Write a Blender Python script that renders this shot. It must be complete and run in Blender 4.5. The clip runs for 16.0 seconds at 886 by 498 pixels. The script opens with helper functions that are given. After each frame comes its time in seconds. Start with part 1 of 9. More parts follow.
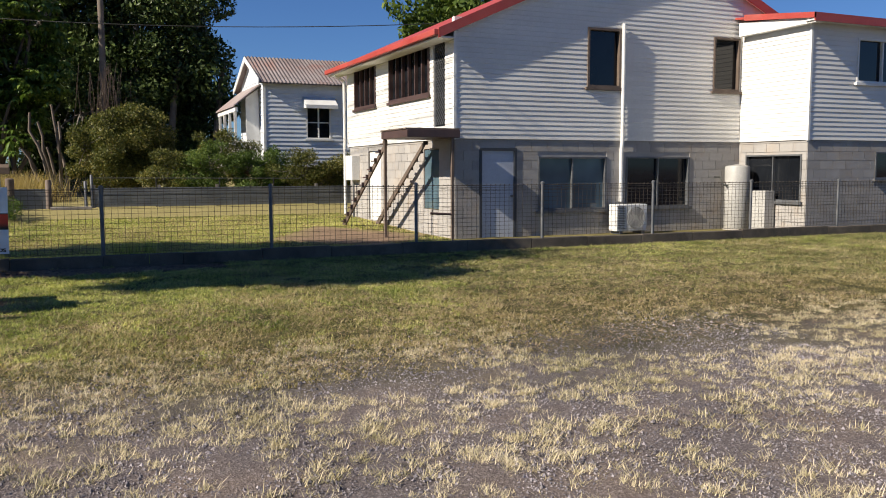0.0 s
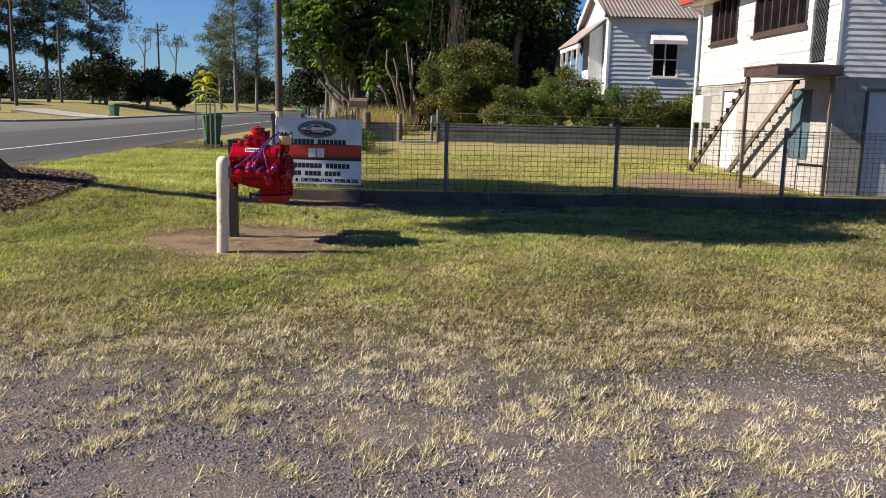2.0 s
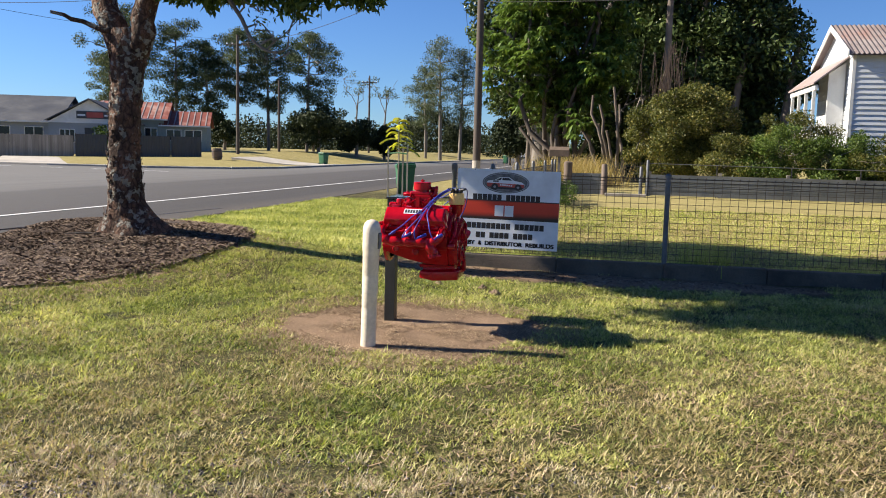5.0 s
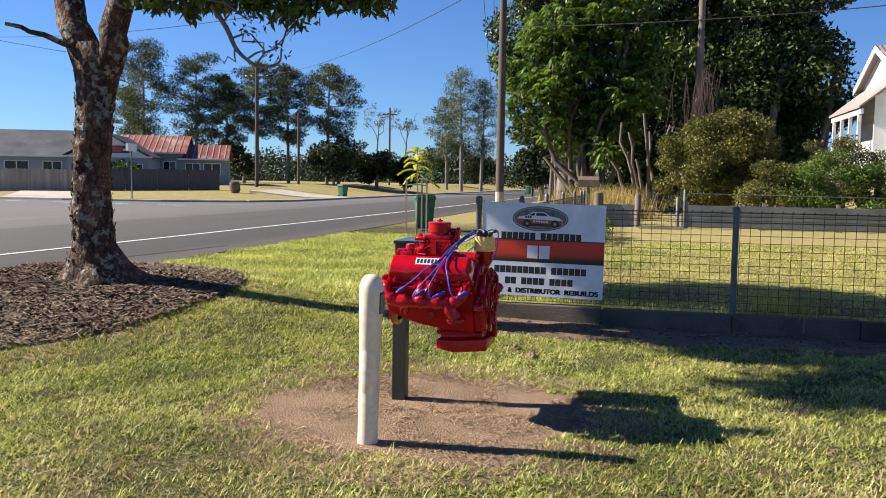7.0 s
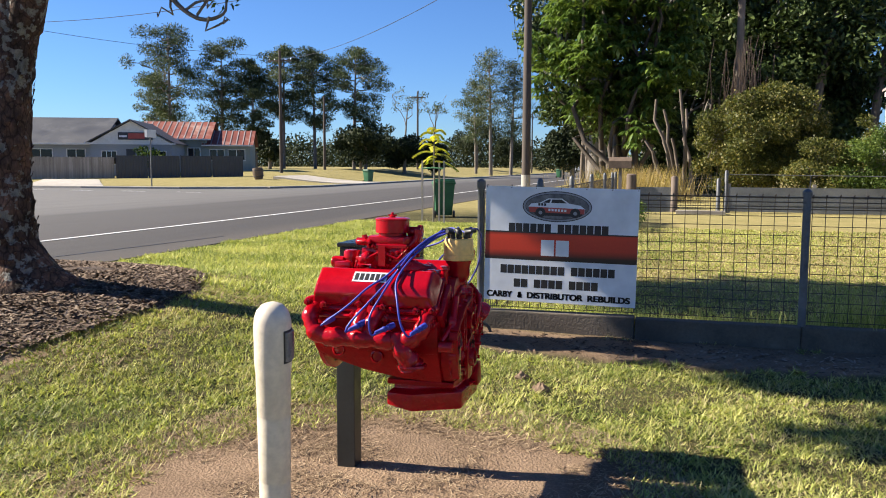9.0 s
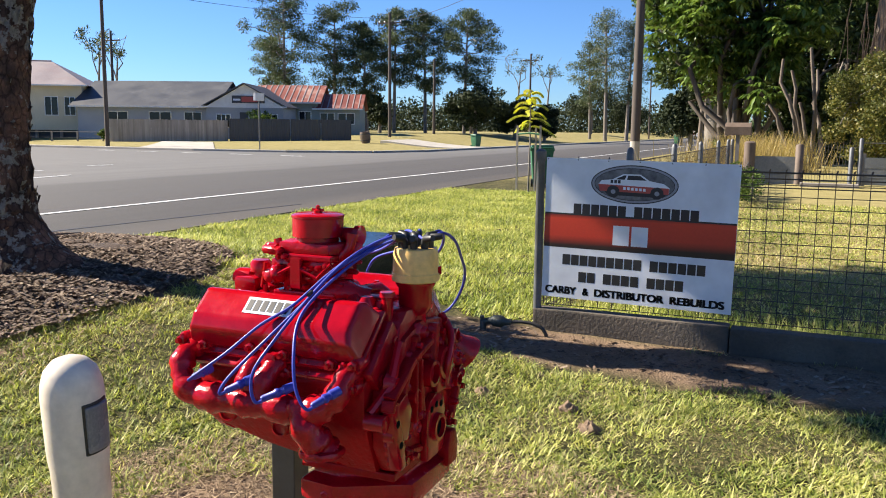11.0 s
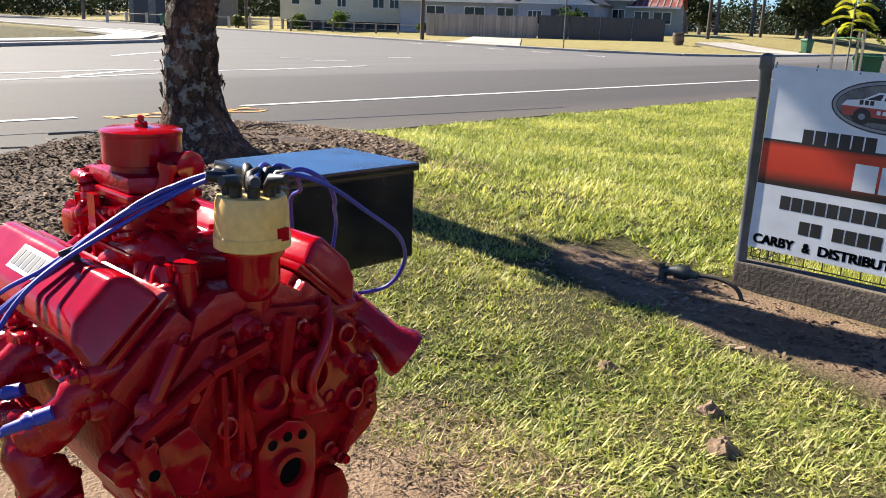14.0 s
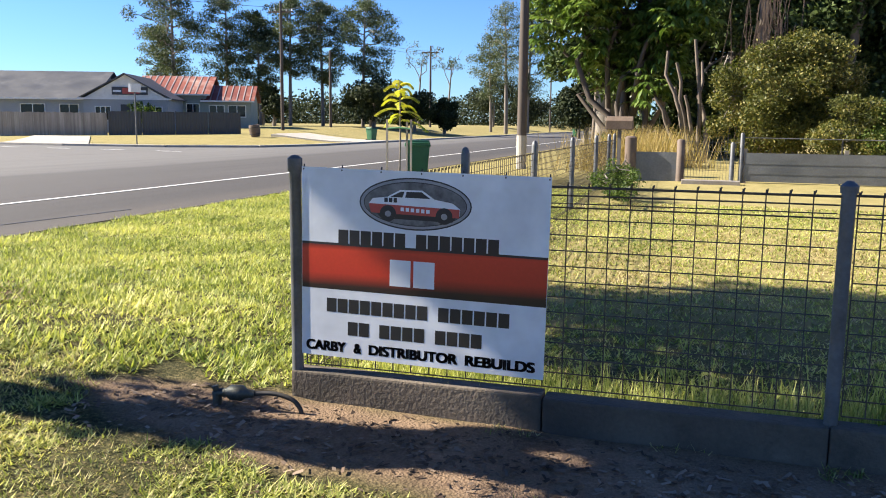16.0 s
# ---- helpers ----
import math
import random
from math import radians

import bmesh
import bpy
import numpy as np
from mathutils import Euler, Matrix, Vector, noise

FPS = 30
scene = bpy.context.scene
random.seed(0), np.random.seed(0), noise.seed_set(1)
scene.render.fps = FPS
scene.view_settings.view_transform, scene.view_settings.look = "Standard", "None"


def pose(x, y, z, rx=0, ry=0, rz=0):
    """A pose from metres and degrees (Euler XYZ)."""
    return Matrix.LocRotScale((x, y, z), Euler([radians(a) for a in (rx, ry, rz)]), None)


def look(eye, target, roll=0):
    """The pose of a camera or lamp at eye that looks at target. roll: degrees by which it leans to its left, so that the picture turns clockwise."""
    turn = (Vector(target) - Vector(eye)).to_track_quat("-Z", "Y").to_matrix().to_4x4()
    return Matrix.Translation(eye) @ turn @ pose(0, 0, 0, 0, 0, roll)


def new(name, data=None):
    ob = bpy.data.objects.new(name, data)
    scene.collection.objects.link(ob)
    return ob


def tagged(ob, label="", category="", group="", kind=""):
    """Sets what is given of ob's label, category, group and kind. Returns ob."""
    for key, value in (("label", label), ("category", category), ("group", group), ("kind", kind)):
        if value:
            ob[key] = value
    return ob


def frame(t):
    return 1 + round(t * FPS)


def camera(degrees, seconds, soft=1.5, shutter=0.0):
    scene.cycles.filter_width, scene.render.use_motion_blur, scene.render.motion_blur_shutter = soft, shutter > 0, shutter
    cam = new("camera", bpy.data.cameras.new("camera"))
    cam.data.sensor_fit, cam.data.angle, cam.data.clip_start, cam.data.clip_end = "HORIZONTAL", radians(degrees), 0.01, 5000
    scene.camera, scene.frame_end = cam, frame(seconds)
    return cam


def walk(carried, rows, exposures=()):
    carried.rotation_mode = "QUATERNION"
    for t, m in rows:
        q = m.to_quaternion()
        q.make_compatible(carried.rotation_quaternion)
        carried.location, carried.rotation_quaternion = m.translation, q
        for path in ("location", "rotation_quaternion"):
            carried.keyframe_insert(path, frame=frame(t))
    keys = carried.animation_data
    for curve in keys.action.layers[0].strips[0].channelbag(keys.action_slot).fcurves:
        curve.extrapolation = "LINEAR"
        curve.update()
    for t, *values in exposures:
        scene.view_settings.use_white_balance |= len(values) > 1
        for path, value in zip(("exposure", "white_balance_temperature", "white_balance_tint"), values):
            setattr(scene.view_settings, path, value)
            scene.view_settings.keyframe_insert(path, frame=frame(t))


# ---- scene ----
cam = camera(55.6, 16.0, 1.0)
METRES, EYE, TILT, LEAN, TURN = 10.0, 1.5, 0.0, 0.0, -24.0
ROWS = [
    (0.0, 0.0, 0.0, 0.0, -0.01, -5.43, 0.12),
    (0.5, -0.0159, 0.0203, 0.0012, 4.57, -6.03, 0.38),
    (1.0, -0.0272, 0.0392, -0.0006, 10.97, -7.65, 0.52),
    (1.5, -0.0331, 0.0728, -0.0003, 18.3, -8.92, -0.14),
    (2.0, -0.0431, 0.0978, -0.0012, 22.25, -9.69, -1.22),
    (2.5, -0.0648, 0.1286, -0.0004, 24.02, -10.1, -1.39),
    (3.0, -0.0765, 0.157, -0.0001, 25.92, -9.37, -1.35),
    (3.5, -0.0921, 0.1988, 0.0006, 30.29, -7.95, -2.29),
    (4.0, -0.1155, 0.2388, -0.0011, 31.61, -6.64, -2.49),
    (4.5, -0.1296, 0.2682, -0.0009, 32.76, -6.25, -2.03),
    (5.0, -0.1498, 0.3081, -0.0024, 35.85, -6.69, -1.4),
    (7.5, -0.2659, 0.4716, -0.0033, 37.79, -4.36, -0.8),
    (8.0, -0.2848, 0.5112, -0.0052, 38.67, -4.46, -0.57),
    (10.5, -0.3633, 0.6859, -0.0064, 41.51, -7.84, -0.28),
    (11.0, -0.3662, 0.714, -0.0046, 47.19, -8.14, -0.62),
    (11.5, -0.3634, 0.7395, -0.0075, 54.69, -11.12, -1.14),
    (12.0, -0.3662, 0.756, -0.0098, 59.98, -13.75, 0.42),
    (12.5, -0.384, 0.776, -0.0099, 64.99, -14.17, 0.48),
    (13.0, -0.3935, 0.7971, -0.0077, 66.35, -14.51, -0.91),
    (13.5, -0.3971, 0.8185, -0.0088, 68.15, -15.49, -1.56),
    (14.0, -0.3952, 0.8382, -0.0071, 68.41, -15.24, -2.05),
    (14.5, -0.3948, 0.8545, -0.0048, 59.34, -12.48, -2.01),
    (15.0, -0.4029, 0.8714, -0.0022, 50.13, -10.03, -0.72),
    (15.5, -0.4125, 0.8839, -0.0013, 44.86, -9.19, -0.35),
    (16.0, -0.4114, 0.8852, -0.0005, 40.93, -8.56, -0.61),
]
walk(cam, [(t, pose(0, 0, EYE, TILT, LEAN, TURN) @ pose(METRES * x, METRES * y, METRES * z, 90 + pitch, roll, yaw)) for t, x, y, z, yaw, pitch, roll in ROWS],
     [(0.0, 0.58), (3.0, 0.92), (5.0, 1.10), (8.0, 1.20), (10.5, 1.36), (12.0, 1.42), (14.5, 1.52), (16.0, 1.62)])

# ---- world, sun ----
world = bpy.data.worlds.new("sky")
scene.world = world
world.use_nodes = True
wn = world.node_tree.nodes
sky = wn.new("ShaderNodeTexSky")
sky.sky_type = "NISHITA"
sky.sun_disc = False
sky.sun_elevation = radians(34)
sky.sun_rotation = radians(272)
sky.air_density, sky.dust_density, sky.ozone_density = 1.0, 0.0, 2.2
sky.altitude = 500
wn["Background"].inputs["Strength"].default_value = 0.044
tint = wn.new("ShaderNodeMix")
tint.data_type, tint.blend_type = "RGBA", "MULTIPLY"
tint.inputs[0].default_value, tint.inputs[7].default_value = 1.0, (0.57, 0.86, 1.36, 1)
world.node_tree.links.new(sky.outputs["Color"], tint.inputs[6])
world.node_tree.links.new(tint.outputs[2], wn["Background"].inputs["Color"])
sun_data = bpy.data.lights.new("sun", "SUN")
sun_data.energy, sun_data.angle, sun_data.color = 5.5, radians(0.53), (1.0, 0.90, 0.75)
sun = new("sun", sun_data)
sun.matrix_world = look((-40, -4.6, 27), (0, 0, 0))


# ---- materials ----
def nodes_of(name):
    m = bpy.data.materials.new(name)
    m.use_nodes = True
    t = m.node_tree
    return m, t, t.nodes["Principled BSDF"]


def ramp(t, fac, stops):
    r = t.nodes.new("ShaderNodeValToRGB")
    el = r.color_ramp.elements
    while len(el) < len(stops):
        el.new(0.5)
    for e, (p, c) in zip(el, stops):
        e.position, e.color = p, (*c, 1)
    t.links.new(fac, r.inputs["Fac"])
    return r.outputs["Color"]


def coords(t, scale=(1, 1, 1), local=False):
    mp = t.nodes.new("ShaderNodeMapping")
    mp.inputs["Scale"].default_value = scale
    if local:
        c = t.nodes.new("ShaderNodeTexCoord").outputs["Object"]
    else:
        c = t.nodes.new("ShaderNodeNewGeometry").outputs["Position"]
    t.links.new(c, mp.inputs["Vector"])
    return mp.outputs["Vector"]


def noise_tex(t, scale, detail=4, rough=0.55, vec=None):
    n = t.nodes.new("ShaderNodeTexNoise")
    n.inputs["Scale"].default_value, n.inputs["Detail"].default_value, n.inputs["Roughness"].default_value = scale, detail, rough
    t.links.new(vec if vec is not None else coords(t), n.inputs["Vector"])
    return n.outputs["Fac"]


def mixc(t, fac, a, b, kind="MIX"):
    m = t.nodes.new("ShaderNodeMix")
    m.data_type, m.blend_type = "RGBA", kind
    for sock, val in ((m.inputs[0], fac), (m.inputs[6], a), (m.inputs[7], b)):
        if isinstance(val, (int, float)):
            sock.default_value = val
        elif isinstance(val, tuple):
            sock.default_value = (*val, 1)
        else:
            t.links.new(val, sock)
    return m.outputs[2]


def mathn(t, op, a, b=0.0, clamp=False):
    m = t.nodes.new("ShaderNodeMath")
    m.operation, m.use_clamp = op, clamp
    for sock, val in ((m.inputs[0], a), (m.inputs[1], b)):
        if isinstance(val, (int, float)):
            sock.default_value = val
        else:
            t.links.new(val, sock)
    return m.outputs[0]


def bump(t, bsdf, height, strength=0.3, dist=0.01):
    b = t.nodes.new("ShaderNodeBump")
    b.inputs["Strength"].default_value, b.inputs["Distance"].default_value = strength, dist
    t.links.new(height, b.inputs["Height"])
    t.links.new(b.outputs["Normal"], bsdf.inputs["Normal"])


def surface(name, c1, c2, rough=0.7, scale=3.0, fine=40.0, metal=0.0, relief=0.15, dist=0.004, dirt=None, dirt_amount=0.35, vary=0.0, coat=0.0, stretch=(1, 1, 1), spec=0.5):
    """Two-scale surface: broad tone between c1 and c2, fine grain, blotchy dirt, relief."""
    m, t, b = nodes_of(name)
    v = coords(t, stretch)
    broad = noise_tex(t, scale, 5, 0.6, v)
    grain = noise_tex(t, fine, 3, 0.6, v)
    col = ramp(t, broad, [(0.3, c1), (0.7, c2)])
    g = ramp(t, grain, [(0.25, (0.75, 0.75, 0.75)), (0.75, (1.2, 1.2, 1.2))])
    col = mixc(t, 0.6, col, g, "MULTIPLY")
    if dirt:
        d = ramp(t, noise_tex(t, scale * 0.7, 8, 0.7, v), [(0.52, (0, 0, 0)), (0.72, (1, 1, 1))])
        col = mixc(t, mathn(t, "MULTIPLY", d, dirt_amount), col, dirt)
    if vary:
        rnd = t.nodes.new("ShaderNodeObjectInfo").outputs["Random"]
        k = ramp(t, rnd, [(0, (1 - vary,) * 3), (1, (1 + vary,) * 3)])
        col = mixc(t, 1.0, col, k, "MULTIPLY")
    t.links.new(col, b.inputs["Base Color"])
    r = ramp(t, broad, [(0.3, (max(rough - 0.08, 0.03),) * 3), (0.7, (min(rough + 0.1, 1),) * 3)])
    t.links.new(r, b.inputs["Roughness"])
    b.inputs["Metallic"].default_value = metal
    b.inputs["Coat Weight"].default_value = coat
    b.inputs["Coat Roughness"].default_value = 0.08
    b.inputs["Specular IOR Level"].default_value = spec
    if relief:
        bump(t, b, mathn(t, "ADD", grain, broad), relief, dist)
    return m


def leafy(name, stops, rough=0.5, trans=0.25, patch=0.6):
    """Foliage: tone by leaf (random per island) and by broad patches."""
    m, t, b = nodes_of(name)
    isl = t.nodes.new("ShaderNodeNewGeometry").outputs["Random Per Island"]
    broad = noise_tex(t, patch, 3, 0.6)
    k = mathn(t, "ADD", mathn(t, "MULTIPLY", isl, 0.58), mathn(t, "SUBTRACT", mathn(t, "MULTIPLY", broad, 1.0), 0.29))
    col = ramp(t, k, stops)
    t.links.new(col, b.inputs["Base Color"])
    b.inputs["Roughness"].default_value = rough
    b.inputs["Specular IOR Level"].default_value = 0.22
    if trans:
        tr = t.nodes.new("ShaderNodeBsdfTranslucent")
        t.links.new(mixc(t, 1.0, col, (1.35, 1.4, 0.75), "MULTIPLY"), tr.inputs["Color"])
        mx = t.nodes.new("ShaderNodeMixShader")
        mx.inputs[0].default_value = trans
        t.links.new(b.outputs[0], mx.inputs[1])
        t.links.new(tr.outputs[0], mx.inputs[2])
        t.links.new(mx.outputs[0], t.nodes["Material Output"].inputs["Surface"])
    return m


def glass_dark(name, tint=(0.02, 0.025, 0.03)):
    m, t, b = nodes_of(name)
    n = noise_tex(t, 1.2, 2)
    t.links.new(ramp(t, n, [(0.3, tint), (0.7, tuple(c * 2 for c in tint))]), b.inputs["Base Color"])
    b.inputs["Roughness"].default_value = 0.06
    b.inputs["Specular IOR Level"].default_value = 0.4
    return m


# lawn, gravel, dirt in one sheet: each zone has its own outline in the plan
PATCHES = [(-1.75, 10.1, 1.12, 1.1), (-6.38, 12.42, 1.95, 2.2)]


def ground_material():
    m, t, b = nodes_of("ground")
    pos = t.nodes.new("ShaderNodeNewGeometry").outputs["Position"]
    sep = t.nodes.new("ShaderNodeSeparateXYZ")
    t.links.new(pos, sep.inputs[0])
    x, y = sep.outputs[0], sep.outputs[1]
    wob = mathn(t, "MULTIPLY", mathn(t, "SUBTRACT", noise_tex(t, 0.9, 6, 0.65), 0.5), 3.2)
    fine = noise_tex(t, 60, 4, 0.7)
    mid = noise_tex(t, 2.2, 5, 0.65)
    # soil under the blades, darkened to paint in the shaded gaps between them
    grass = ramp(t, mathn(t, "ADD", mathn(t, "MULTIPLY", mid, 0.3), mathn(t, "MULTIPLY", noise_tex(t, 38, 4, 0.75), 0.7)),
                 [(0.38, (0.018, 0.020, 0.008)), (0.5, (0.060, 0.058, 0.022)), (0.64, (0.22, 0.175, 0.085))])
    dry = ramp(t, mid, [(0.3, (0.27, 0.235, 0.09)), (0.7, (0.37, 0.31, 0.135))])
    stones = t.nodes.new("ShaderNodeTexVoronoi")
    stones.inputs["Scale"].default_value = 75
    t.links.new(coords(t), stones.inputs["Vector"])
    gravel = mixc(t, 0.75, ramp(t, fine, [(0.3, (0.042, 0.036, 0.036)), (0.7, (0.155, 0.132, 0.130))]), ramp(t, stones.outputs["Color"], [(0.0, (0.05, 0.043, 0.043)), (0.6, (0.135, 0.115, 0.114)), (1.0, (0.36, 0.315, 0.30))]))
    tan = ramp(t, noise_tex(t, 1.3, 5, 0.6), [(0.45, (0.15, 0.125, 0.12)), (0.7, (0.38, 0.27, 0.18))])
    gravel = mixc(t, 0.22, gravel, tan)
    gmask = mathn(t, "SUBTRACT", 7.0, mathn(t, "ADD", y, wob))
    gmask = ramp(t, mathn(t, "MULTIPLY", gmask, 0.55), [(0.0, (0, 0, 0)), (1.0, (1, 1, 1))])
    col = mixc(t, gmask, grass, gravel)
    dirt = ramp(t, mathn(t, "ADD", mathn(t, "MULTIPLY", fine, 0.5), mathn(t, "MULTIPLY", mid, 0.5)), [(0.3, (0.10, 0.068, 0.045)), (0.6, (0.28, 0.195, 0.13)), (0.8, (0.46, 0.345, 0.24))])
    for cx, cy, rx, ry in PATCHES:
        dx = mathn(t, "DIVIDE", mathn(t, "SUBTRACT", x, cx), rx)
        dy = mathn(t, "DIVIDE", mathn(t, "SUBTRACT", y, cy), ry)
        d = mathn(t, "SQRT", mathn(t, "ADD", mathn(t, "MULTIPLY", dx, dx), mathn(t, "MULTIPLY", dy, dy)))
        k = mathn(t, "SUBTRACT", 1.22, mathn(t, "ADD", d, mathn(t, "MULTIPLY", wob, 0.12)))
        col = mixc(t, mathn(t, "MULTIPLY", k, 5.0, True), col, dirt)
    # worn strip of earth before the fence kerb
    dy = mathn(t, "ABSOLUTE", mathn(t, "SUBTRACT", y, 13.2))
    dx = mathn(t, "ABSOLUTE", mathn(t, "SUBTRACT", x, -0.4))
    k = mathn(t, "SUBTRACT", 1.0, mathn(t, "ADD", mathn(t, "MULTIPLY", dy, 1.9), mathn(t, "ADD", mathn(t, "MULTIPLY", wob, 0.38), mathn(t, "POWER", mathn(t, "MULTIPLY", dx, 0.34), 4.0))))
    col = mixc(t, mathn(t, "MULTIPLY", k, 2.5, True), col, dirt)
    # dry verge across the street, and in the yard
    far = mathn(t, "MULTIPLY", mathn(t, "SUBTRACT", y, 30.0), 0.2, True)
    col = mixc(t, mathn(t, "MULTIPLY", far, 0.8), col, dry)
    yard = mathn(t, "MULTIPLY", mathn(t, "MULTIPLY", mathn(t, "SUBTRACT", y, 14.5), 0.4, True), mathn(t, "MULTIPLY", mathn(t, "ADD", x, 2.0), 2.0, True))
    col = mixc(t, mathn(t, "MULTIPLY", yard, 0.85), col, dry)
    # trodden earth in the yard by the house
    dx = mathn(t, "ABSOLUTE", mathn(t, "SUBTRACT", x, 5.6))
    dy = mathn(t, "ABSOLUTE", mathn(t, "SUBTRACT", y, 17.5))
    k = mathn(t, "SUBTRACT", 1.0, mathn(t, "ADD", mathn(t, "MULTIPLY", dx, 0.42), mathn(t, "ADD", mathn(t, "MULTIPLY", dy, 0.26), mathn(t, "MULTIPLY", wob, 0.3))))
    col = mixc(t, mathn(t, "MULTIPLY", k, 2.0, True), col, dirt)
    t.links.new(col, b.inputs["Base Color"])
    b.inputs["Roughness"].default_value = 0.95
    b.inputs["Specular IOR Level"].default_value = 0.15
    bump(t, b, mathn(t, "ADD", fine, mathn(t, "MULTIPLY", stones.outputs["Distance"], 0.6)), 0.7, 0.012)
    return m


M = {}
M["ground"] = ground_material()


def asphalt_material():
    """Dark newer lanes, paler worn asphalt beyond the middle, streaks along the way of travel."""
    m, t, b = nodes_of("asphalt")
    sep = t.nodes.new("ShaderNodeSeparateXYZ")
    t.links.new(coords(t), sep.inputs[0])
    wob = mathn(t, "MULTIPLY", mathn(t, "SUBTRACT", noise_tex(t, 0.35, 5, 0.6), 0.5), 2.5)
    k = mathn(t, "MULTIPLY", mathn(t, "SUBTRACT", -8.5, mathn(t, "ADD", sep.outputs[0], mathn(t, "MULTIPLY", wob, 0.3))), 0.08)
    lane = ramp(t, k, [(0.0, (0.068, 0.058, 0.050)), (0.10, (0.040, 0.0365, 0.0345)), (0.24, (0.045, 0.041, 0.039)), (0.27, (0.052, 0.048, 0.046)), (0.66, (0.062, 0.058, 0.056)), (0.72, (0.098, 0.095, 0.092)), (1.0, (0.118, 0.115, 0.111))])
    streak = noise_tex(t, 1.0, 4, 0.6, coords(t, (1.6, 0.05, 1)))
    grain = noise_tex(t, 110, 3, 0.7)
    stones = noise_tex(t, 35, 2, 0.6)
    col = mixc(t, 0.7, lane, ramp(t, streak, [(0.3, (0.82, 0.82, 0.82)), (0.7, (1.2, 1.19, 1.17))]), "MULTIPLY")
    col = mixc(t, 0.8, col, ramp(t, grain, [(0.25, (0.6, 0.6, 0.6)), (0.75, (1.4, 1.4, 1.4))]), "MULTIPLY")
    blot = ramp(t, noise_tex(t, 0.5, 7, 0.65), [(0.55, (0, 0, 0)), (0.75, (1, 1, 1))])
    col = mixc(t, mathn(t, "MULTIPLY", blot, 0.35), col, (0.05, 0.047, 0.045))
    t.links.new(col, b.inputs["Base Color"])
    b.inputs["Roughness"].default_value = 0.85
    bump(t, b, mathn(t, "ADD", grain, stones), 0.4, 0.006)
    return m


M["asphalt"] = asphalt_material()
M["line"] = surface("line_paint", (0.62, 0.62, 0.6), (0.75, 0.75, 0.73), 0.6, 2, 60, dirt=(0.2, 0.2, 0.2))
M["orange"] = surface("orange_paint", (0.62, 0.30, 0.07), (0.7, 0.36, 0.10), 0.7, 3, 60, dirt=(0.1, 0.09, 0.09), dirt_amount=0.7)
M["concrete"] = surface("concrete", (0.34, 0.31, 0.27), (0.46, 0.43, 0.38), 0.85, 1.2, 50, relief=0.25, dirt=(0.16, 0.14, 0.12))
M["kerb"] = surface("old_concrete", (0.045, 0.038, 0.031), (0.16, 0.13, 0.10), 0.9, 1.6, 45, relief=0.8, dist=0.01, dirt=(0.028, 0.028, 0.022), dirt_amount=0.9)
M["galv"] = surface("galvanised", (0.085, 0.09, 0.098), (0.17, 0.178, 0.19), 0.55, 6, 60, metal=0.4, dirt=(0.16, 0.13, 0.10), dirt_amount=0.5)
M["wire"] = surface("rusty_wire", (0.06, 0.047, 0.036), (0.12, 0.096, 0.075), 0.7, 4, 80, metal=0.3, relief=0)
M["white_wood"] = surface("white_painted_wood", (0.70, 0.69, 0.65), (0.80, 0.79, 0.76), 0.55, 2, 60, dirt=(0.45, 0.42, 0.36), dirt_amount=0.4)
M["board"] = surface("white_weatherboard", (0.64, 0.625, 0.59), (0.74, 0.725, 0.69), 0.5, 0.9, 50, relief=0.05, dirt=(0.5, 0.48, 0.43), dirt_amount=0.4, vary=0.04)
M["board_old"] = surface("grey_white_weatherboard", (0.56, 0.59, 0.63), (0.68, 0.71, 0.75), 0.6, 0.9, 50, relief=0.08, dirt=(0.36, 0.37, 0.38), dirt_amount=0.5, vary=0.06)
M["block"] = surface("besser_block", (0.30, 0.285, 0.27), (0.38, 0.36, 0.34), 0.9, 1.5, 70, relief=0.4, dirt=(0.40, 0.28, 0.17), dirt_amount=0.4, vary=0.08)
M["red_roof"] = surface("red_roof_paint", (0.33, 0.045, 0.035), (0.42, 0.07, 0.055), 0.45, 1.2, 40, dirt=(0.30, 0.16, 0.13))
M["rust_roof"] = surface("rusty_corrugated", (0.15, 0.115, 0.108), (0.23, 0.20, 0.195), 0.65, 0.8, 20, metal=0.1, dirt=(0.22, 0.07, 0.035), dirt_amount=0.9)
M["red_rust"] = surface("red_rust_roof", (0.16, 0.035, 0.025), (0.26, 0.065, 0.04), 0.75, 0.5, 10, dirt=(0.62, 0.5, 0.42), dirt_amount=0.6, stretch=(1, 1, 1))
M["grey_roof"] = surface("dark_grey_roof", (0.045, 0.048, 0.055), (0.07, 0.074, 0.084), 0.6, 0.5, 10, dirt=(0.2, 0.2, 0.2))
M["pink_roof"] = surface("weathered_pale_roof", (0.27, 0.22, 0.215), (0.37, 0.32, 0.31), 0.6, 0.4, 10, dirt=(0.35, 0.2, 0.17))
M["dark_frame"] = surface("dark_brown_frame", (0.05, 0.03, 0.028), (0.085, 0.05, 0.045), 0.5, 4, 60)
M["glass"] = glass_dark("window_glass", (0.006, 0.007, 0.009))
M["glass_blue"] = glass_dark("curtained_glass", (0.05, 0.08, 0.10))
M["curtain"] = surface("net_curtain", (0.28, 0.30, 0.28), (0.5, 0.5, 0.46), 0.9, 2, 30, stretch=(8, 8, 1), relief=0.1)
M["grey_door"] = surface("grey_blue_door_paint", (0.42, 0.45, 0.52), (0.50, 0.53, 0.60), 0.5, 1.5, 50, relief=0.03)
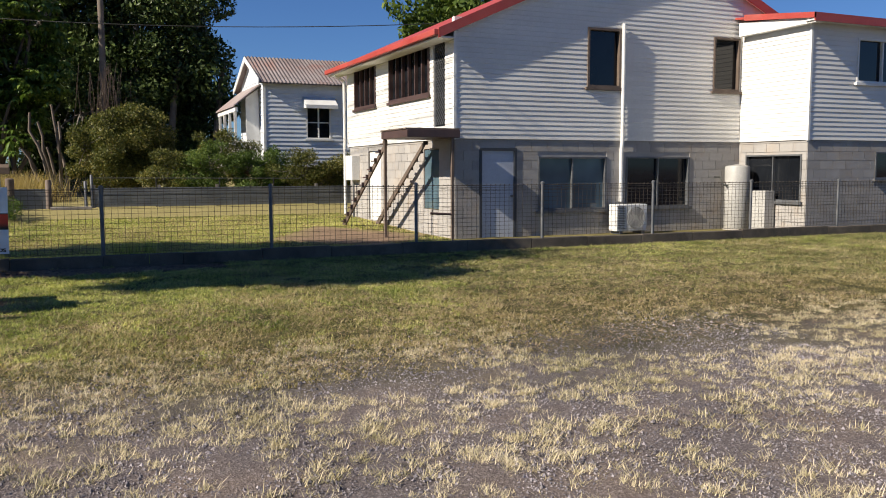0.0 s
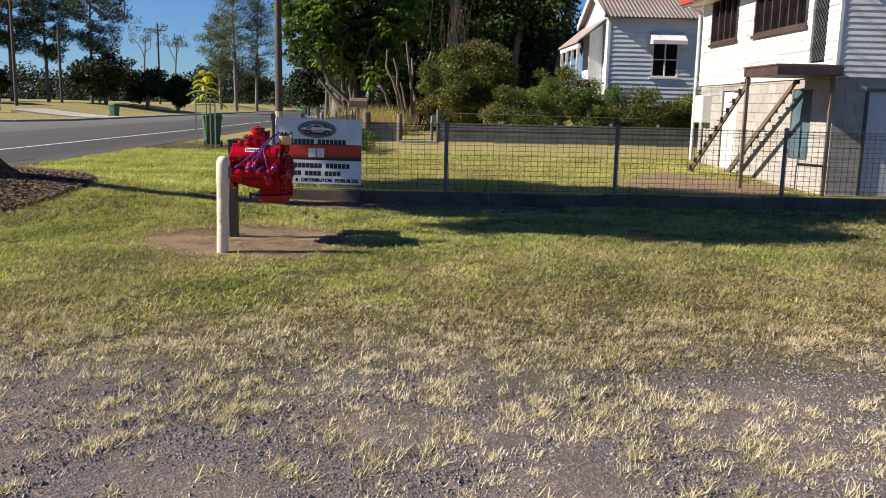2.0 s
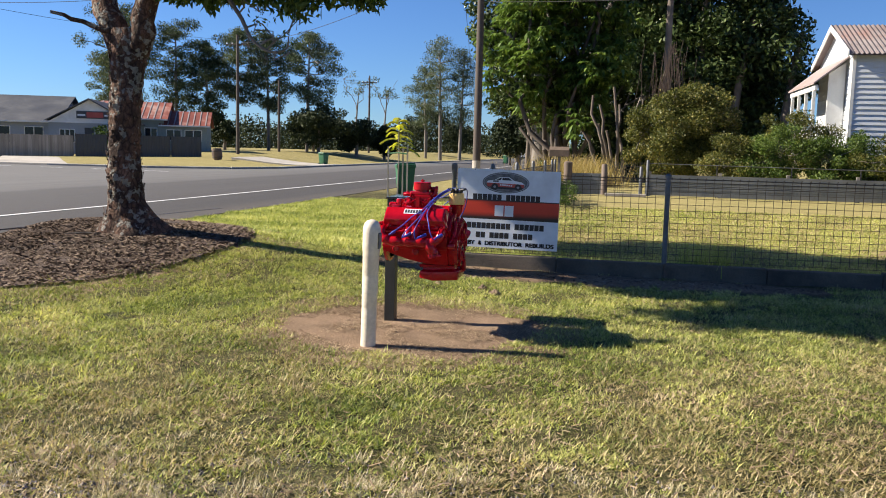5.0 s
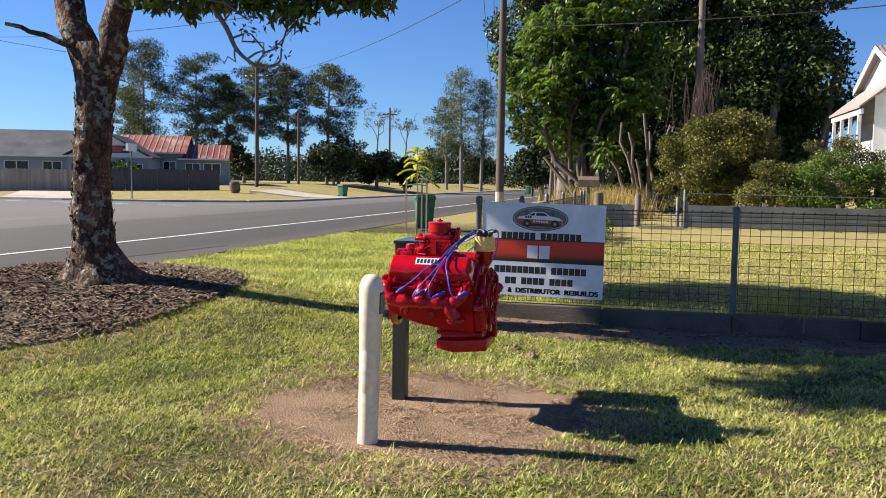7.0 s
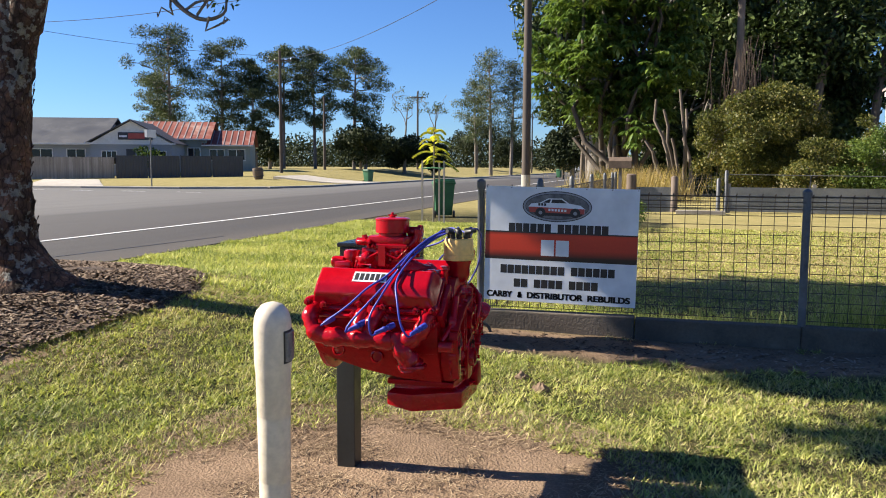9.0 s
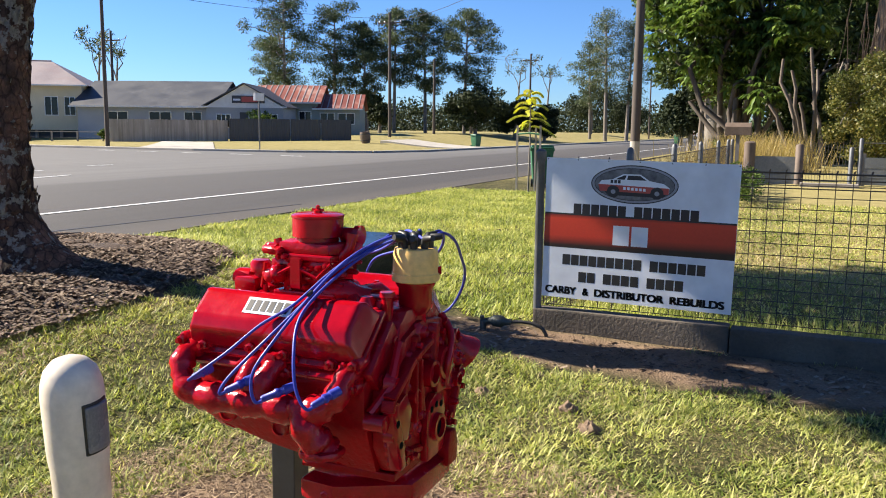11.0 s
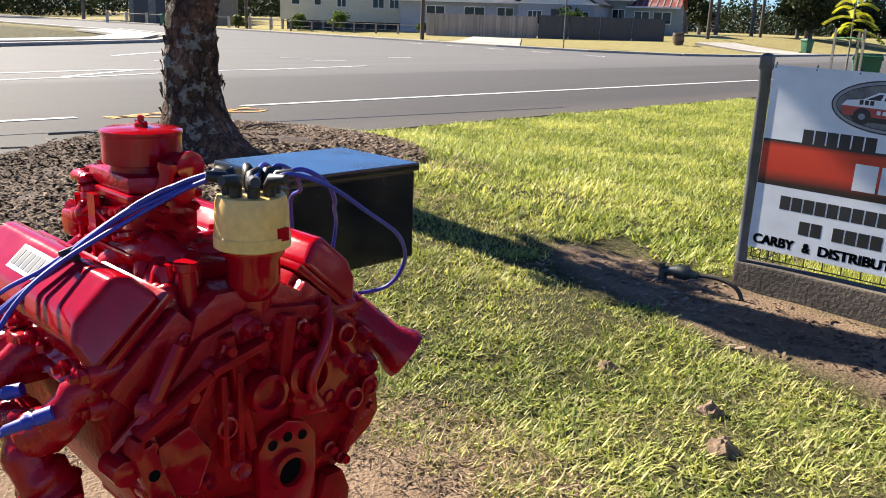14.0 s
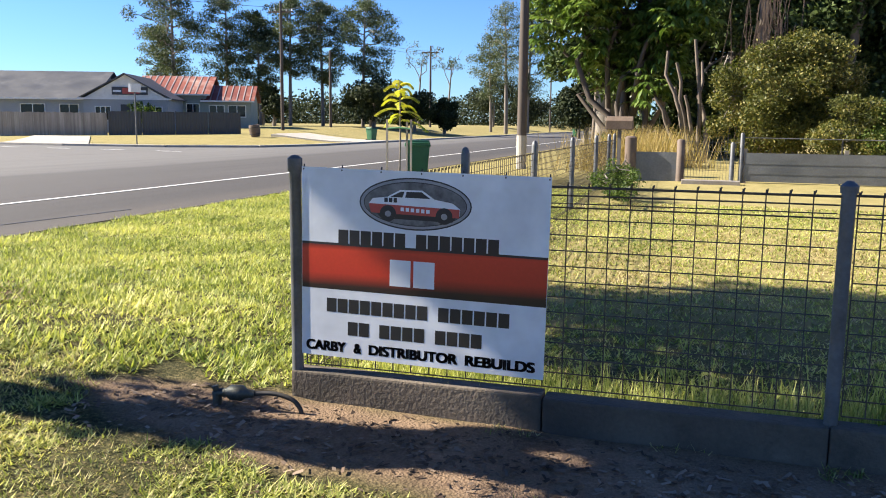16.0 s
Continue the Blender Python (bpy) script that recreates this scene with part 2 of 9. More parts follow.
M["steel_dark"] = surface("dark_metal", (0.035, 0.035, 0.035), (0.06, 0.058, 0.055), 0.5, 5, 70, metal=0.4)
M["brown_wood"] = surface("brown_painted_wood", (0.09, 0.065, 0.05), (0.15, 0.11, 0.085), 0.7, 3, 50, dirt=(0.25, 0.2, 0.17))
M["grey_wood"] = surface("weathered_timber", (0.22, 0.195, 0.17), (0.34, 0.31, 0.28), 0.85, 1.0, 30, stretch=(3, 3, 0.4), vary=0.2, relief=0.3)
M["pole_wood"] = surface("pole_timber", (0.06, 0.048, 0.04), (0.105, 0.085, 0.072), 0.85, 2.0, 40, stretch=(4, 4, 0.3), relief=0.3)
M["charcoal"] = surface("charcoal_sheet", (0.03, 0.034, 0.042), (0.045, 0.05, 0.06), 0.5, 1, 20)
M["cream"] = surface("cream_wall", (0.62, 0.54, 0.36), (0.72, 0.64, 0.46), 0.7, 0.7, 20, dirt=(0.5, 0.45, 0.36))
M["grey_wall"] = surface("blue_grey_wall", (0.27, 0.30, 0.34), (0.34, 0.37, 0.41), 0.7, 0.6, 20)
M["green_wall"] = surface("grey_green_wall", (0.22, 0.26, 0.24), (0.30, 0.34, 0.31), 0.7, 0.6, 20)
M["sheet"] = surface("old_metal_sheet", (0.11, 0.12, 0.13), (0.20, 0.21, 0.22), 0.6, 1.5, 30, metal=0.3, dirt=(0.12, 0.11, 0.10), dirt_amount=0.6)
M["red"] = surface("red_engine_enamel", (0.31, 0.0015, 0.008), (0.41, 0.003, 0.011), 0.09, 7, 45, relief=0.16, dist=0.0015, coat=0.0, spec=0.40)
M["red_dull"] = surface("red_enamel_on_iron", (0.27, 0.0015, 0.005), (0.38, 0.003, 0.007), 0.34, 11, 60, relief=0.7, dist=0.004, spec=0.16)
M["red_cast"] = surface("red_enamel_on_rough_casting", (0.32, 0.0015, 0.008), (0.44, 0.003, 0.011), 0.20, 22, 90, relief=0.6, dist=0.003, coat=0.0, spec=0.36)
M["black"] = surface("black_gloss_paint", (0.006, 0.006, 0.007), (0.012, 0.012, 0.013), 0.22, 8, 60, relief=0.08, dist=0.002, coat=0.4)
M["post_black"] = surface("black_post_paint", (0.014, 0.016, 0.015), (0.025, 0.027, 0.025), 0.45, 5, 60, relief=0.15)
M["rubber"] = surface("black_rubber", (0.012, 0.012, 0.012), (0.02, 0.02, 0.02), 0.45, 8, 80)
# near-black colour for discs that stand in for shade inside open holes
M["hole"] = surface("bore_shade", (0.006, 0.004, 0.004), (0.012, 0.008, 0.008), 0.95, 8, 80, relief=0, spec=0.02)
M["lead"] = surface("blue_ignition_lead", (0.02, 0.03, 0.27), (0.04, 0.055, 0.38), 0.45, 9, 60, relief=0)
M["amber"] = surface("yellowed_plastic_cap", (0.76, 0.47, 0.13), (0.86, 0.57, 0.19), 0.4, 12, 60, relief=0.1, dist=0.001, dirt=(0.5, 0.3, 0.1))
M["bollard"] = surface("cream_white_plastic", (0.64, 0.55, 0.43), (0.73, 0.65, 0.53), 0.42, 1.6, 30, relief=0.04, dirt=(0.52, 0.43, 0.32), dirt_amount=0.2)
M["reflector"] = surface("grey_reflector", (0.16, 0.16, 0.17), (0.22, 0.22, 0.23), 0.3, 5, 150, relief=0.3)
M["sign_white"] = surface("sign_vinyl_white", (0.66, 0.69, 0.74), (0.70, 0.73, 0.78), 0.35, 1.2, 5, relief=0.02)
M["sign_black"] = surface("sign_black_ink", (0.012, 0.012, 0.016), (0.02, 0.02, 0.024), 0.4, 3, 60, relief=0)
M["sign_dark"] = surface("sign_dark_print", (0.035, 0.038, 0.045), (0.20, 0.20, 0.21), 0.4, 14, 60, relief=0)
M["sign_grey"] = surface("sign_grey_ink", (0.22, 0.23, 0.26), (0.30, 0.31, 0.34), 0.4, 6, 60, relief=0)
M["bin_green"] = surface("green_bin_plastic", (0.02, 0.10, 0.045), (0.03, 0.14, 0.06), 0.5, 3, 40, relief=0.05)
M["bin_yellow"] = surface("yellow_lid_plastic", (0.65, 0.48, 0.04), (0.7, 0.52, 0.06), 0.5, 3, 40, relief=0.05)
M["white_metal"] = surface("white_enamel", (0.66, 0.66, 0.65), (0.74, 0.74, 0.73), 0.4, 2, 30, relief=0.03, dirt=(0.45, 0.42, 0.38))
# pale enamel darkened in its base colour to give the tank's shade; blotchy dirt over it
M["tank_shaded"] = surface("shade_toned_enamel", (0.36, 0.355, 0.34), (0.45, 0.44, 0.42), 0.5, 2, 30, relief=0.03, dirt=(0.28, 0.26, 0.23))
M["copper"] = surface("corroded_brass", (0.06, 0.07, 0.07), (0.12, 0.12, 0.10), 0.55, 20, 90, metal=0.7, relief=0.4)
M["pipe_black"] = surface("black_poly_pipe", (0.02, 0.02, 0.02), (0.04, 0.035, 0.03), 0.6, 10, 60)


def bark_material():
    """Flaking dark bark, red-brown where it has peeled, with crusts of pale grey lichen."""
    m, t, b = nodes_of("rough_bark")
    v = coords(t, (1, 1, 0.55))
    broad = noise_tex(t, 5, 5, 0.65, v)
    grain = noise_tex(t, 34, 4, 0.7, v)
    plates = t.nodes.new("ShaderNodeTexVoronoi")
    plates.feature = "DISTANCE_TO_EDGE"
    plates.inputs["Scale"].default_value = 16
    t.links.new(v, plates.inputs["Vector"])
    col = ramp(t, broad, [(0.30, (0.024, 0.017, 0.015)), (0.50, (0.095, 0.060, 0.046)), (0.70, (0.25, 0.135, 0.092))])
    crack = ramp(t, plates.outputs["Distance"], [(0.0, (0.35, 0.35, 0.35)), (0.10, (1.0, 1.0, 1.0))])
    col = mixc(t, 0.85, col, crack, "MULTIPLY")
    col = mixc(t, 0.7, col, ramp(t, grain, [(0.3, (0.5, 0.5, 0.5)), (0.7, (1.4, 1.4, 1.4))]), "MULTIPLY")
    spots = mathn(t, "ADD", mathn(t, "MULTIPLY", noise_tex(t, 13, 3, 0.6, coords(t)), 0.7), mathn(t, "MULTIPLY", noise_tex(t, 3.0, 2, 0.5, coords(t)), 0.3))
    lichen = ramp(t, spots, [(0.535, (0, 0, 0)), (0.575, (1, 1, 1))])
    tone = ramp(t, grain, [(0.3, (0.17, 0.175, 0.16)), (0.7, (0.38, 0.38, 0.345))])
    col = mixc(t, mathn(t, "MULTIPLY", lichen, 0.7), col, tone)
    t.links.new(col, b.inputs["Base Color"])
    b.inputs["Roughness"].default_value = 0.95
    b.inputs["Specular IOR Level"].default_value = 0.2
    bump(t, b, mathn(t, "ADD", mathn(t, "ADD", grain, broad), mathn(t, "MULTIPLY", plates.outputs["Distance"], 1.2)), 1.0, 0.035)
    return m


M["bark"] = bark_material()
M["bark_grey"] = surface("grey_bark", (0.12, 0.105, 0.09), (0.24, 0.215, 0.19), 0.95, 4, 30, relief=0.6, dist=0.02, stretch=(1, 1, 0.3))
M["dead"] = surface("dead_wood", (0.10, 0.08, 0.062), (0.20, 0.165, 0.135), 0.95, 4, 30, relief=0.4, stretch=(1, 1, 0.3))
M["vine"] = surface("dead_vine", (0.10, 0.07, 0.05), (0.18, 0.13, 0.095), 0.95, 4, 30)
M["earth_cast"] = surface("crumbled_earth", (0.16, 0.105, 0.068), (0.30, 0.21, 0.14), 0.95, 18, 140, relief=0.9, dist=0.01)
M["mulch"] = surface("mulch_soil", (0.055, 0.036, 0.027), (0.16, 0.11, 0.08), 0.95, 5, 60, relief=1.0, dist=0.03, dirt=(0.22, 0.17, 0.14), dirt_amount=0.7)
M["chips"] = leafy("bark_chips", [(0.1, (0.04, 0.027, 0.02)), (0.5, (0.13, 0.09, 0.066)), (0.9, (0.36, 0.28, 0.21))], 0.9, 0)
M["straw"] = leafy("straw_litter", [(0.1, (0.09, 0.06, 0.038)), (0.5, (0.27, 0.19, 0.12)), (0.9, (0.48, 0.37, 0.24))], 0.9, 0)
M["lawn"] = leafy("lawn_blades", [(0.15, (0.075, 0.108, 0.028)), (0.42, (0.22, 0.245, 0.078)), (0.68, (0.44, 0.395, 0.19)), (0.92, (0.68, 0.56, 0.36))], 0.5, 0.3, 0.9)
M["lawn_lush"] = leafy("lush_blades", [(0.15, (0.10, 0.15, 0.028)), (0.5, (0.38, 0.415, 0.11)), (0.92, (0.76, 0.70, 0.30))], 0.55, 0.3, 0.9)
M["lawn_dry"] = leafy("dry_lawn_blades", [(0.12, (0.095, 0.088, 0.032)), (0.4, (0.25, 0.215, 0.092)), (0.65, (0.44, 0.355, 0.19)), (0.92, (0.66, 0.53, 0.35))], 0.6, 0.25, 0.9)
M["tuft"] = leafy("dry_tufts", [(0.1, (0.24, 0.225, 0.11)), (0.4, (0.49, 0.425, 0.26)), (0.75, (0.70, 0.60, 0.43)), (1.0, (0.82, 0.72, 0.56))], 0.7, 0.1)
M["leaf_dark"] = leafy("dark_leaves", [(0.1, (0.012, 0.022, 0.008)), (0.5, (0.045, 0.072, 0.022)), (0.9, (0.14, 0.18, 0.06))], 0.4, 0.10, 0.5)
# far foliage: the crowns' self-shadowing is put into this dark leaf colour
M["leaf_bush"] = leafy("self_shaded_bush_leaves", [(0.1, (0.008, 0.014, 0.006)), (0.5, (0.024, 0.036, 0.014)), (0.9, (0.06, 0.075, 0.03))], 0.7, 0.06, 0.08)
M["leaf_glossy"] = leafy("umbrella_leaves", [(0.1, (0.03, 0.06, 0.012)), (0.5, (0.10, 0.165, 0.032)), (0.9, (0.22, 0.29, 0.07))], 0.35, 0.25, 0.6)
for m_, v_ in ((M["leaf_glossy"], 0.5), (M["leaf_dark"], 0.2)):
    m_.node_tree.nodes["Principled BSDF"].inputs["Specular IOR Level"].default_value = v_
M["leaf_olive"] = leafy("olive_bush_leaves", [(0.1, (0.03, 0.04, 0.010)), (0.5, (0.10, 0.112, 0.028)), (0.9, (0.26, 0.215, 0.065))], 0.5, 0.2, 0.7)
M["leaf_fresh"] = leafy("shrub_leaves", [(0.1, (0.03, 0.055, 0.012)), (0.5, (0.075, 0.12, 0.025)), (0.9, (0.17, 0.22, 0.05))], 0.5, 0.25, 0.7)
M["leaf_pine"] = leafy("pine_needles", [(0.1, (0.022, 0.036, 0.018)), (0.5, (0.058, 0.08, 0.040)), (0.9, (0.14, 0.17, 0.085))], 0.6, 0.15, 0.3)
M["leaf_gum"] = leafy("gum_leaves", [(0.1, (0.05, 0.07, 0.04)), (0.5, (0.09, 0.115, 0.06)), (0.9, (0.17, 0.19, 0.11))], 0.5, 0.15, 0.3)
M["leaf_yellow"] = leafy("yellow_green_leaves", [(0.1, (0.22, 0.28, 0.03)), (0.5, (0.45, 0.45, 0.05)), (0.9, (0.68, 0.60, 0.10))], 0.5, 0.35)
M["dry_grass"] = leafy("dry_long_grass", [(0.1, (0.20, 0.15, 0.06)), (0.5, (0.38, 0.29, 0.12)), (0.9, (0.52, 0.42, 0.2))], 0.8, 0.25)


# ---- building helpers ----
class Geo:
    """Collects points and faces for one mesh."""

    def __init__(self):
        self.v, self.f = [], []

    def add(self, verts, faces):
        n = len(self.v)
        self.v += [tuple(p) for p in verts]
        self.f += [tuple(i + n for i in f) for f in faces]
        return self

    def box(self, x0, x1, y0, y1, z0, z1):
        p = [(x, y, z) for z in (z0, z1) for x, y in ((x0, y0), (x1, y0), (x1, y1), (x0, y1))]
        return self.add(p, [(3, 2, 1, 0), (4, 5, 6, 7), (0, 1, 5, 4), (1, 2, 6, 5), (2, 3, 7, 6), (3, 0, 4, 7)])

    def hexa(self, p):
        return self.add(p, [(3, 2, 1, 0), (4, 5, 6, 7), (0, 1, 5, 4), (1, 2, 6, 5), (2, 3, 7, 6), (3, 0, 4, 7)])

    def prism(self, outline, axis, a, b):
        """An outline of (p, q) pairs pushed along an axis from a to b; x: (y, z), y: (x, z), z: (x, y)."""
        put = {"x": lambda p, q, s: (s, p, q), "y": lambda p, q, s: (p, s, q), "z": lambda p, q, s: (p, q, s)}[axis]
        n = len(outline)
        pts = [put(p, q, a) for p, q in outline] + [put(p, q, b) for p, q in outline]
        return self.add(pts, [tuple(range(n)), tuple(range(2 * n - 1, n - 1, -1))] + [(i, i + n, (i + 1) % n + n, (i + 1) % n) for i in range(n)])

    def tube(self, pts, radii, seg=8, caps=True):
        pts = [Vector(p) for p in pts]
        if not isinstance(radii, (list, tuple)):
            radii = [radii] * len(pts)
        rings, side = [], None
        for i, p in enumerate(pts):
            d = (pts[min(i + 1, len(pts) - 1)] - pts[max(i - 1, 0)]).normalized()
            if side is None:
                side = d.orthogonal().normalized()
            side = (side - d * side.dot(d))
            side = side.normalized() if side.length > 1e-6 else d.orthogonal().normalized()
            up = d.cross(side)
            rings.append([p + (side * math.cos(k * math.tau / seg) + up * math.sin(k * math.tau / seg)) * radii[i] for k in range(seg)])
        faces = [(r * seg + k, r * seg + (k + 1) % seg, (r + 1) * seg + (k + 1) % seg, (r + 1) * seg + k) for r in range(len(pts) - 1) for k in range(seg)]
        if caps:
            faces += [tuple(range(seg - 1, -1, -1)), tuple((len(pts) - 1) * seg + k for k in range(seg))]
        return self.add([q for r in rings for q in r], faces)

    def lathe(self, profile, seg=24, at=(0, 0, 0), axis="z"):
        """A profile of (radius, height) turned about an axis through at."""
        ax = {"z": lambda a, b, h: (a, b, h), "x": lambda a, b, h: (h, a, b), "y": lambda a, b, h: (b, h, a)}[axis]
        pts = []
        for r, h in profile:
            for k in range(seg):
                q = ax(r * math.cos(k * math.tau / seg), r * math.sin(k * math.tau / seg), h)
                pts.append((q[0] + at[0], q[1] + at[1], q[2] + at[2]))
        n = len(profile)
        faces = [(r * seg + k, r * seg + (k + 1) % seg, (r + 1) * seg + (k + 1) % seg, (r + 1) * seg + k) for r in range(n - 1) for k in range(seg)]
        faces += [tuple(range(seg - 1, -1, -1)), tuple((n - 1) * seg + k for k in range(seg))]
        return self.add(pts, faces)

    def mesh(self, name, mat, bevel=0.0, smooth=None, seg=2):
        me = bpy.data.meshes.new(name)
        me.from_pydata(self.v, [], self.f)
        bm = bmesh.new()
        bm.from_mesh(me)
        bmesh.ops.recalc_face_normals(bm, faces=bm.faces)
        if bevel:
            edges = [e for e in bm.edges if len(e.link_faces) == 2 and e.calc_face_angle(0) > 0.5]
            bmesh.ops.bevel(bm, geom=edges, offset=bevel, segments=seg, affect="EDGES", profile=0.6, clamp_overlap=True)
        bm.to_mesh(me)
        bm.free()
        me.materials.append(mat)
        if smooth is not None:
            me.polygons.foreach_set("use_smooth", [True] * len(me.polygons))
            me.set_sharp_from_angle(angle=radians(smooth))
        return me


def part(name, geo, mat, parent, label="", bevel=0.0, smooth=None, at=None, seg=2):
    me = geo.mesh(name, mat, bevel, smooth, seg) if isinstance(geo, Geo) else geo
    ob = new(name, me)
    if parent is not None:
        ob.parent = parent
    if at is not None:
        ob.location = at
    if label:
        ob["label"] = label
    return ob


def thing(name, at, label, category, group="", kind=""):
    ob = new(name)
    ob.empty_display_size = 0.2
    ob.location = at
    return tagged(ob, label, category, group, kind)


def single(name, geo, mat, label, category, group="", kind="", bevel=0.0, smooth=None, at=(0, 0, 0), seg=2):
    ob = part(name, geo, mat, None, "", bevel, smooth, at, seg)
    return tagged(ob, label, category, group, kind)


def cloud_mesh(name, mat, verts, faces_n):
    """Many small separate faces from an array (count, corners, 3)."""
    verts = np.asarray(verts, dtype=np.float32)
    n, c = verts.shape[0], verts.shape[1]
    me = bpy.data.meshes.new(name)
    me.vertices.add(n * c)
    me.vertices.foreach_set("co", verts.reshape(-1))
    me.loops.add(n * c)
    me.loops.foreach_set("vertex_index", np.arange(n * c, dtype=np.int32))
    me.polygons.add(n)
    me.polygons.foreach_set("loop_start", np.arange(0, n * c, c, dtype=np.int32))
    me.polygons.foreach_set("loop_total", np.full(n, c, dtype=np.int32))
    me.update(calc_edges=True)
    me.materials.append(mat)
    return me


RNG = np.random.default_rng(7)


def leaves(centres, size, aspect=0.45, droop=0.3, flat=0.0, rng=RNG):
    """Pointed four-cornered leaves at the centres, turned every way; rows of (4, 3)."""
    n = len(centres)
    d = rng.normal(size=(n, 3))
    d[:, 2] -= droop
    d[:, 2] *= (1 - flat)
    d /= np.linalg.norm(d, axis=1)[:, None]
    s = np.cross(d, rng.normal(size=(n, 3)))
    s /= np.linalg.norm(s, axis=1)[:, None] + 1e-9
    L = size * rng.uniform(0.6, 1.3, (n, 1))
    up = np.cross(d, s)
    a = centres - d * L * 0.5
    b = centres + d * L * 0.5
    m = centres + d * L * 0.05 + up * L * 0.08
    return np.stack([a, m + s * L * aspect * 0.5, b, m - s * L * aspect * 0.5], axis=1)


def in_blobs(blobs, n, rng=RNG, shell=0.55):
    """Points in the outer part of ellipsoids (x, y, z, rx, ry, rz), shared out by their area."""
    B = np.array(blobs, dtype=float)
    w = (B[:, 3] * B[:, 4] + B[:, 4] * B[:, 5] + B[:, 3] * B[:, 5])
    k = rng.choice(len(B), n, p=w / w.sum())
    d = rng.normal(size=(n, 3))
    d /= np.linalg.norm(d, axis=1)[:, None]
    r = shell + (1 - shell) * rng.uniform(0, 1, n) ** 0.6
    r *= rng.uniform(0.85, 1.12, n)
    return B[k, :3] + d * B[k, 3:] * r[:, None]


def clumps(centre, spread, count, size, seed):
    """Blobs scattered about in a crown."""
    rng = np.random.default_rng(seed)
    out = []
    for _ in range(count):
        d = rng.normal(size=3)
        d /= np.linalg.norm(d)
        p = np.array(centre) + d * np.array(spread) * rng.uniform(0.35, 1.0)
        s = size * rng.uniform(0.6, 1.3)
        out.append((*p, s, s, s * rng.uniform(0.6, 0.9)))
    return out


# ---- ground, streets ----
def height(x, y):
    """The lie of the land: lower on the gravel, mounded round the street tree, rising across the street."""
    a = np.clip((y - 5.0) / 5.0, 0, 1)
    z = -0.12 * (1 - a * a * (3 - 2 * a))
    d = np.minimum(np.clip((y - 51.0) / 30.0, 0, 1), np.clip((-24.0 - x) / 12.0, 0, 1))
    z = z + 0.95 * d * d * (3 - 2 * d)
    e = np.clip((y - 18) / 10, 0, 1) * np.clip((x + 4.5) / 3, 0, 1)
    f = np.clip((x + 8.5) / 1.5, 0, 1)
    far = np.where(y > 12.9, 2.6, 1.9)
    mound = 0.47 * np.exp(-((np.minimum(x, 30) + 6.3) / 3.1) ** 2 - ((y - 12.9) / far) ** 2) * f * f * (3 - 2 * f)
    return z + 0.30 * e + mound + 0.03 * np.clip((y - 11.5) / 1.6, 0, 1) * np.clip((x + 3.0) / 2.5, 0, 1)


def ground_sheet():
    def axis(lo, hi, a, b, fine):
        c = [lo, lo * 0.4] if lo < -1000 else [lo]
        left = np.linspace(-150, a, 45)
        mid = np.arange(a, b, fine)
        right = np.linspace(b, 200, 45)
        return np.concatenate([[lo, lo * 0.3], left[:-1], mid, right, [hi * 0.3, hi]])
    xs, ys = axis(-3000, 3000, -10, 10, 0.25), axis(-3000, 3000, 0, 22, 0.25)
    X, Y = np.meshgrid(xs, ys, indexing="ij")
    Z = height(X, Y)
    near = (np.abs(X) < 10) & (Y > 0) & (Y < 17)
    rng = np.random.default_rng(3)
    Z = Z + np.where(near, rng.normal(size=Z.shape) * 0.006, 0)
    v = np.stack([X, Y, Z], -1).reshape(-1, 3)
    ny = len(ys)
    f = [(i * ny + j, (i + 1) * ny + j, (i + 1) * ny + j + 1, i * ny + j + 1) for i in range(len(xs) - 1) for j in range(ny - 1)]
    g = Geo()
    g.v, g.f = [tuple(p) for p in v], f
    single("ground", g, M["ground"], "grass, gravel and bare earth ground", "ground", kind="structure", smooth=60)


ground_sheet()

ROAD = [(-8.5, -60), (-8.5, 400), (-22.5, 400), (-22.5, 56), (-24, 51.5), (-28, 49), (-34, 48.3), (-140, 48.3), (-140, 34), (-52, 34), (-42, 32.5), (-36, 28), (-31, 19), (-29, 8), (-29, -60)]
g = Geo()
top = [(x, y, 0.012 if y < 45 else 0.014) for x, y in ROAD]
n = len(ROAD)
g.add(top + [(x, y, -0.1) for x, y in ROAD], [tuple(range(n))] + [(i, i + n, (i + 1) % n + n, (i + 1) % n) for i in range(n)])
single("road", g, M["asphalt"], "grey asphalt street with a side street joining it", "road", kind="structure")


def strip(name, pts, width, z, mat, label, category, thick=0.004):
    g = Geo()
    for (x0, y0), (x1, y1) in zip(pts, pts[1:]):
        d = Vector((x1 - x0, y1 - y0)).normalized()
        s = Vector((-d.y, d.x)) * width / 2
        q = [(x0 + s.x, y0 + s.y), (x0 - s.x, y0 - s.y), (x1 - s.x, y1 - s.y), (x1 + s.x, y1 + s.y)]
        g.hexa([(a, b, z) for a, b in q] + [(a, b, z + thick) for a, b in q])
    return single(name, g, mat, label, category, kind="structure")


strip("edge_line", [(-11.75, 16.6), (-11.55, 25), (-11.3, 42), (-11.3, 180)], 0.13, 0.018, M["line"], "worn white painted edge line", "road marking")
strip("edge_line", [(-12.0, 2), (-11.45, 12.91), (-11.42, 13.87)], 0.13, 0.018, M["line"], "worn white painted edge line", "road marking")
strip("centre_line", [(-18.67, 11.58), (-19.49, 15.94), (-19.9, 18.12), (-19.8, 20.79)], 0.14, 0.018, M["line"], "white painted centre line", "road marking")
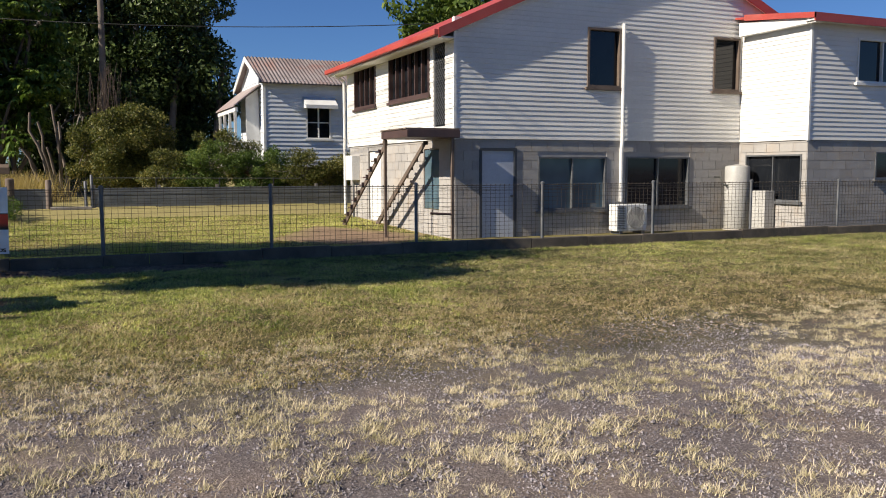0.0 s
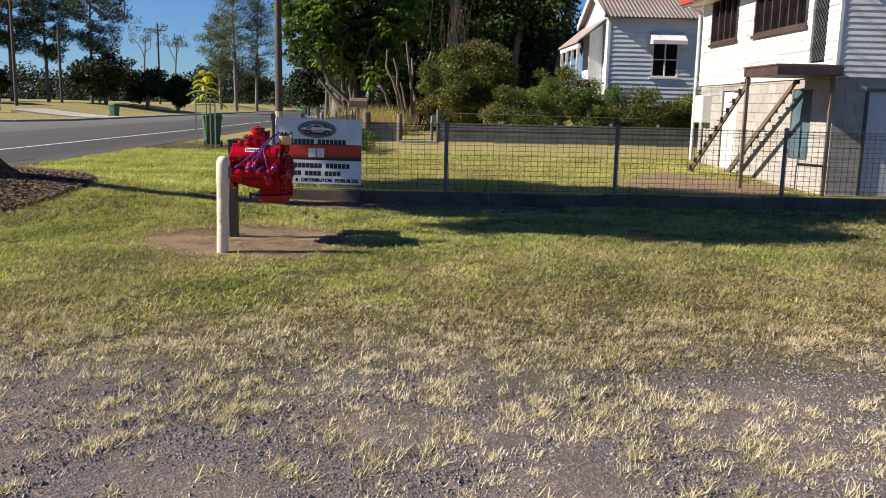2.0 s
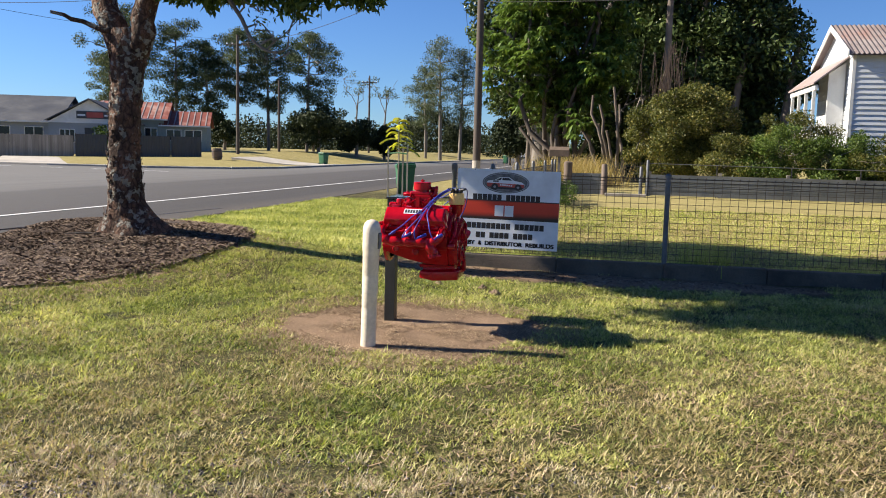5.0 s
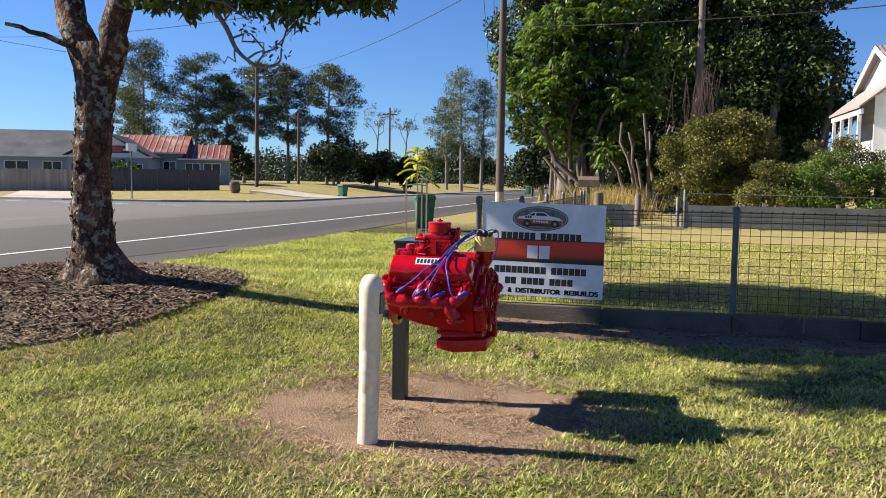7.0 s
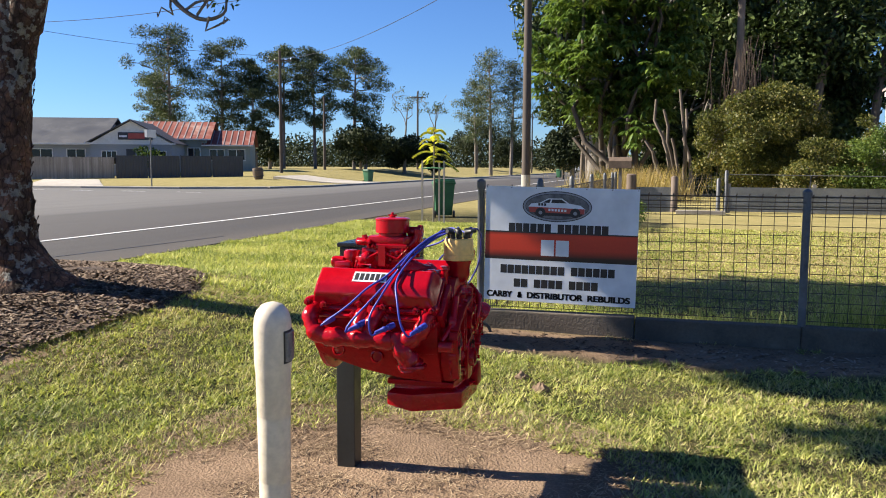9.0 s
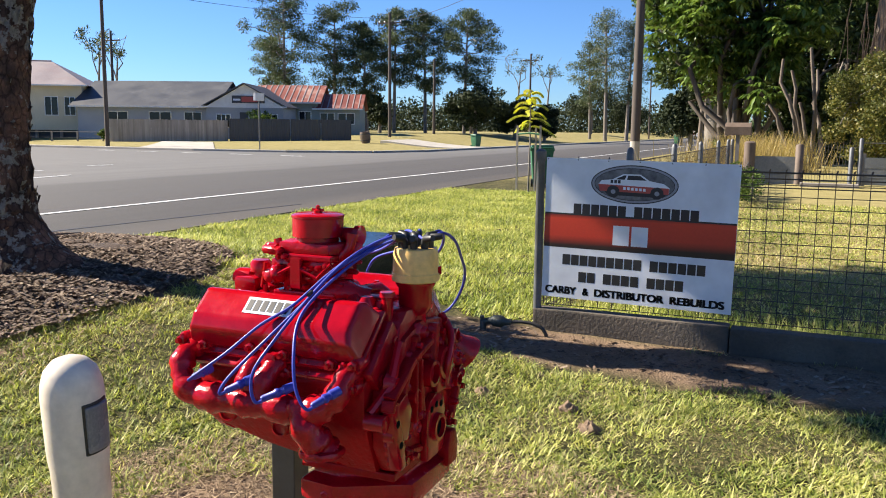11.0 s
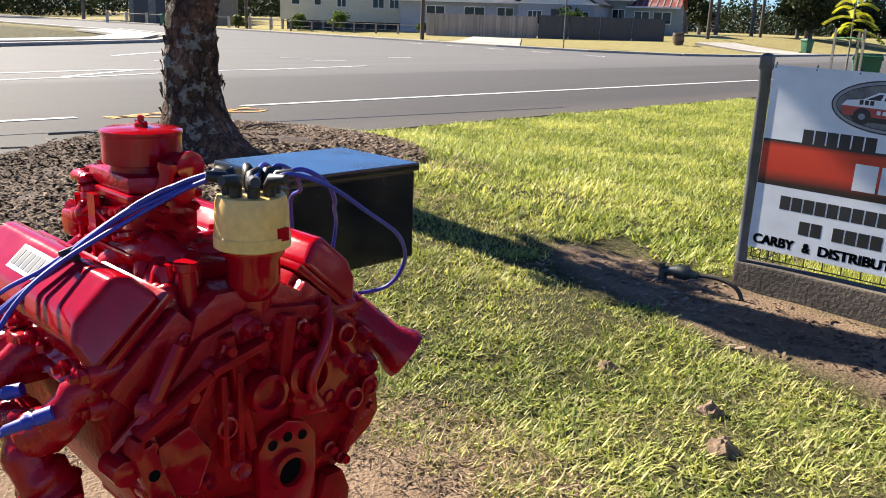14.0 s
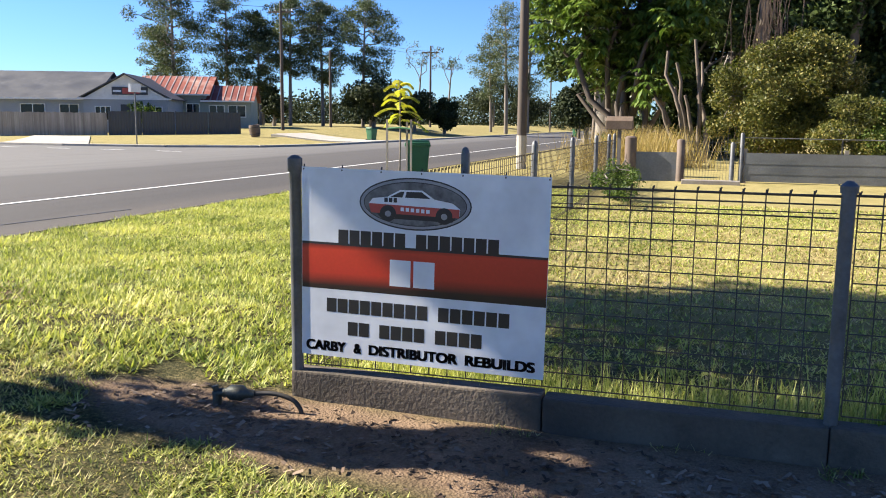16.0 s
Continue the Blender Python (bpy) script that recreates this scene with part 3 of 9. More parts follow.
strip("centre_line", [(-17.02, 11.33), (-17.76, 15.29), (-18.13, 17.27), (-19.07, 20.17), (-19.1, 21.88), (-19.87, 26.12)], 0.12, 0.018, M["line"], "white painted centre line", "road marking")
strip("give_way_line", [(-60.55, 37.61), (-48.78, 35.76), (-36.55, 30.49), (-29.19, 25.33), (-25.79, 21.04)], 0.18, 0.018, M["line"], "white line sweeping round the side street corner", "road marking")
strip("tar_seam", [(-10.82, 7.92), (-10.26, 12.46), (-9.98, 14.73), (-9.14, 21.54)], 0.03, 0.0165, M["charcoal"], "dark tar seam along the asphalt", "road seam", 0.002)
for (xa, ya), (xb, yb) in [[(-24.17, 26.02), (-23.69, 26.91)], [(-22.65, 26.29), (-22.46, 27.45)], [(-23.79, 30.56), (-23.76, 31.71)], [(-23.25, 21.06), (-23.15, 22.86)]]:
    strip("lane_dash", [(xa, ya), (xb, yb)], 0.12, 0.018, M["line"], "short white lane dash", "road marking")
for k in range(11):
    u = k / 10
    x, y = -18.22 + (-1.52) * u, 16.54 + (2.21) * u
    strip("rumble_dash", [(x - 0.07, y - 0.06), (x + 0.07, y + 0.06)], 0.22, 0.018, M["line"], "small white raised rumble mark", "road marking")
for k in range(5):
    strip("lane_dash", [(-23.5 - k * 3.4, 44.2 + k * 0.3), (-25.0 - k * 3.4, 44.4 + k * 0.3)], 0.14, 0.018, M["line"], "short white lane dash", "road marking")
# orange sprayed scribble near the tree
for dy in (0.0, 0.22, 0.5):
    pts = [(-11.35 + 0.16 * math.sin(k * 1.1 + dy * 9) + dy * 0.5, 14.2 + k * 0.24) for k in range(11)]
    strip("paint_mark", pts, 0.07, 0.018, M["orange"], "orange sprayed survey mark on asphalt", "road marking")


def kerb_run(name, pts, label, mat, w=0.35, h=0.14, base=0.0):
    g = Geo()
    for (x0, y0), (x1, y1) in zip(pts, pts[1:]):
        d = Vector((x1 - x0, y1 - y0)).normalized()
        s = Vector((-d.y, d.x)) * w / 2
        q = [(x0 + s.x, y0 + s.y), (x0 - s.x, y0 - s.y), (x1 - s.x, y1 - s.y), (x1 + s.x, y1 + s.y)]
        g.hexa([(a, b, base) for a, b in q] + [(a, b, base + h) for a, b in q])
    return single(name, g, mat, label, "kerb", kind="structure", bevel=0.03)


kerb_run("kerb", [(-22.3, 300), (-22.3, 56.2), (-23.7, 51.8), (-27.8, 49.2), (-33.8, 48.45), (-140, 48.45)], "concrete kerb along the far verge", M["concrete"])
kerb_run("kerb", [(-140, 33.8), (-52.2, 33.8), (-42.3, 32.2), (-36.3, 27.7), (-31.3, 18.7), (-29.3, 8), (-29.3, -40)], "pale concrete kerb round the corner verge", M["concrete"])


def draped(corners, lift=0.03, n=14):
    """A thin slab over four corners that follows the lie of the land."""
    g = Geo()
    c = [np.array(p, dtype=float) for p in corners]
    P = [[(c[0] * (1 - i / n) + c[1] * (i / n)) * (1 - j / n) + (c[3] * (1 - i / n) + c[2] * (i / n)) * (j / n) for j in range(n + 1)] for i in range(n + 1)]
    flat = [p for r in P for p in r]
    zs = [float(height(np.array(p[0]), np.array(p[1]))) for p in flat]
    m = n + 1
    top = [(p[0], p[1], z + lift) for p, z in zip(flat, zs)]
    bot = [(p[0], p[1], z - 0.15) for p, z in zip(flat, zs)]
    f = [(i * m + j, (i + 1) * m + j, (i + 1) * m + j + 1, i * m + j + 1) for i in range(n) for j in range(n)]
    rim = [i * m for i in range(m)] + [n * m + j for j in range(1, m)] + [i * m + n for i in range(n - 1, -1, -1)] + [j for j in range(n - 1, 0, -1)]
    k = len(rim)
    f += [(rim[i], rim[(i + 1) % k], rim[(i + 1) % k] + m * m, rim[i] + m * m) for i in range(k)]
    return g.add(top + bot, f)


g = draped([(-32.5, 48.7), (-39.0, 48.7), (-46.5, 60), (-42.0, 60.5)], 0.06)
single("footpath", g, M["concrete"], "pale concrete path crossing the far verge", "footpath", kind="structure")
g = draped([(-22.5, 65), (-22.5, 71), (-30, 71), (-30, 65)], 0.10)
single("driveway", g, M["concrete"], "concrete driveway crossover on the far verge", "driveway", kind="structure")
g = Geo().prism([(-29.6, 14), (-33, 20), (-37, 27.5), (-43, 31.5), (-52, 33), (-52, 30.8), (-44, 29.6), (-38.5, 26), (-34, 19), (-31, 14)], "z", 0.05, 0.16)
single("footpath", g, M["concrete"], "concrete corner path behind the kerb", "footpath", kind="structure")

# ---- fence before the yard ----
FENCE_Y, P0 = 13.62, -2.10
POSTS = [P0 + 2.55 * k for k in range(9)]


def fence_post(x, y, h, r=0.03):
    g = Geo().lathe([(r, -0.1), (r, h - 0.05), (r + 0.006, h - 0.05), (r + 0.008, h - 0.02), (r * 0.5, h), (0.004, h + 0.003)], 10)
    return g.mesh("post", M["galv"], smooth=40)


def mesh_bay(x0, x1, z0, z1, dx=0.075, dz=0.1, r=0.0036, crimp=True):
    """Woven wire bay in local x; the uprights are curled over the top wire."""
    g = Geo()
    nz = int((z1 - z0) / dz)
    for k in range(nz + 1):
        z = z0 + k * dz
        g.tube([(x0, 0, z), (x1, 0, z)], r, 4, False)
    nx = int((x1 - x0) / dx)
    for k in range(nx + 1):
        x = x0 + k * dx
        g.tube([(x, 0.004, z0), (x, 0.004, z1 + 0.02)], r, 4, False)
        if crimp:
            g.tube([(x, 0.004, z1), (x + 0.006, -0.008, z1 + 0.022), (x - 0.004, -0.010, z1 + 0.002)], r * 1.3, 4, False)
    return g


fence = thing("mesh_fence", (0, FENCE_Y, 0), "galvanised woven wire fence on steel posts along a low kerb", "fence")
post_me = fence_post(0, 0, 1.27)
for x in POSTS[1:]:
    part("post", post_me, None, fence, at=(x, 0, 0))
part("post", Geo().lathe([(0.03, -0.1), (0.03, 1.24), (0.037, 1.25), (0.037, 1.31), (0.02, 1.324), (0.003, 1.328)], 12, (POSTS[0] + 0.003, -0.03, 0)), M["galv"], fence, "grey steel corner post", smooth=40)
bay_me = mesh_bay(0.04, 2.51, 0.25, 1.205, 0.095, 0.0735).mesh("mesh_panel", M["wire"])
for x in POSTS[:-1]:
    part("mesh_panel", bay_me, None, fence, at=(x, 0, 0))
for x in POSTS[:-1]:
    part("top_rail", Geo().tube([(x + 0.03, 0, 1.21), (x + 2.52, 0, 1.205)], 0.006, 6).tube([(x + 0.03, 0.003, 1.17), (x + 2.52, 0.003, 1.168)], 0.004, 5).tube([(x + 0.03, 0.003, 1.115), (x + 2.52, 0.003, 1.112)], 0.004, 5), M["wire"], fence)
rng = np.random.default_rng(5)
g = Geo()
kx = POSTS[0] - 0.02
kerb_wall = thing("fence_kerb", (0, FENCE_Y, 0), "old mossy concrete kerb under the wire fence", "kerb", kind="structure")
while kx < POSTS[-1]:
    L = rng.uniform(1.15, 1.35)
    h = 0.215 + rng.uniform(-0.012, 0.012)
    part("concrete_length", Geo().box(kx, kx + L - 0.006, -0.065, 0.065, -0.1, h), M["kerb"], kerb_wall, bevel=0.012)
    kx += L

# return fence along the street
side = thing("street_fence", (P0, FENCE_Y, 0), "galvanised woven wire fence with white posts beside the street", "fence")
SIDE_Y = [3.2, 6.4, 9.6, 12.8, 15.2, 16.4]
side_post = Geo().lathe([(0.04, -0.1), (0.04, 1.22), (0.03, 1.27), (0.005, 1.29)], 10).mesh("post", M["galv"], smooth=40)
for y in SIDE_Y:
    part("post", side_post, None, side, at=(0, y, 0))
ys = [0.0] + SIDE_Y
for a, b in zip(ys, ys[1:]):
    ob = part("mesh_panel", mesh_bay(0.04, b - a - 0.04, 0.1, 1.12, 0.095, 0.0735, 0.0036).mesh("mesh_panel", M["wire"]), None, side, at=(0, a, 0))
    ob.rotation_euler = (0, 0, radians(90))

# ---- sign board on the first bay ----
SX0, SX1, SZ0, SZ1 = -2.056, -0.802, 0.305, 1.262
sign_y = 0.15
sign = thing("sign_board", (0, FENCE_Y - 0.05, 0), "white vinyl business sign with a red band tied to wire fence", "sign")
W, H = SX1 - SX0, SZ1 - SZ0
sign.scale = (1, sign_y, 1)
sign.rotation_euler = (0, radians(0.85), 0)
sign.location = (-0.012, FENCE_Y - 0.05, -0.021)


def sign_panel(x0, x1, z0, z1, y0, y1):
    return Geo().box(x0, x1, y0, y1, z0, z1)


part("panel", sign_panel(SX0, SX1, SZ0, SZ1, -0.002, 0.004), M["sign_white"], sign, "white corrugated plastic panel")


def band_material():
    m, t, b = nodes_of("sign_red_band")
    sep = t.nodes.new("ShaderNodeSeparateXYZ")
    t.links.new(coords(t), sep.inputs[0])
    k = mathn(t, "DIVIDE", mathn(t, "SUBTRACT", sep.outputs[2], SZ0 + 0.37 * H), 0.235 * H)
    col = ramp(t, k, [(0.0, (0.012, 0.008, 0.008)), (0.10, (0.03, 0.01, 0.008)), (0.38, (0.50, 0.035, 0.015)), (0.9, (0.58, 0.045, 0.018)), (1.0, (0.2, 0.02, 0.01))])
    t.links.new(mixc(t, 0.3, col, ramp(t, noise_tex(t, 60), [(0.3, (0.8,) * 3), (0.7, (1.1,) * 3)]), "MULTIPLY"), b.inputs["Base Color"])
    b.inputs["Roughness"].default_value = 0.4
    return m


def sx(u):
    return SX0 + u * W


def sz(v):
    return SZ1 - v * H


part("red_band", sign_panel(SX0 + 0.002, SX1 - 0.002, sz(0.635), sz(0.40), -0.0045, -0.002), band_material(), sign, "red band shading to black")
part("band_edge", sign_panel(SX0 + 0.002, SX1 - 0.002, sz(0.40), sz(0.388), -0.0045, -0.002), M["sign_black"], sign)


def bars(name, u0, u1, v0, v1, mat, groups):
    """Blocks of ink in place of writing: one bar to a character."""
    total = sum(groups) + 0.8 * (len(groups) - 1)
    step = (u1 - u0) / total
    u = u0
    for w in groups:
        for k in range(w):
            part(name, sign_panel(sx(u + step * 0.05), sx(u + step * 0.93), sz(v1), sz(v0), -0.0065, -0.0046), mat, sign)
            u += step
        u += step * 0.8


bars("name_bar", 0.157, 0.815, 0.317, 0.390, M["sign_black"], [6, 7])
bars("number_bar", 0.373, 0.568, 0.455, 0.592, M["sign_white"], [2])
bars("address_bar", 0.108, 0.865, 0.683, 0.757, M["sign_black"], [9, 6])
bars("phone_bar", 0.20, 0.76, 0.803, 0.876, M["sign_black"], [2, 4, 4])


def word(body, u0, u1, v, size):
    """One printed word, fitted between u0 and u1 across the sign."""
    txt = bpy.data.curves.new("word", "FONT")
    txt.body = body
    txt.size, txt.extrude, txt.offset, txt.align_x = size, 0.001, 0.0, "LEFT"
    tmp = new("word", txt)
    bpy.context.view_layer.update()
    me = bpy.data.meshes.new_from_object(tmp.evaluated_get(bpy.context.evaluated_depsgraph_get()))
    bpy.data.objects.remove(tmp)
    bm = bmesh.new()
    for dx, dz in ((-0.0042, -0.0022), (0.0042, -0.0022), (-0.0042, 0.0022), (0.0042, 0.0022), (0.0, 0.0)):
        other = me.copy()
        other.transform(Matrix.Translation((dx, dz, 0)))
        bm.from_mesh(other)
        bpy.data.meshes.remove(other)
    bm.to_mesh(me)
    bm.free()
    me.materials.clear()
    me.materials.append(M["sign_black"])
    xs = [q.co.x for q in me.vertices]
    k = (u1 - u0) * W / (max(xs) - min(xs))
    ob = part("word", me, None, sign, "black printed capital letters")
    ob.rotation_euler = (radians(90), 0, 0)
    ob.scale = (k, 1.0, 1)
    ob.location = (sx(u0) - min(xs) * k, -0.006, sz(v))


for body, u0, u1 in (("CARBY", 0.02, 0.195), ("&", 0.228, 0.262), ("DISTRIBUTOR", 0.293, 0.663), ("REBUILDS", 0.692, 0.967)):
    word(body, u0, u1, 0.968, 0.069)


def ellipse(cx, cz, rx, rz, y0, y1, n=40):
    return Geo().prism([(cx + rx * math.cos(k * math.tau / n), cz + rz * math.sin(k * math.tau / n)) for k in range(n)], "y", y0, y1)


ecx, ecz = sx(0.475), sz(0.165)
part("oval_rim", ellipse(ecx, ecz, 0.285, 0.127, -0.0055, -0.002), M["sign_black"], sign)
part("oval_ring", ellipse(ecx, ecz, 0.278, 0.120, -0.0075, -0.0056), M["sign_grey"], sign)
part("oval_line", ellipse(ecx, ecz, 0.262, 0.107, -0.0095, -0.0076), M["sign_black"], sign)
part("oval_ground", ellipse(ecx, ecz, 0.258, 0.103, -0.0115, -0.0096), M["sign_dark"], sign, "dark grey road picture behind a car")
CAR = [(-0.235, -0.005), (-0.215, 0.02), (-0.14, 0.03), (-0.075, 0.066), (0.04, 0.068), (0.10, 0.028), (0.19, 0.014), (0.228, -0.012), (0.225, -0.05), (-0.225, -0.045)]
part("car_shadow_shape", Geo().prism([(ecx + x, ecz + z) for x, z in ((-0.20, -0.045), (0.21, -0.052), (0.19, -0.078), (-0.17, -0.075))], "y", -0.0128, -0.0116), M["sign_black"], sign)
part("car_body_shape", Geo().prism([(ecx + x, ecz + z) for x, z in CAR], "y", -0.0135, -0.0116), M["sign_white"], sign, "white upper body of a small printed coupe")
LOW = [(-0.236, -0.005), (0.226, -0.014), (0.224, -0.055), (-0.224, -0.05)]
part("car_stripe_shape", Geo().prism([(ecx + x, ecz + z) for x, z in LOW], "y", -0.0155, -0.0136), M["red_roof"], sign, "red lower body of the printed coupe")
GL = [(-0.125, 0.03), (-0.07, 0.058), (0.035, 0.060), (0.08, 0.03)]
part("car_window_shape", Geo().prism([(ecx + x, ecz + z) for x, z in GL], "y", -0.0155, -0.0136), M["sign_black"], sign)
for wx in (-0.135, 0.15):
    part("car_wheel_shape", ellipse(ecx + wx, ecz - 0.050, 0.042, 0.040, -0.0175, -0.0156, 20), M["sign_black"], sign)
    part("car_rim_shape", ellipse(ecx + wx, ecz - 0.052, 0.016, 0.015, -0.0190, -0.0176, 14), M["sign_grey"], sign)
part("roof_pillar_shape", Geo().prism([(ecx + x, ecz + z) for x, z in ((-0.062, 0.030), (-0.050, 0.062), (-0.040, 0.062), (-0.048, 0.030))], "y", -0.0172, -0.0156), M["sign_white"], sign)
for k in range(6):
    part("lettering_bar", Geo().box(ecx - 0.07 + k * 0.026, ecx - 0.053 + k * 0.026, -0.0170, -0.0156, ecz - 0.036 - k * 0.001, ecz - 0.018 - k * 0.001), M["sign_white"], sign)
for k in range(3):
    part("number_bar", Geo().box(ecx - 0.155 + k * 0.024, ecx - 0.137 + k * 0.024, -0.0150, -0.0136, ecz + 0.004, ecz + 0.026), M["sign_black"], sign)
for k in range(7):
    u = k / 6
    part("tie", Geo().tube([(SX0 + 0.01 + u * (W - 0.02), -0.006, SZ1 - 0.012), (SX0 + 0.012 + u * (W - 0.02), 0.03, SZ1 + 0.012)], 0.004, 5), M["rubber"], sign)

# ---- bollard ----
bol = thing("bollard", (-1.85, 9.31, 0), "cream white round-topped plastic guide post", "bollard")
prof = [(0.060, -0.2), (0.060, 0.30), (0.059, 0.304), (0.060, 0.308), (0.063, 0.55), (0.062, 0.554), (0.063, 0.558), (0.065, 0.71), (0.0675, 0.73), (0.069, 0.76), (0.0695, 0.88), (0.067, 0.91), (0.058, 0.938), (0.040, 0.958), (0.018, 0.967), (0.001, 0.969)]
prof = [(r * 0.95, z) for r, z in prof]
part("post", Geo().lathe(prof, 28), M["bollard"], bol, smooth=50)
bol.location = (-1.915, 9.41, 0)
bol.rotation_euler = (radians(6), radians(3), 0)
refl = Geo()
pts = []
for k in range(7):
    a = radians(-24 + k * 48 / 6)
    pts.append((0.074 * math.cos(a), 0.074 * math.sin(a)))
refl.prism([(0.058, -0.028)] + pts + [(0.058, 0.028)], "z", 0.765, 0.872)
part("reflector", refl, M["reflector"], bol, "grey rectangular reflector", bevel=0.006)
rim = Geo()
pts = [(0.069 * math.cos(radians(-28 + k * 56 / 6)), 0.069 * math.sin(radians(-28 + k * 56 / 6))) for k in range(7)]
rim.prism([(0.055, -0.032)] + pts + [(0.055, 0.032)], "z", 0.759, 0.878)
part("reflector_rim", rim, M["rubber"], bol, bevel=0.006)


# ---- walls ----
def place(axis, pos, sign=1):
    """From (along, outward, up) to the world, for a wall facing -y (axis x) or -x (axis y)."""
    if axis == "x":
        return lambda a, d, z: (a, pos - d, z)
    return lambda a, d, z: (pos - d, a, z)


def spans(a0, a1, z0, z1, openings, eps=0.001):
    """The stretches of a row that no opening cuts."""
    cuts = sorted((max(o[0], a0), min(o[1], a1)) for o in openings if o[2] < z1 - eps and o[3] > z0 + eps and o[0] < a1 and o[1] > a0)
    out, a = [], a0
    for c0, c1 in cuts:
        if c0 - a > 0.02:
            out.append((a, c0))
        a = max(a, c1)
    if a1 - a > 0.02:
        out.append((a, a1))
    return out


def quad_box(g, put, a0, a1, d0, d1, z0, z1, dtop=None):
    dt = d1 if dtop is None else dtop
    g.hexa([put(a0, d0, z0), put(a1, d0, z0), put(a1, d1, z0), put(a0, d1, z0), put(a0, d0, z1), put(a1, d0, z1), put(a1, dt, z1), put(a0, dt, z1)])


def backing(axis, pos, a0, a1, z0, z1, openings, mat, parent, thick=0.12, limits=None):
    g, put = Geo(), place(axis, pos)
    zs = sorted({z0, z1, *[min(max(o[k], z0), z1) for o in openings for k in (2, 3)]})
    for s, e in zip(zs, zs[1:]):
        for x0, x1 in spans(a0, a1, s, e, openings):
            quad_box(g, put, x0, x1, -thick, 0.0, s, e)
    return part("wall_core", g, mat, parent)


def boards(axis, pos, a0, a1, z0, z1, openings, mat, parent, step=0.15, lim=None, lap=0.019):
    put = place(axis, pos)
    z = z0
    while z < z1 - 0.02:
        t = min(z + step, z1)
        l, r = (a0, a1) if lim is None else lim(t)
        if r - l > 0.05:
            for x0, x1 in spans(max(a0, l), min(a1, r), z, t, openings):
                g = Geo()
                quad_box(g, put, x0, x1, 0.001, lap, z, t + 0.004, 0.006)
                part("weatherboard", g, mat, parent)
        z = t


def blocks(axis, pos, a0, a1, z0, z1, openings, mat, parent, bw=0.4, bh=0.2, joint=0.009):
    put = place(axis, pos)
    row, z = 0, z0
    while z < z1 - 0.03:
        t = min(z + bh, z1)
        for s, e in spans(a0, a1, z, t, openings):
            x = s - (bw / 2 if row % 2 else 0)
            while x < e - 0.01:
                b0, b1 = max(x, s), min(x + bw, e)
                if b1 - b0 > 0.03:
                    g = Geo()
                    quad_box(g, put, b0 + joint / 2, b1 - joint / 2, 0.0, 0.014, z + joint / 2, t - joint / 2)
                    part("block", g, mat, parent)
                x += bw
        row, z = row + 1, t


def window(axis, pos, a0, a1, z0, z1, parent, cols=2, frame=None, glass=None, sill=True, bar=0.045, out=0.03, rails=()):
    put, frame, glass = place(axis, pos), frame or M["white_wood"], glass or M["glass"]
    win = part("window", Geo().add([put(a0, -0.06, z0), put(a1, -0.06, z0), put(a1, -0.06, z1), put(a0, -0.06, z1)], [(0, 1, 2, 3)]), glass, parent)
    win.name = "pane"
    g = Geo()
    quad_box(g, put, a0, a0 + bar, -0.08, out, z0, z1)
    quad_box(g, put, a1 - bar, a1, -0.08, out, z0, z1)
    quad_box(g, put, a0 + bar, a1 - bar, -0.08, out, z1 - bar, z1)
    quad_box(g, put, a0 + bar, a1 - bar, -0.08, out, z0, z0 + bar)
    w = (a1 - a0 - 2 * bar) / cols
    for k in range(1, cols):
        c = a0 + bar + w * k
        quad_box(g, put, c - bar * 0.4, c + bar * 0.4, -0.055, out * 0.5, z0 + bar, z1 - bar)
    for r in rails:
        zr = z0 + (z1 - z0) * r
        quad_box(g, put, a0 + bar, a1 - bar, -0.055, out * 0.4, zr - 0.018, zr + 0.018)
    part("window_frame", g, frame, win)
    if sill:
        g = Geo()
        quad_box(g, put, a0 - 0.06, a1 + 0.06, -0.02, 0.075, z0 - 0.06, z0)
        part("sill", g, frame, win)
    return win


# ---- the two-storey house ----
HX, HY, HB = 7.42, 16.06, 2.14
house = thing("house", (0, 0, 0), "two-storey house with white weatherboards over grey block and red roof", "house")
PEAKX, PEAKZ, EAVEZ = 12.6, 6.75, 4.42


def gable(z):
    if z <= EAVEZ:
        return (HX, 18.2)
    k = (PEAKZ - z) / (PEAKZ - EAVEZ)
    return (PEAKX - (PEAKX - HX) * k, PEAKX + (18.2 - PEAKX) * k)


up_side = [(10.67, 11.56, 3.32, 4.63), (14.24, 15.05, 3.36, 4.63)]
lo_side = [(8.03, 8.87, -0.06, 1.92), (9.44, 11.23, 0.58, 1.77), (11.77, 13.61, 0.60, 1.78)]
up_front = [(16.52, 17.13, 2.42, 4.31), (17.34, 19.90, 3.14, 4.32), (20.90, 22.65, 3.14, 4.26)]
lo_front = [(20.64, 21.62, 0.16, 1.98), (16.9, 17.75, 0.6, 1.95)]
wall = part("wall", Geo().box(HX + 0.13, 18.0, HY + 0.13, 23.2, HB - 0.06, HB), M["brown_wood"], house, "upper storey of white weatherboards")
backing("x", HY, HX, 18.2, HB, 4.64, up_side, M["board"], wall)
g = Geo()
g.add([(gable(4.64)[0], HY, 4.64), (gable(4.64)[1], HY, 4.64), (PEAKX, HY, PEAKZ), (gable(4.64)[0], HY + 0.1, 4.64), (gable(4.64)[1], HY + 0.1, 4.64), (PEAKX, HY + 0.1, PEAKZ)], [(0, 1, 2), (5, 4, 3), (0, 3, 4, 1), (1, 4, 5, 2), (2, 5, 3, 0)])
part("gable_core", g, M["board"], wall)
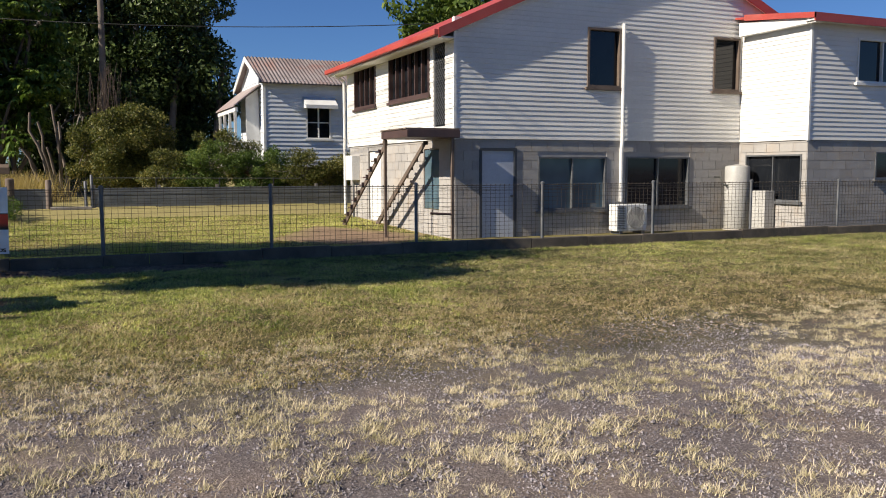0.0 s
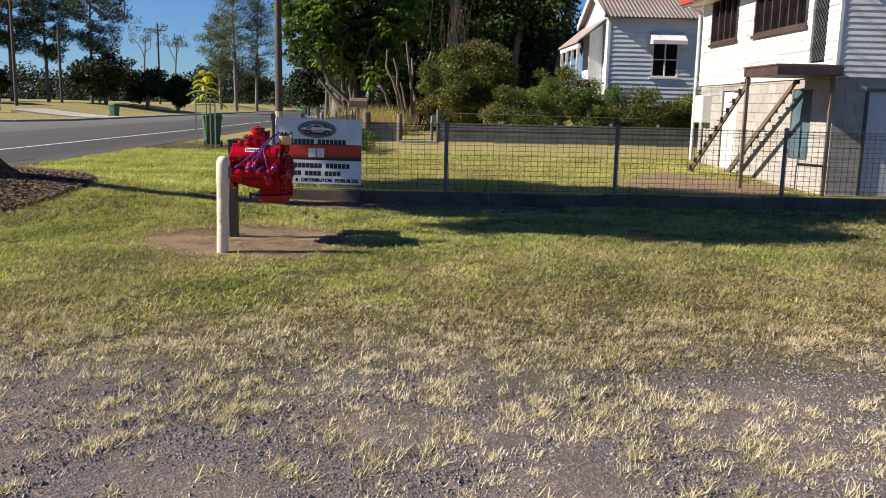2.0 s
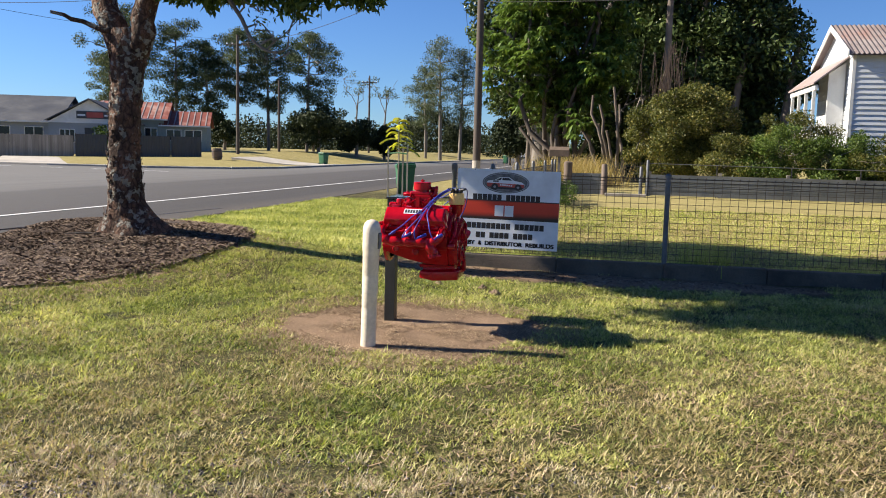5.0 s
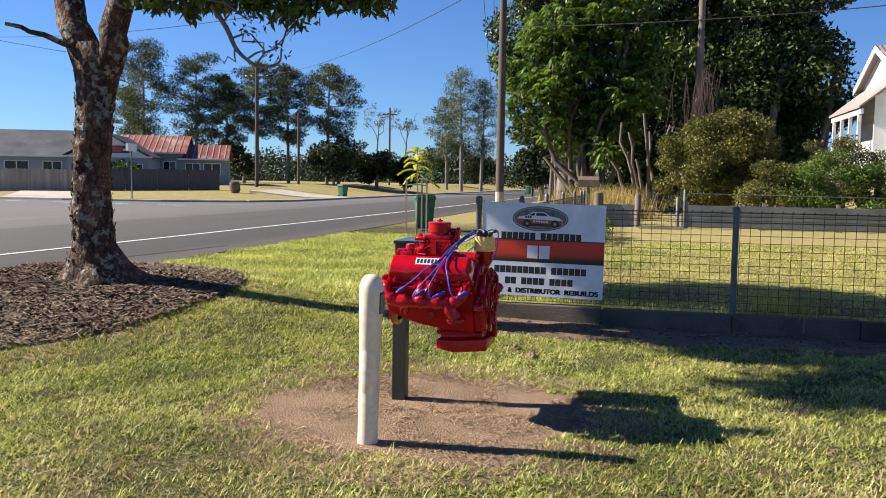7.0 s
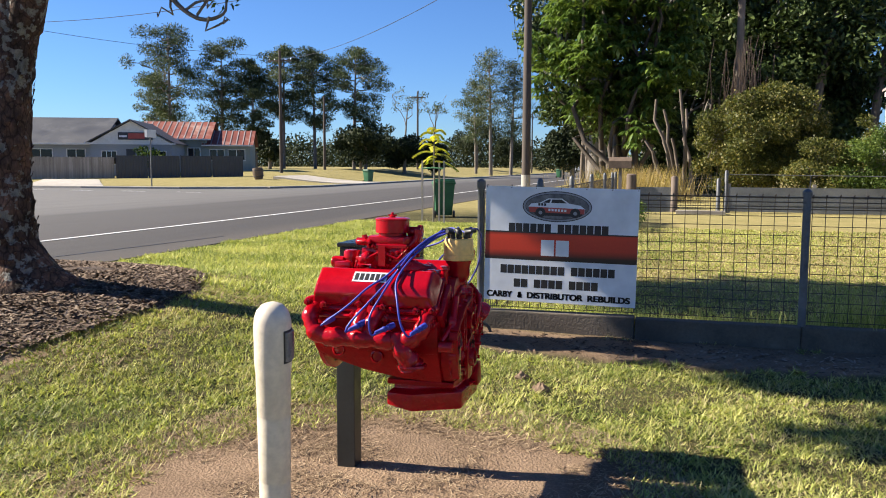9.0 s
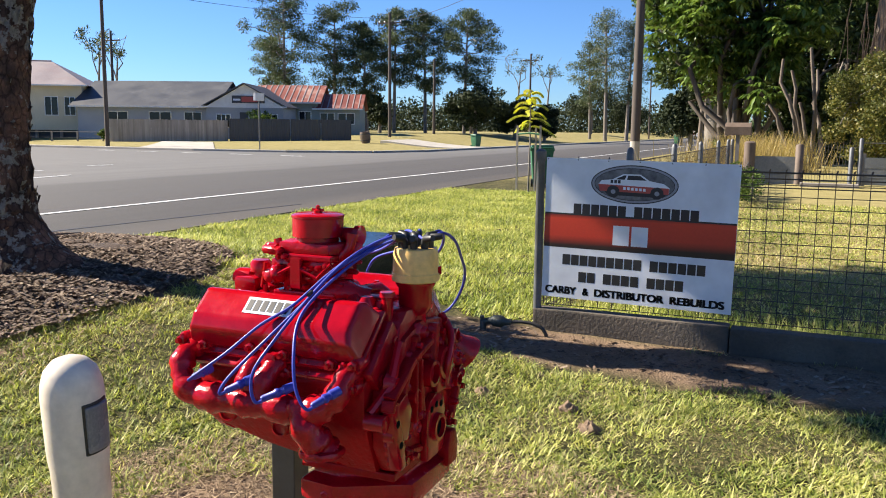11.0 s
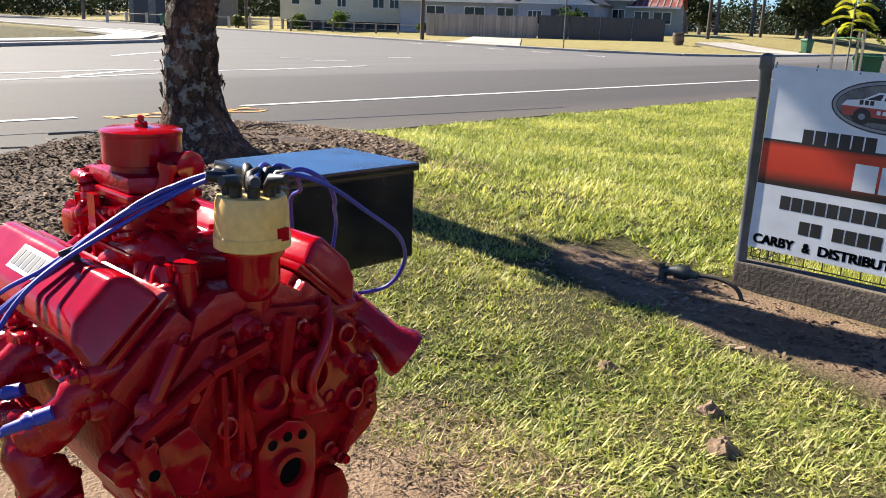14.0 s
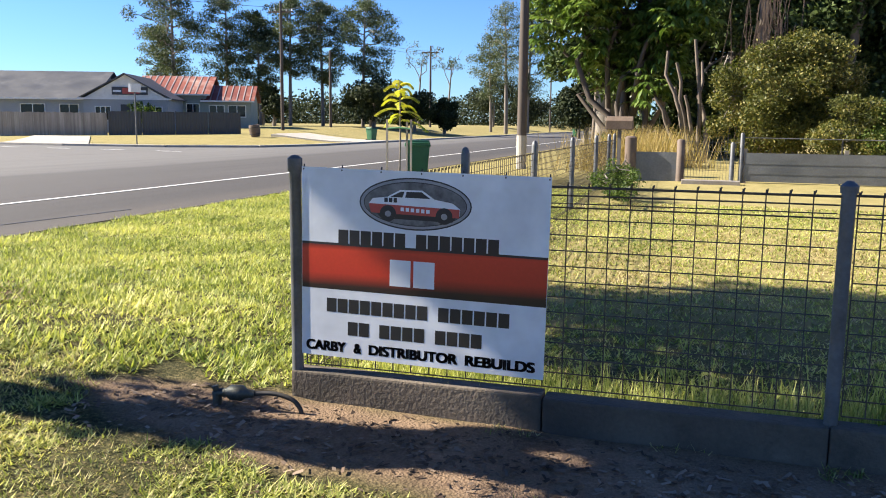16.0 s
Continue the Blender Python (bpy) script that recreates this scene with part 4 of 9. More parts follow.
boards("x", HY, HX + 0.03, 15.11, HB, 6.7, up_side, M["board"], wall, 0.105, gable)
backing("y", HX, HY + 0.125, 23.3, HB, 4.5, up_front, M["board"], wall)
boards("y", HX, HY + 0.03, 23.28, HB, 4.5, up_front, M["board"], wall, 0.105)
part("corner_stop", Geo().box(HX - 0.028, HX + 0.03, HY - 0.028, HY + 0.03, HB - 0.02, 4.45), M["white_wood"], wall)
part("corner_stop", Geo().box(HX - 0.028, HX + 0.03, 23.28, 23.33, HB - 0.02, 4.5), M["white_wood"], wall)
for w_ in up_side:
    window("x", HY, *w_, wall, 1, M["brown_wood"], M["glass"], True, 0.05, 0.04)
window("y", HX, *up_front[1], wall, 6, M["dark_frame"], M["glass"], True, 0.06, 0.04)
window("y", HX, *up_front[2], wall, 4, M["dark_frame"], M["glass"], True, 0.06, 0.04)
# security screen door at the head of the stairs
d = part("screen_door", Geo().box(HX + 0.02, HX + 0.05, 16.54, 17.11, 2.43, 4.29), M["glass"], wall, "dark diamond-mesh security screen door")
g = Geo()
for k in range(-16, 20):
    a0, a1 = 16.56 + k * 0.11, 16.56 + k * 0.11 + 0.62
    lo, hi = max(a0, 16.56), min(a1, 17.09)
    for zc in (2.46, 3.08, 3.70):
        if hi > lo:
            g.tube([(HX + 0.012, lo, zc + (lo - a0)), (HX + 0.012, hi, zc + (hi - a0))], 0.006, 4)
            g.tube([(HX + 0.010, lo, zc + 0.62 - (lo - a0)), (HX + 0.010, hi, zc + 0.62 - (hi - a0))], 0.006, 4)
part("screen_mesh", g, M["galv"], d)
lower = part("wall", Geo().box(HX + 0.2, 18, HY + 0.2, 23.1, -0.1, -0.02), M["concrete"], house, "lower storey of grey painted concrete block")
backing("x", HY + 0.02, HX + 0.02, 15.2, -0.2, HB, lo_side, M["block"], lower)
blocks("x", HY + 0.02, HX + 0.01, 15.13, -0.12, HB - 0.02, lo_side, M["block"], lower)
backing("y", HX + 0.02, HY + 0.145, 23.2, -0.2, HB, lo_front, M["block"], lower)
blocks("y", HX + 0.02, HY + 0.02, 23.2, -0.12, HB - 0.02, lo_front, M["block"], lower)
dr = part("side_door", Geo().box(8.06, 8.84, HY + 0.03, HY + 0.07, -0.05, 1.89), M["grey_door"], lower, "flush pale grey-blue door", bevel=0.004)
part("door_knob", Geo().lathe([(0.012, 0.0), (0.012, -0.04), (0.03, -0.05), (0.03, -0.075), (0.01, -0.085)], 12, (8.77, HY + 0.03, 0.92), "y"), M["galv"], dr, smooth=40)
g = Geo().box(8.0, 8.06, HY - 0.012, HY + 0.07, -0.05, 1.95).box(8.84, 8.90, HY - 0.012, HY + 0.07, -0.05, 1.95).box(8.06, 8.84, HY - 0.012, HY + 0.07, 1.89, 1.95)
part("door_frame", g, M["charcoal"], lower)
window("x", HY + 0.02, *lo_side[1], lower, 2, M["galv"], M["glass_blue"], True, 0.04)
window("x", HY + 0.02, *lo_side[2], lower, 2, M["galv"], M["glass"], True, 0.04)
part("curtain", Geo().prism([(13.1 + 0.02 * k + 0.0, HY + 0.10 + 0.015 * (k % 2)) for k in range(24)] + [(13.1 + 0.02 * k, HY + 0.11 + 0.015 * (k % 2)) for k in range(23, -1, -1)], "z", 0.66, 1.7), M["curtain"], lower)
part("front_door", Geo().box(HX + 0.04, HX + 0.09, 20.68, 21.58, 0.16, 1.95), M["white_metal"], lower, "white lower door", bevel=0.004)
part("under_stair_door", Geo().box(HX + 0.03, HX + 0.08, 16.92, 17.73, 0.62, 1.93), M["glass_blue"], lower, "pale blue hatch under the landing")
# roof: two slopes with overhang, red edge boards
OV, OVF = 0.14, 0.42
rise = (PEAKZ - EAVEZ) / (PEAKX - HX)
for s in (-1, 1):
    ex = HX - OVF if s < 0 else 18.2 + 0.3
    ez = PEAKZ + 0.10 - rise * abs(PEAKX - ex)
    g = Geo()
    n = 60
    y0, y1 = HY - OV, 23.9
    top, bot = [], []
    for k in range(n + 1):
        y = y0 + (y1 - y0) * k / n
        w = 0.012 * (k % 2)
        top += [(ex, y, ez + w), (PEAKX, y, PEAKZ + 0.10 + w)]
        bot += [(ex, y, ez - 0.03), (PEAKX, y, PEAKZ + 0.07)]
    m_ = len(top)
    f = [(2 * k, 2 * k + 1, 2 * k + 3, 2 * k + 2) for k in range(n)] + [(m_ + 2 * k + 2, m_ + 2 * k + 3, m_ + 2 * k + 1, m_ + 2 * k) for k in range(n)]
    f += [(0, m_, m_ + 1, 1), (2 * n, 2 * n + 1, m_ + 2 * n + 1, m_ + 2 * n)] + [(2 * k, 2 * k + 2, m_ + 2 * k + 2, m_ + 2 * k) for k in range(n)]
    roof = part("roof", g.add(top + bot, f), M["red_roof"], house, "red painted corrugated roof")
    g = Geo()
    g.hexa([(ex, y0 - 0.02, ez - 0.17), (PEAKX, y0 - 0.02, PEAKZ - 0.09), (PEAKX, y0 + 0.01, PEAKZ - 0.09), (ex, y0 + 0.01, ez - 0.17), (ex, y0 - 0.02, ez + 0.03), (PEAKX, y0 - 0.02, PEAKZ + 0.13), (PEAKX, y0 + 0.01, PEAKZ + 0.13), (ex, y0 + 0.01, ez + 0.03)])
    part("barge_board", g, M["red_roof"], roof)
    if s < 0:
        part("gutter", Geo().box(ex - 0.10, ex, y0, y1, ez - 0.12, ez + 0.005), M["red_roof"], roof, bevel=0.02)
        part("soffit", Geo().box(ex + 0.01, HX - 0.03, y0 + 0.02, y1 - 0.02, ez - 0.16, ez - 0.13), M["white_wood"], roof)
    g = Geo()
    g.hexa([(ex, y0 + 0.012, ez - 0.12), (PEAKX, y0 + 0.012, PEAKZ - 0.06), (PEAKX, HY - 0.03, PEAKZ - 0.06), (ex, HY - 0.03, ez - 0.12), (ex, y0 + 0.012, ez - 0.09), (PEAKX, y0 + 0.012, PEAKZ - 0.03), (PEAKX, HY - 0.03, PEAKZ - 0.03), (ex, HY - 0.03, ez - 0.09)])
    part("eave_lining", g, M["white_wood"], roof)
# downpipes
part("downpipe", Geo().tube([(HX - 0.4, 23.4, 4.30), (HX - 0.38, 23.42, 4.15), (HX - 0.08, 23.42, 4.0), (HX - 0.08, 23.42, 0.0)], 0.045, 10), M["white_metal"], house, smooth=40)
part("downpipe", Geo().tube([(11.60, HY - 0.08, 4.75), (11.60, HY - 0.08, 2.1), (11.60, HY - 0.05, 1.95), (11.60, HY - 0.05, 0.75)], 0.045, 10), M["white_metal"], house, smooth=40)
# wing that steps forward
WX, WY = 15.13, 13.95
wing = part("wing", Geo().box(WX + 0.13, 24, WY + 0.13, HY + 0.5, HB - 0.06, HB), M["brown_wood"], house, "forward wing of white weatherboards over block")
w_up = [(16.55, 18.2, 3.45, 4.45)]
w_lo = [(14.10, 15.82, 0.74, 1.82)]
w_lo2 = [(17.3, 18.6, 1.25, 1.88)]
backing("y", WX, WY + 0.125, HY - 0.003, HB, 4.72, [], M["board"], wing)
boards("y", WX, WY + 0.03, HY - 0.03, HB, 4.66, [], M["board"], wing, 0.105)
backing("x", WY, WX, 24, HB, 4.72, w_up, M["board"], wing)
boards("x", WY, WX + 0.03, 24, HB, 4.66, w_up, M["board"], wing, 0.105)
window("x", WY, *w_up[0], wing, 2, M["white_wood"], M["glass"], True)
backing("y", WX + 0.02, WY + 0.145, HY + 0.015, -0.2, HB, w_lo, M["block"], wing)
blocks("y", WX + 0.02, WY + 0.02, HY, -0.12, HB - 0.02, w_lo, M["block"], wing)
backing("x", WY + 0.02, WX + 0.02, 24, -0.2, HB, w_lo2, M["block"], wing)
blocks("x", WY + 0.02, WX + 0.01, 21, -0.12, HB - 0.02, w_lo2, M["block"], wing)
window("y", WX + 0.02, *w_lo[0], wing, 2, M["galv"], M["glass"], True, 0.035)
window("x", WY + 0.02, *w_lo2[0], wing, 2, M["galv"], M["glass"], True, 0.035)
part("corner_stop", Geo().box(WX - 0.028, WX + 0.03, WY - 0.028, WY + 0.03, HB - 0.02, 4.7), M["white_wood"], wing)
g = Geo().hexa([(WX - 0.25, WY - 0.3, 4.80), (24.5, WY - 0.3, 4.80), (24.5, HY + 1.6, 5.25), (WX - 0.25, HY + 1.6, 5.25), (WX - 0.25, WY - 0.3, 4.85), (24.5, WY - 0.3, 4.85), (24.5, HY + 1.6, 5.30), (WX - 0.25, HY + 1.6, 5.30)])
wr = part("roof", g, M["red_roof"], wing, "low red roof of the wing")
part("fascia", Geo().box(WX - 0.27, 24.5, WY - 0.33, WY - 0.30, 4.68, 4.86), M["red_roof"], wr)
g = Geo().hexa([(WX - 0.27, WY - 0.33, 4.74), (WX - 0.25, WY - 0.33, 4.74), (WX - 0.25, HY - 0.32, 5.0), (WX - 0.27, HY - 0.32, 5.0), (WX - 0.27, WY - 0.33, 4.86), (WX - 0.25, WY - 0.33, 4.86), (WX - 0.25, HY - 0.32, 5.14), (WX - 0.27, HY - 0.32, 5.14)])
part("fascia", g, M["red_roof"], wr)
part("soffit", Geo().box(WX - 0.24, 24.4, WY - 0.29, WY - 0.03, 4.70, 4.73), M["white_wood"], wr)
g = Geo().hexa([(WX - 0.2, WY - 0.28, 4.66), (WX - 0.03, WY - 0.28, 4.66), (WX - 0.03, HY - 0.1, 4.66), (WX - 0.2, HY - 0.1, 4.66), (WX - 0.2, WY - 0.28, 4.78), (WX - 0.03, WY - 0.28, 4.78), (WX - 0.03, HY - 0.1, 4.98), (WX - 0.2, HY - 0.1, 4.98)])
part("eave_box", g, M["white_wood"], wr)
# meter box on the front wall
mb = part("meter_box", Geo().box(HX - 0.22, HX + 0.01, 22.35, 22.95, 1.2, 1.88), M["white_metal"], house, "cream steel meter box", bevel=0.012)
part("meter_pipe", Geo().tube([(HX - 0.1, 22.6, 1.2), (HX - 0.1, 22.6, 0.0)], 0.03, 8), M["galv"], mb)

# ---- outside stairs and landing ----
stair = thing("staircase", (6.8, 18.2, 0), "open timber outside stair with a roofed brown landing", "staircase")
so = (6.8, 18.2, 0)


def sl(x, y, z):
    return (x - so[0], y - so[1], z)


for X_ in (6.33, 7.22):
    a, b = Vector(sl(X_, 17.2, 2.12)), Vector(sl(X_, 20.5, 0.02))
    g = Geo().hexa([a + Vector((-0.02, 0, -0.10)), a + Vector((0.02, 0, -0.10)), b + Vector((0.02, -0.08, -0.04)), b + Vector((-0.02, -0.08, -0.04)), a + Vector((-0.02, 0, 0)), a + Vector((0.02, 0, 0)), b + Vector((0.02, 0.12, 0)), b + Vector((-0.02, 0.12, 0))])
    part("stringer", g, M["brown_wood"], stair)
cleat = Geo().box(-0.03, 0.03, -0.11, 0.10, -0.012, 0.012).box(-0.03, 0.03, -0.11, -0.09, -0.012, 0.07).mesh("tread_bracket", M["dark_frame"], 0.004)
for k in range(11):
    u = (k + 0.4) / 11.3
    for X_ in (6.275, 7.275):
        part("tread_bracket", cleat, None, stair, at=sl(X_, 17.2 + 3.3 * u, 2.12 - 2.08 * u))
part("landing", Geo().box(*[v for p in zip(sl(6.22, 15.72, 2.14), sl(7.39, 17.24, 2.30)) for v in p]), M["dark_frame"], stair, bevel=0.01)
for k in range(8):
    y = 15.73 + k * 0.188
    part("deck_board", Geo().box(*[v for p in zip(sl(6.2, y, 2.304), sl(7.38, y + 0.18, 2.33)) for v in p]), M["brown_wood"], stair)
for px, py in ((6.28, 17.16), (7.25, 15.80)):
    part("leg", Geo().box(*[v for p in zip(sl(px - 0.03, py - 0.03, -0.05), sl(px + 0.03, py + 0.03, 2.139)) for v in p]), M["brown_wood"], stair, bevel=0.005)
part("cross_bar", Geo().tube([sl(6.75, 15.80, 0.60), sl(7.22, 15.80, 0.57)], 0.025, 8), M["dark_frame"], stair)

# ---- air conditioner, water heater ----
ac = thing("air_conditioner", (11.62, HY - 0.32, 0), "white outdoor air conditioner unit on a low stand", "air conditioner")
part("casing", Geo().box(-0.42, 0.42, -0.15, 0.15, 0.10, 0.70), M["white_metal"], ac, bevel=0.02)
g = Geo()
for r in (0.05, 0.09, 0.13, 0.17, 0.21, 0.245):
    g.tube([(0.10 + r * math.cos(k * math.tau / 24), -0.165, 0.40 + r * math.sin(k * math.tau / 24)) for k in range(25)], 0.006, 5)
for k in range(8):
    a = k * math.tau / 8
    g.tube([(0.10, -0.168, 0.40), (0.10 + 0.25 * math.cos(a), -0.168, 0.40 + 0.25 * math.sin(a))], 0.005, 4)
part("fan_guard", g, M["white_metal"], ac)
part("fan_opening", Geo().lathe([(0.25, -0.152), (0.25, -0.156), (0.245, -0.157)], 28, (0.10, 0, 0.40), "y"), M["charcoal"], ac)
for k in range(14):
    part("grille_slat", Geo().box(-0.40, -0.19, -0.162, -0.150, 0.15 + k * 0.038, 0.165 + k * 0.038), M["galv"], ac)
for x in (-0.3, 0.3):
    part("foot", Geo().box(x - 0.04, x + 0.04, -0.17, 0.17, -0.02, 0.10), M["charcoal"], ac)
hw_ = thing("water_heater", (14.75, HY - 0.38, 0), "cylindrical hot water tank toned as in shade against block wall", "water heater")
part("tank", Geo().lathe([(0.27, 0.05), (0.29, 0.07), (0.29, 1.52), (0.27, 1.56), (0.05, 1.60)], 32), M["tank_shaded"], hw_, smooth=50)
part("base", Geo().lathe([(0.31, -0.06), (0.31, 0.05)], 24), M["concrete"], hw_)
part("pipe", Geo().tube([(-0.29, 0, 1.1), (-0.42, 0, 1.1), (-0.44, 0.1, 1.3), (-0.44, 0.3, 1.3)], 0.014, 8), M["copper"], hw_)
mc = thing("meter_cabinet", (14.95, 15.02, 0), "steel cabinet toned as in shade beside the water tank", "cabinet")
part("body", Geo().box(-0.16, 0.14, -0.2, 0.2, -0.06, 0.98), M["tank_shaded"], mc, bevel=0.012)

# ---- the red engine on its post ----
EO = Vector((-1.65, 9.97, 0))
eng = thing("engine", EO, "glossy red painted V8 engine displayed on a black post", "engine")
CY = 0.04


def smooth_path(pts, n=8):
    """A smooth line through points."""
    P = [Vector(p) for p in pts]
    P = [P[0] * 2 - P[1]] + P + [P[-1] * 2 - P[-2]]
    out = []
    for i in range(1, len(P) - 2):
        for k in range(n):
            t = k / n
            out.append(0.5 * ((2 * P[i]) + (P[i + 1] - P[i - 1]) * t + (2 * P[i - 1] - 5 * P[i] + 4 * P[i + 1] - P[i + 2]) * t * t + (3 * P[i] - P[i - 1] - 3 * P[i + 1] + P[i + 2]) * t ** 3))
    out.append(P[-2])
    return out


def bank(s, d, h, x):
    """A point on a cylinder bank: s -1 near bank, +1 far bank; d outward along the slope, h square to it."""
    c, k = math.cos(radians(42)), math.sin(radians(42))
    return (x, CY + s * (d * c + h * k), 0.80 - d * k * 0.0 + 0.0 + (h * c - d * k))


def bank_box(g, s, d0, d1, h0, h1, x0, x1):
    p = [bank(s, d, h, x) for h in (h0, h1) for x, d in ((x0, d0), (x1, d0), (x1, d1), (x0, d1))]
    return g.hexa(p)


g = Geo().prism([(-0.195, 0.70), (0.285, 0.70), (0.30, 0.74), (0.285, 0.83), (0.15, 0.93), (0.04, 0.88), (-0.07, 0.93), (-0.205, 0.83), (-0.20, 0.74)], "x", -0.25, 0.255)
part("block", g, M["red_dull"], eng, "cast iron engine block", bevel=0.014, smooth=40)
# skirt of the block: its lower edge rises towards the rear
line = [(-0.275, 0.735), (-0.262, 0.685), (-0.20, 0.655), (-0.07, 0.612), (0.09, 0.582), (0.254, 0.575), (0.254, 0.735)]
g = Geo()
v = [(x, -0.135 - (z - 0.575) * 0.42, z) for x, z in line] + [(x, 0.205 + (z - 0.575) * 0.5, z) for x, z in line]
n = len(line)
g.add(v, [tuple(range(n)), tuple(range(2 * n - 1, n - 1, -1))] + [(i + n, (i + 1) % n + n, (i + 1) % n, i) for i in range(n)])
part("block_skirt", g, M["red_dull"], eng, bevel=0.014, smooth=40)
for x, z in ((-0.16, 0.70), (0.0, 0.68)):
    part("core_plug", Geo().lathe([(0.026, 0.01), (0.026, -0.006), (0.020, -0.008), (0.018, 0.0), (0.002, 0.001)], 18, (x, -0.145 - (z - 0.575) * 0.42, z), "y"), M["red"], eng, smooth=40)
part("rear_plate", Geo().lathe([(0.17, -0.285), (0.19, -0.28), (0.19, -0.262), (0.17, -0.255)], 28, (0, CY, 0.76), "x"), M["red"], eng, bevel=0.0, smooth=40)
for s in (-1, 1):
    head = part("cylinder_head", bank_box(Geo(), s, -0.03, 0.155, 0.12, 0.215, -0.255, 0.245), M["red"], eng, bevel=0.012, smooth=40)
    g = Geo()
    for x in (-0.215, -0.12, -0.02, 0.075, 0.165):
        p = bank(s, 0.157, 0.15, x)
        part("head_bolt", Geo().lathe([(0.016, -0.02), (0.017, 0.012), (0.011, 0.016), (0.010, 0.026)], 6, p, "y"), M["red"], head, smooth=40)
        q = bank(s, 0.157, 0.20, x + 0.03)
        part("head_bolt", Geo().lathe([(0.010, -0.015), (0.010, 0.012), (0.006, 0.018)], 6, q, "y"), M["red"], head, smooth=40)
    for d0, d1, h0, h1 in ((0.150, 0.172, 0.196, 0.214), (0.150, 0.166, 0.150, 0.164)):
        part("head_ledge", bank_box(Geo(), s, d0, d1, h0, h1, -0.256, 0.246), M["red"], head, bevel=0.005, smooth=40)
    rim = part("cover_flange", bank_box(Geo(), s, -0.035, 0.152, 0.216, 0.232, -0.268, 0.255), M["red"], eng, bevel=0.006, smooth=40)
    g = Geo()
    sec = [(-0.022, 0.233), (-0.018, 0.285), (0.0, 0.305), (0.085, 0.305), (0.118, 0.285), (0.138, 0.233)]
    ring0 = [bank(s, d, h, -0.264 + (h - 0.233) * 0.28) for d, h in sec]
    ring1 = [bank(s, d, h, 0.252 - (h - 0.233) * 0.42) for d, h in sec]
    n = len(sec)
    g.add(ring0 + ring1, [tuple(range(n)), tuple(range(2 * n - 1, n - 1, -1))] + [(i, i + n, (i + 1) % n + n, (i + 1) % n) for i in range(n)])
    cover = part("rocker_cover", g, M["red"], eng, "smooth pressed rocker cover", bevel=0.02, smooth=60, seg=4)
    for x in (-0.22, -0.06, 0.07, 0.21):
        p = bank(s, 0.146, 0.236, x)
        part("cover_bolt", Geo().lathe([(0.009, -0.006), (0.009, 0.008), (0.005, 0.012)], 6, p), M["red"], cover, smooth=40)
    if s < 0:
        part("lead_clip", Geo().tube([bank(s, 0.0, 0.303, 0.085), bank(s, -0.004, 0.322, 0.088), bank(s, 0.012, 0.332, 0.09)], [0.008, 0.007, 0.005], 8), M["rubber"], cover)
    # exhaust manifold: a cast log that turns up into the end ports, a double port in the middle
    def at_(x, y, z):
        x, y, z = x - 0.024, y + 0.046, z - 0.012
        return (x, y if s < 0 else 2 * CY - y, z)

    m = Geo()
    path = smooth_path([at_(-0.222, -0.225, 0.880), at_(-0.232, -0.285, 0.872), at_(-0.222, -0.318, 0.828), at_(-0.180, -0.322, 0.785), at_(-0.09, -0.322, 0.780), at_(0.0, -0.322, 0.782), at_(0.09, -0.322, 0.780), at_(0.17, -0.318, 0.782), at_(0.222, -0.305, 0.808), at_(0.236, -0.28, 0.856), at_(0.236, -0.225, 0.872)], 5)
    nn = len(path)
    m.tube(path, [0.031 + 0.004 * math.sin(i * 1.1) + 0.003 * math.sin(i * 2.7) + (0.006 if 12 < i < nn - 12 else 0) for i in range(nn)], 14)
    mani = part("exhaust_manifold", m, M["red_cast"], eng, "lumpy cast exhaust manifold", bevel=0.0, smooth=70)
    for dx in (-0.026, 0.030):
        g = Geo().tube(smooth_path([at_(dx + 0.014, -0.222, 0.882), at_(dx + 0.010, -0.275, 0.872), at_(dx * 0.9, -0.312, 0.835), at_(dx * 0.7, -0.32, 0.785)], 4), [0.029 + 0.003 * math.sin(i * 1.7 + dx * 40) for i in range(13)], 12)
        part("port_branch", g, M["red_cast"], mani, smooth=70)
    part("port_web", Geo().box(-0.02, 0.03, *sorted((at_(0, -0.30, 0)[1], at_(0, -0.235, 0)[1])), 0.80, 0.895), M["red_cast"], mani, bevel=0.012, smooth=50)
    for x, z in ((-0.255, 0.905), (-0.185, 0.90), (-0.035, 0.908), (0.012, 0.915), (0.062, 0.900), (0.198, 0.890), (0.262, 0.895), (0.255, 0.835), (-0.062, 0.862), (0.072, 0.855)):
        p = at_(x, -0.262, z)
        part("manifold_boss", Geo().lathe([(0.021, 0.05 * -s), (0.020, 0.0), (0.016, 0.008 * s), (0.002, 0.009 * s)], 10, p, "y"), M["red_cast"], mani, bevel=0.0, smooth=50)
        part("manifold_bolt", Geo().lathe([(0.014, 0.004 * s), (0.014, 0.020 * s), (0.008, 0.022 * s), (0.007, 0.034 * s)], 6, p, "y"), M["red"], mani, smooth=40)
    if s < 0:
        g = Geo().tube(smooth_path([(0.105, -0.272, 0.790), (0.125, -0.285, 0.755), (0.148, -0.285, 0.715), (0.160, -0.270, 0.69), (0.165, -0.262, 0.672)], 4), [0.030 + 0.004 * math.sin(i * 1.3) + 0.0011 * i for i in range(17)], 14)
        part("outlet", g, M["red_cast"], mani, smooth=60)
        part("outlet_flange", Geo().prism([(0.108, -0.275), (0.135, -0.312), (0.195, -0.315), (0.224, -0.285), (0.222, -0.235), (0.165, -0.215), (0.118, -0.232)], "z", 0.660, 0.680), M["red_cast"], mani, bevel=0.008, smooth=40)
    else:
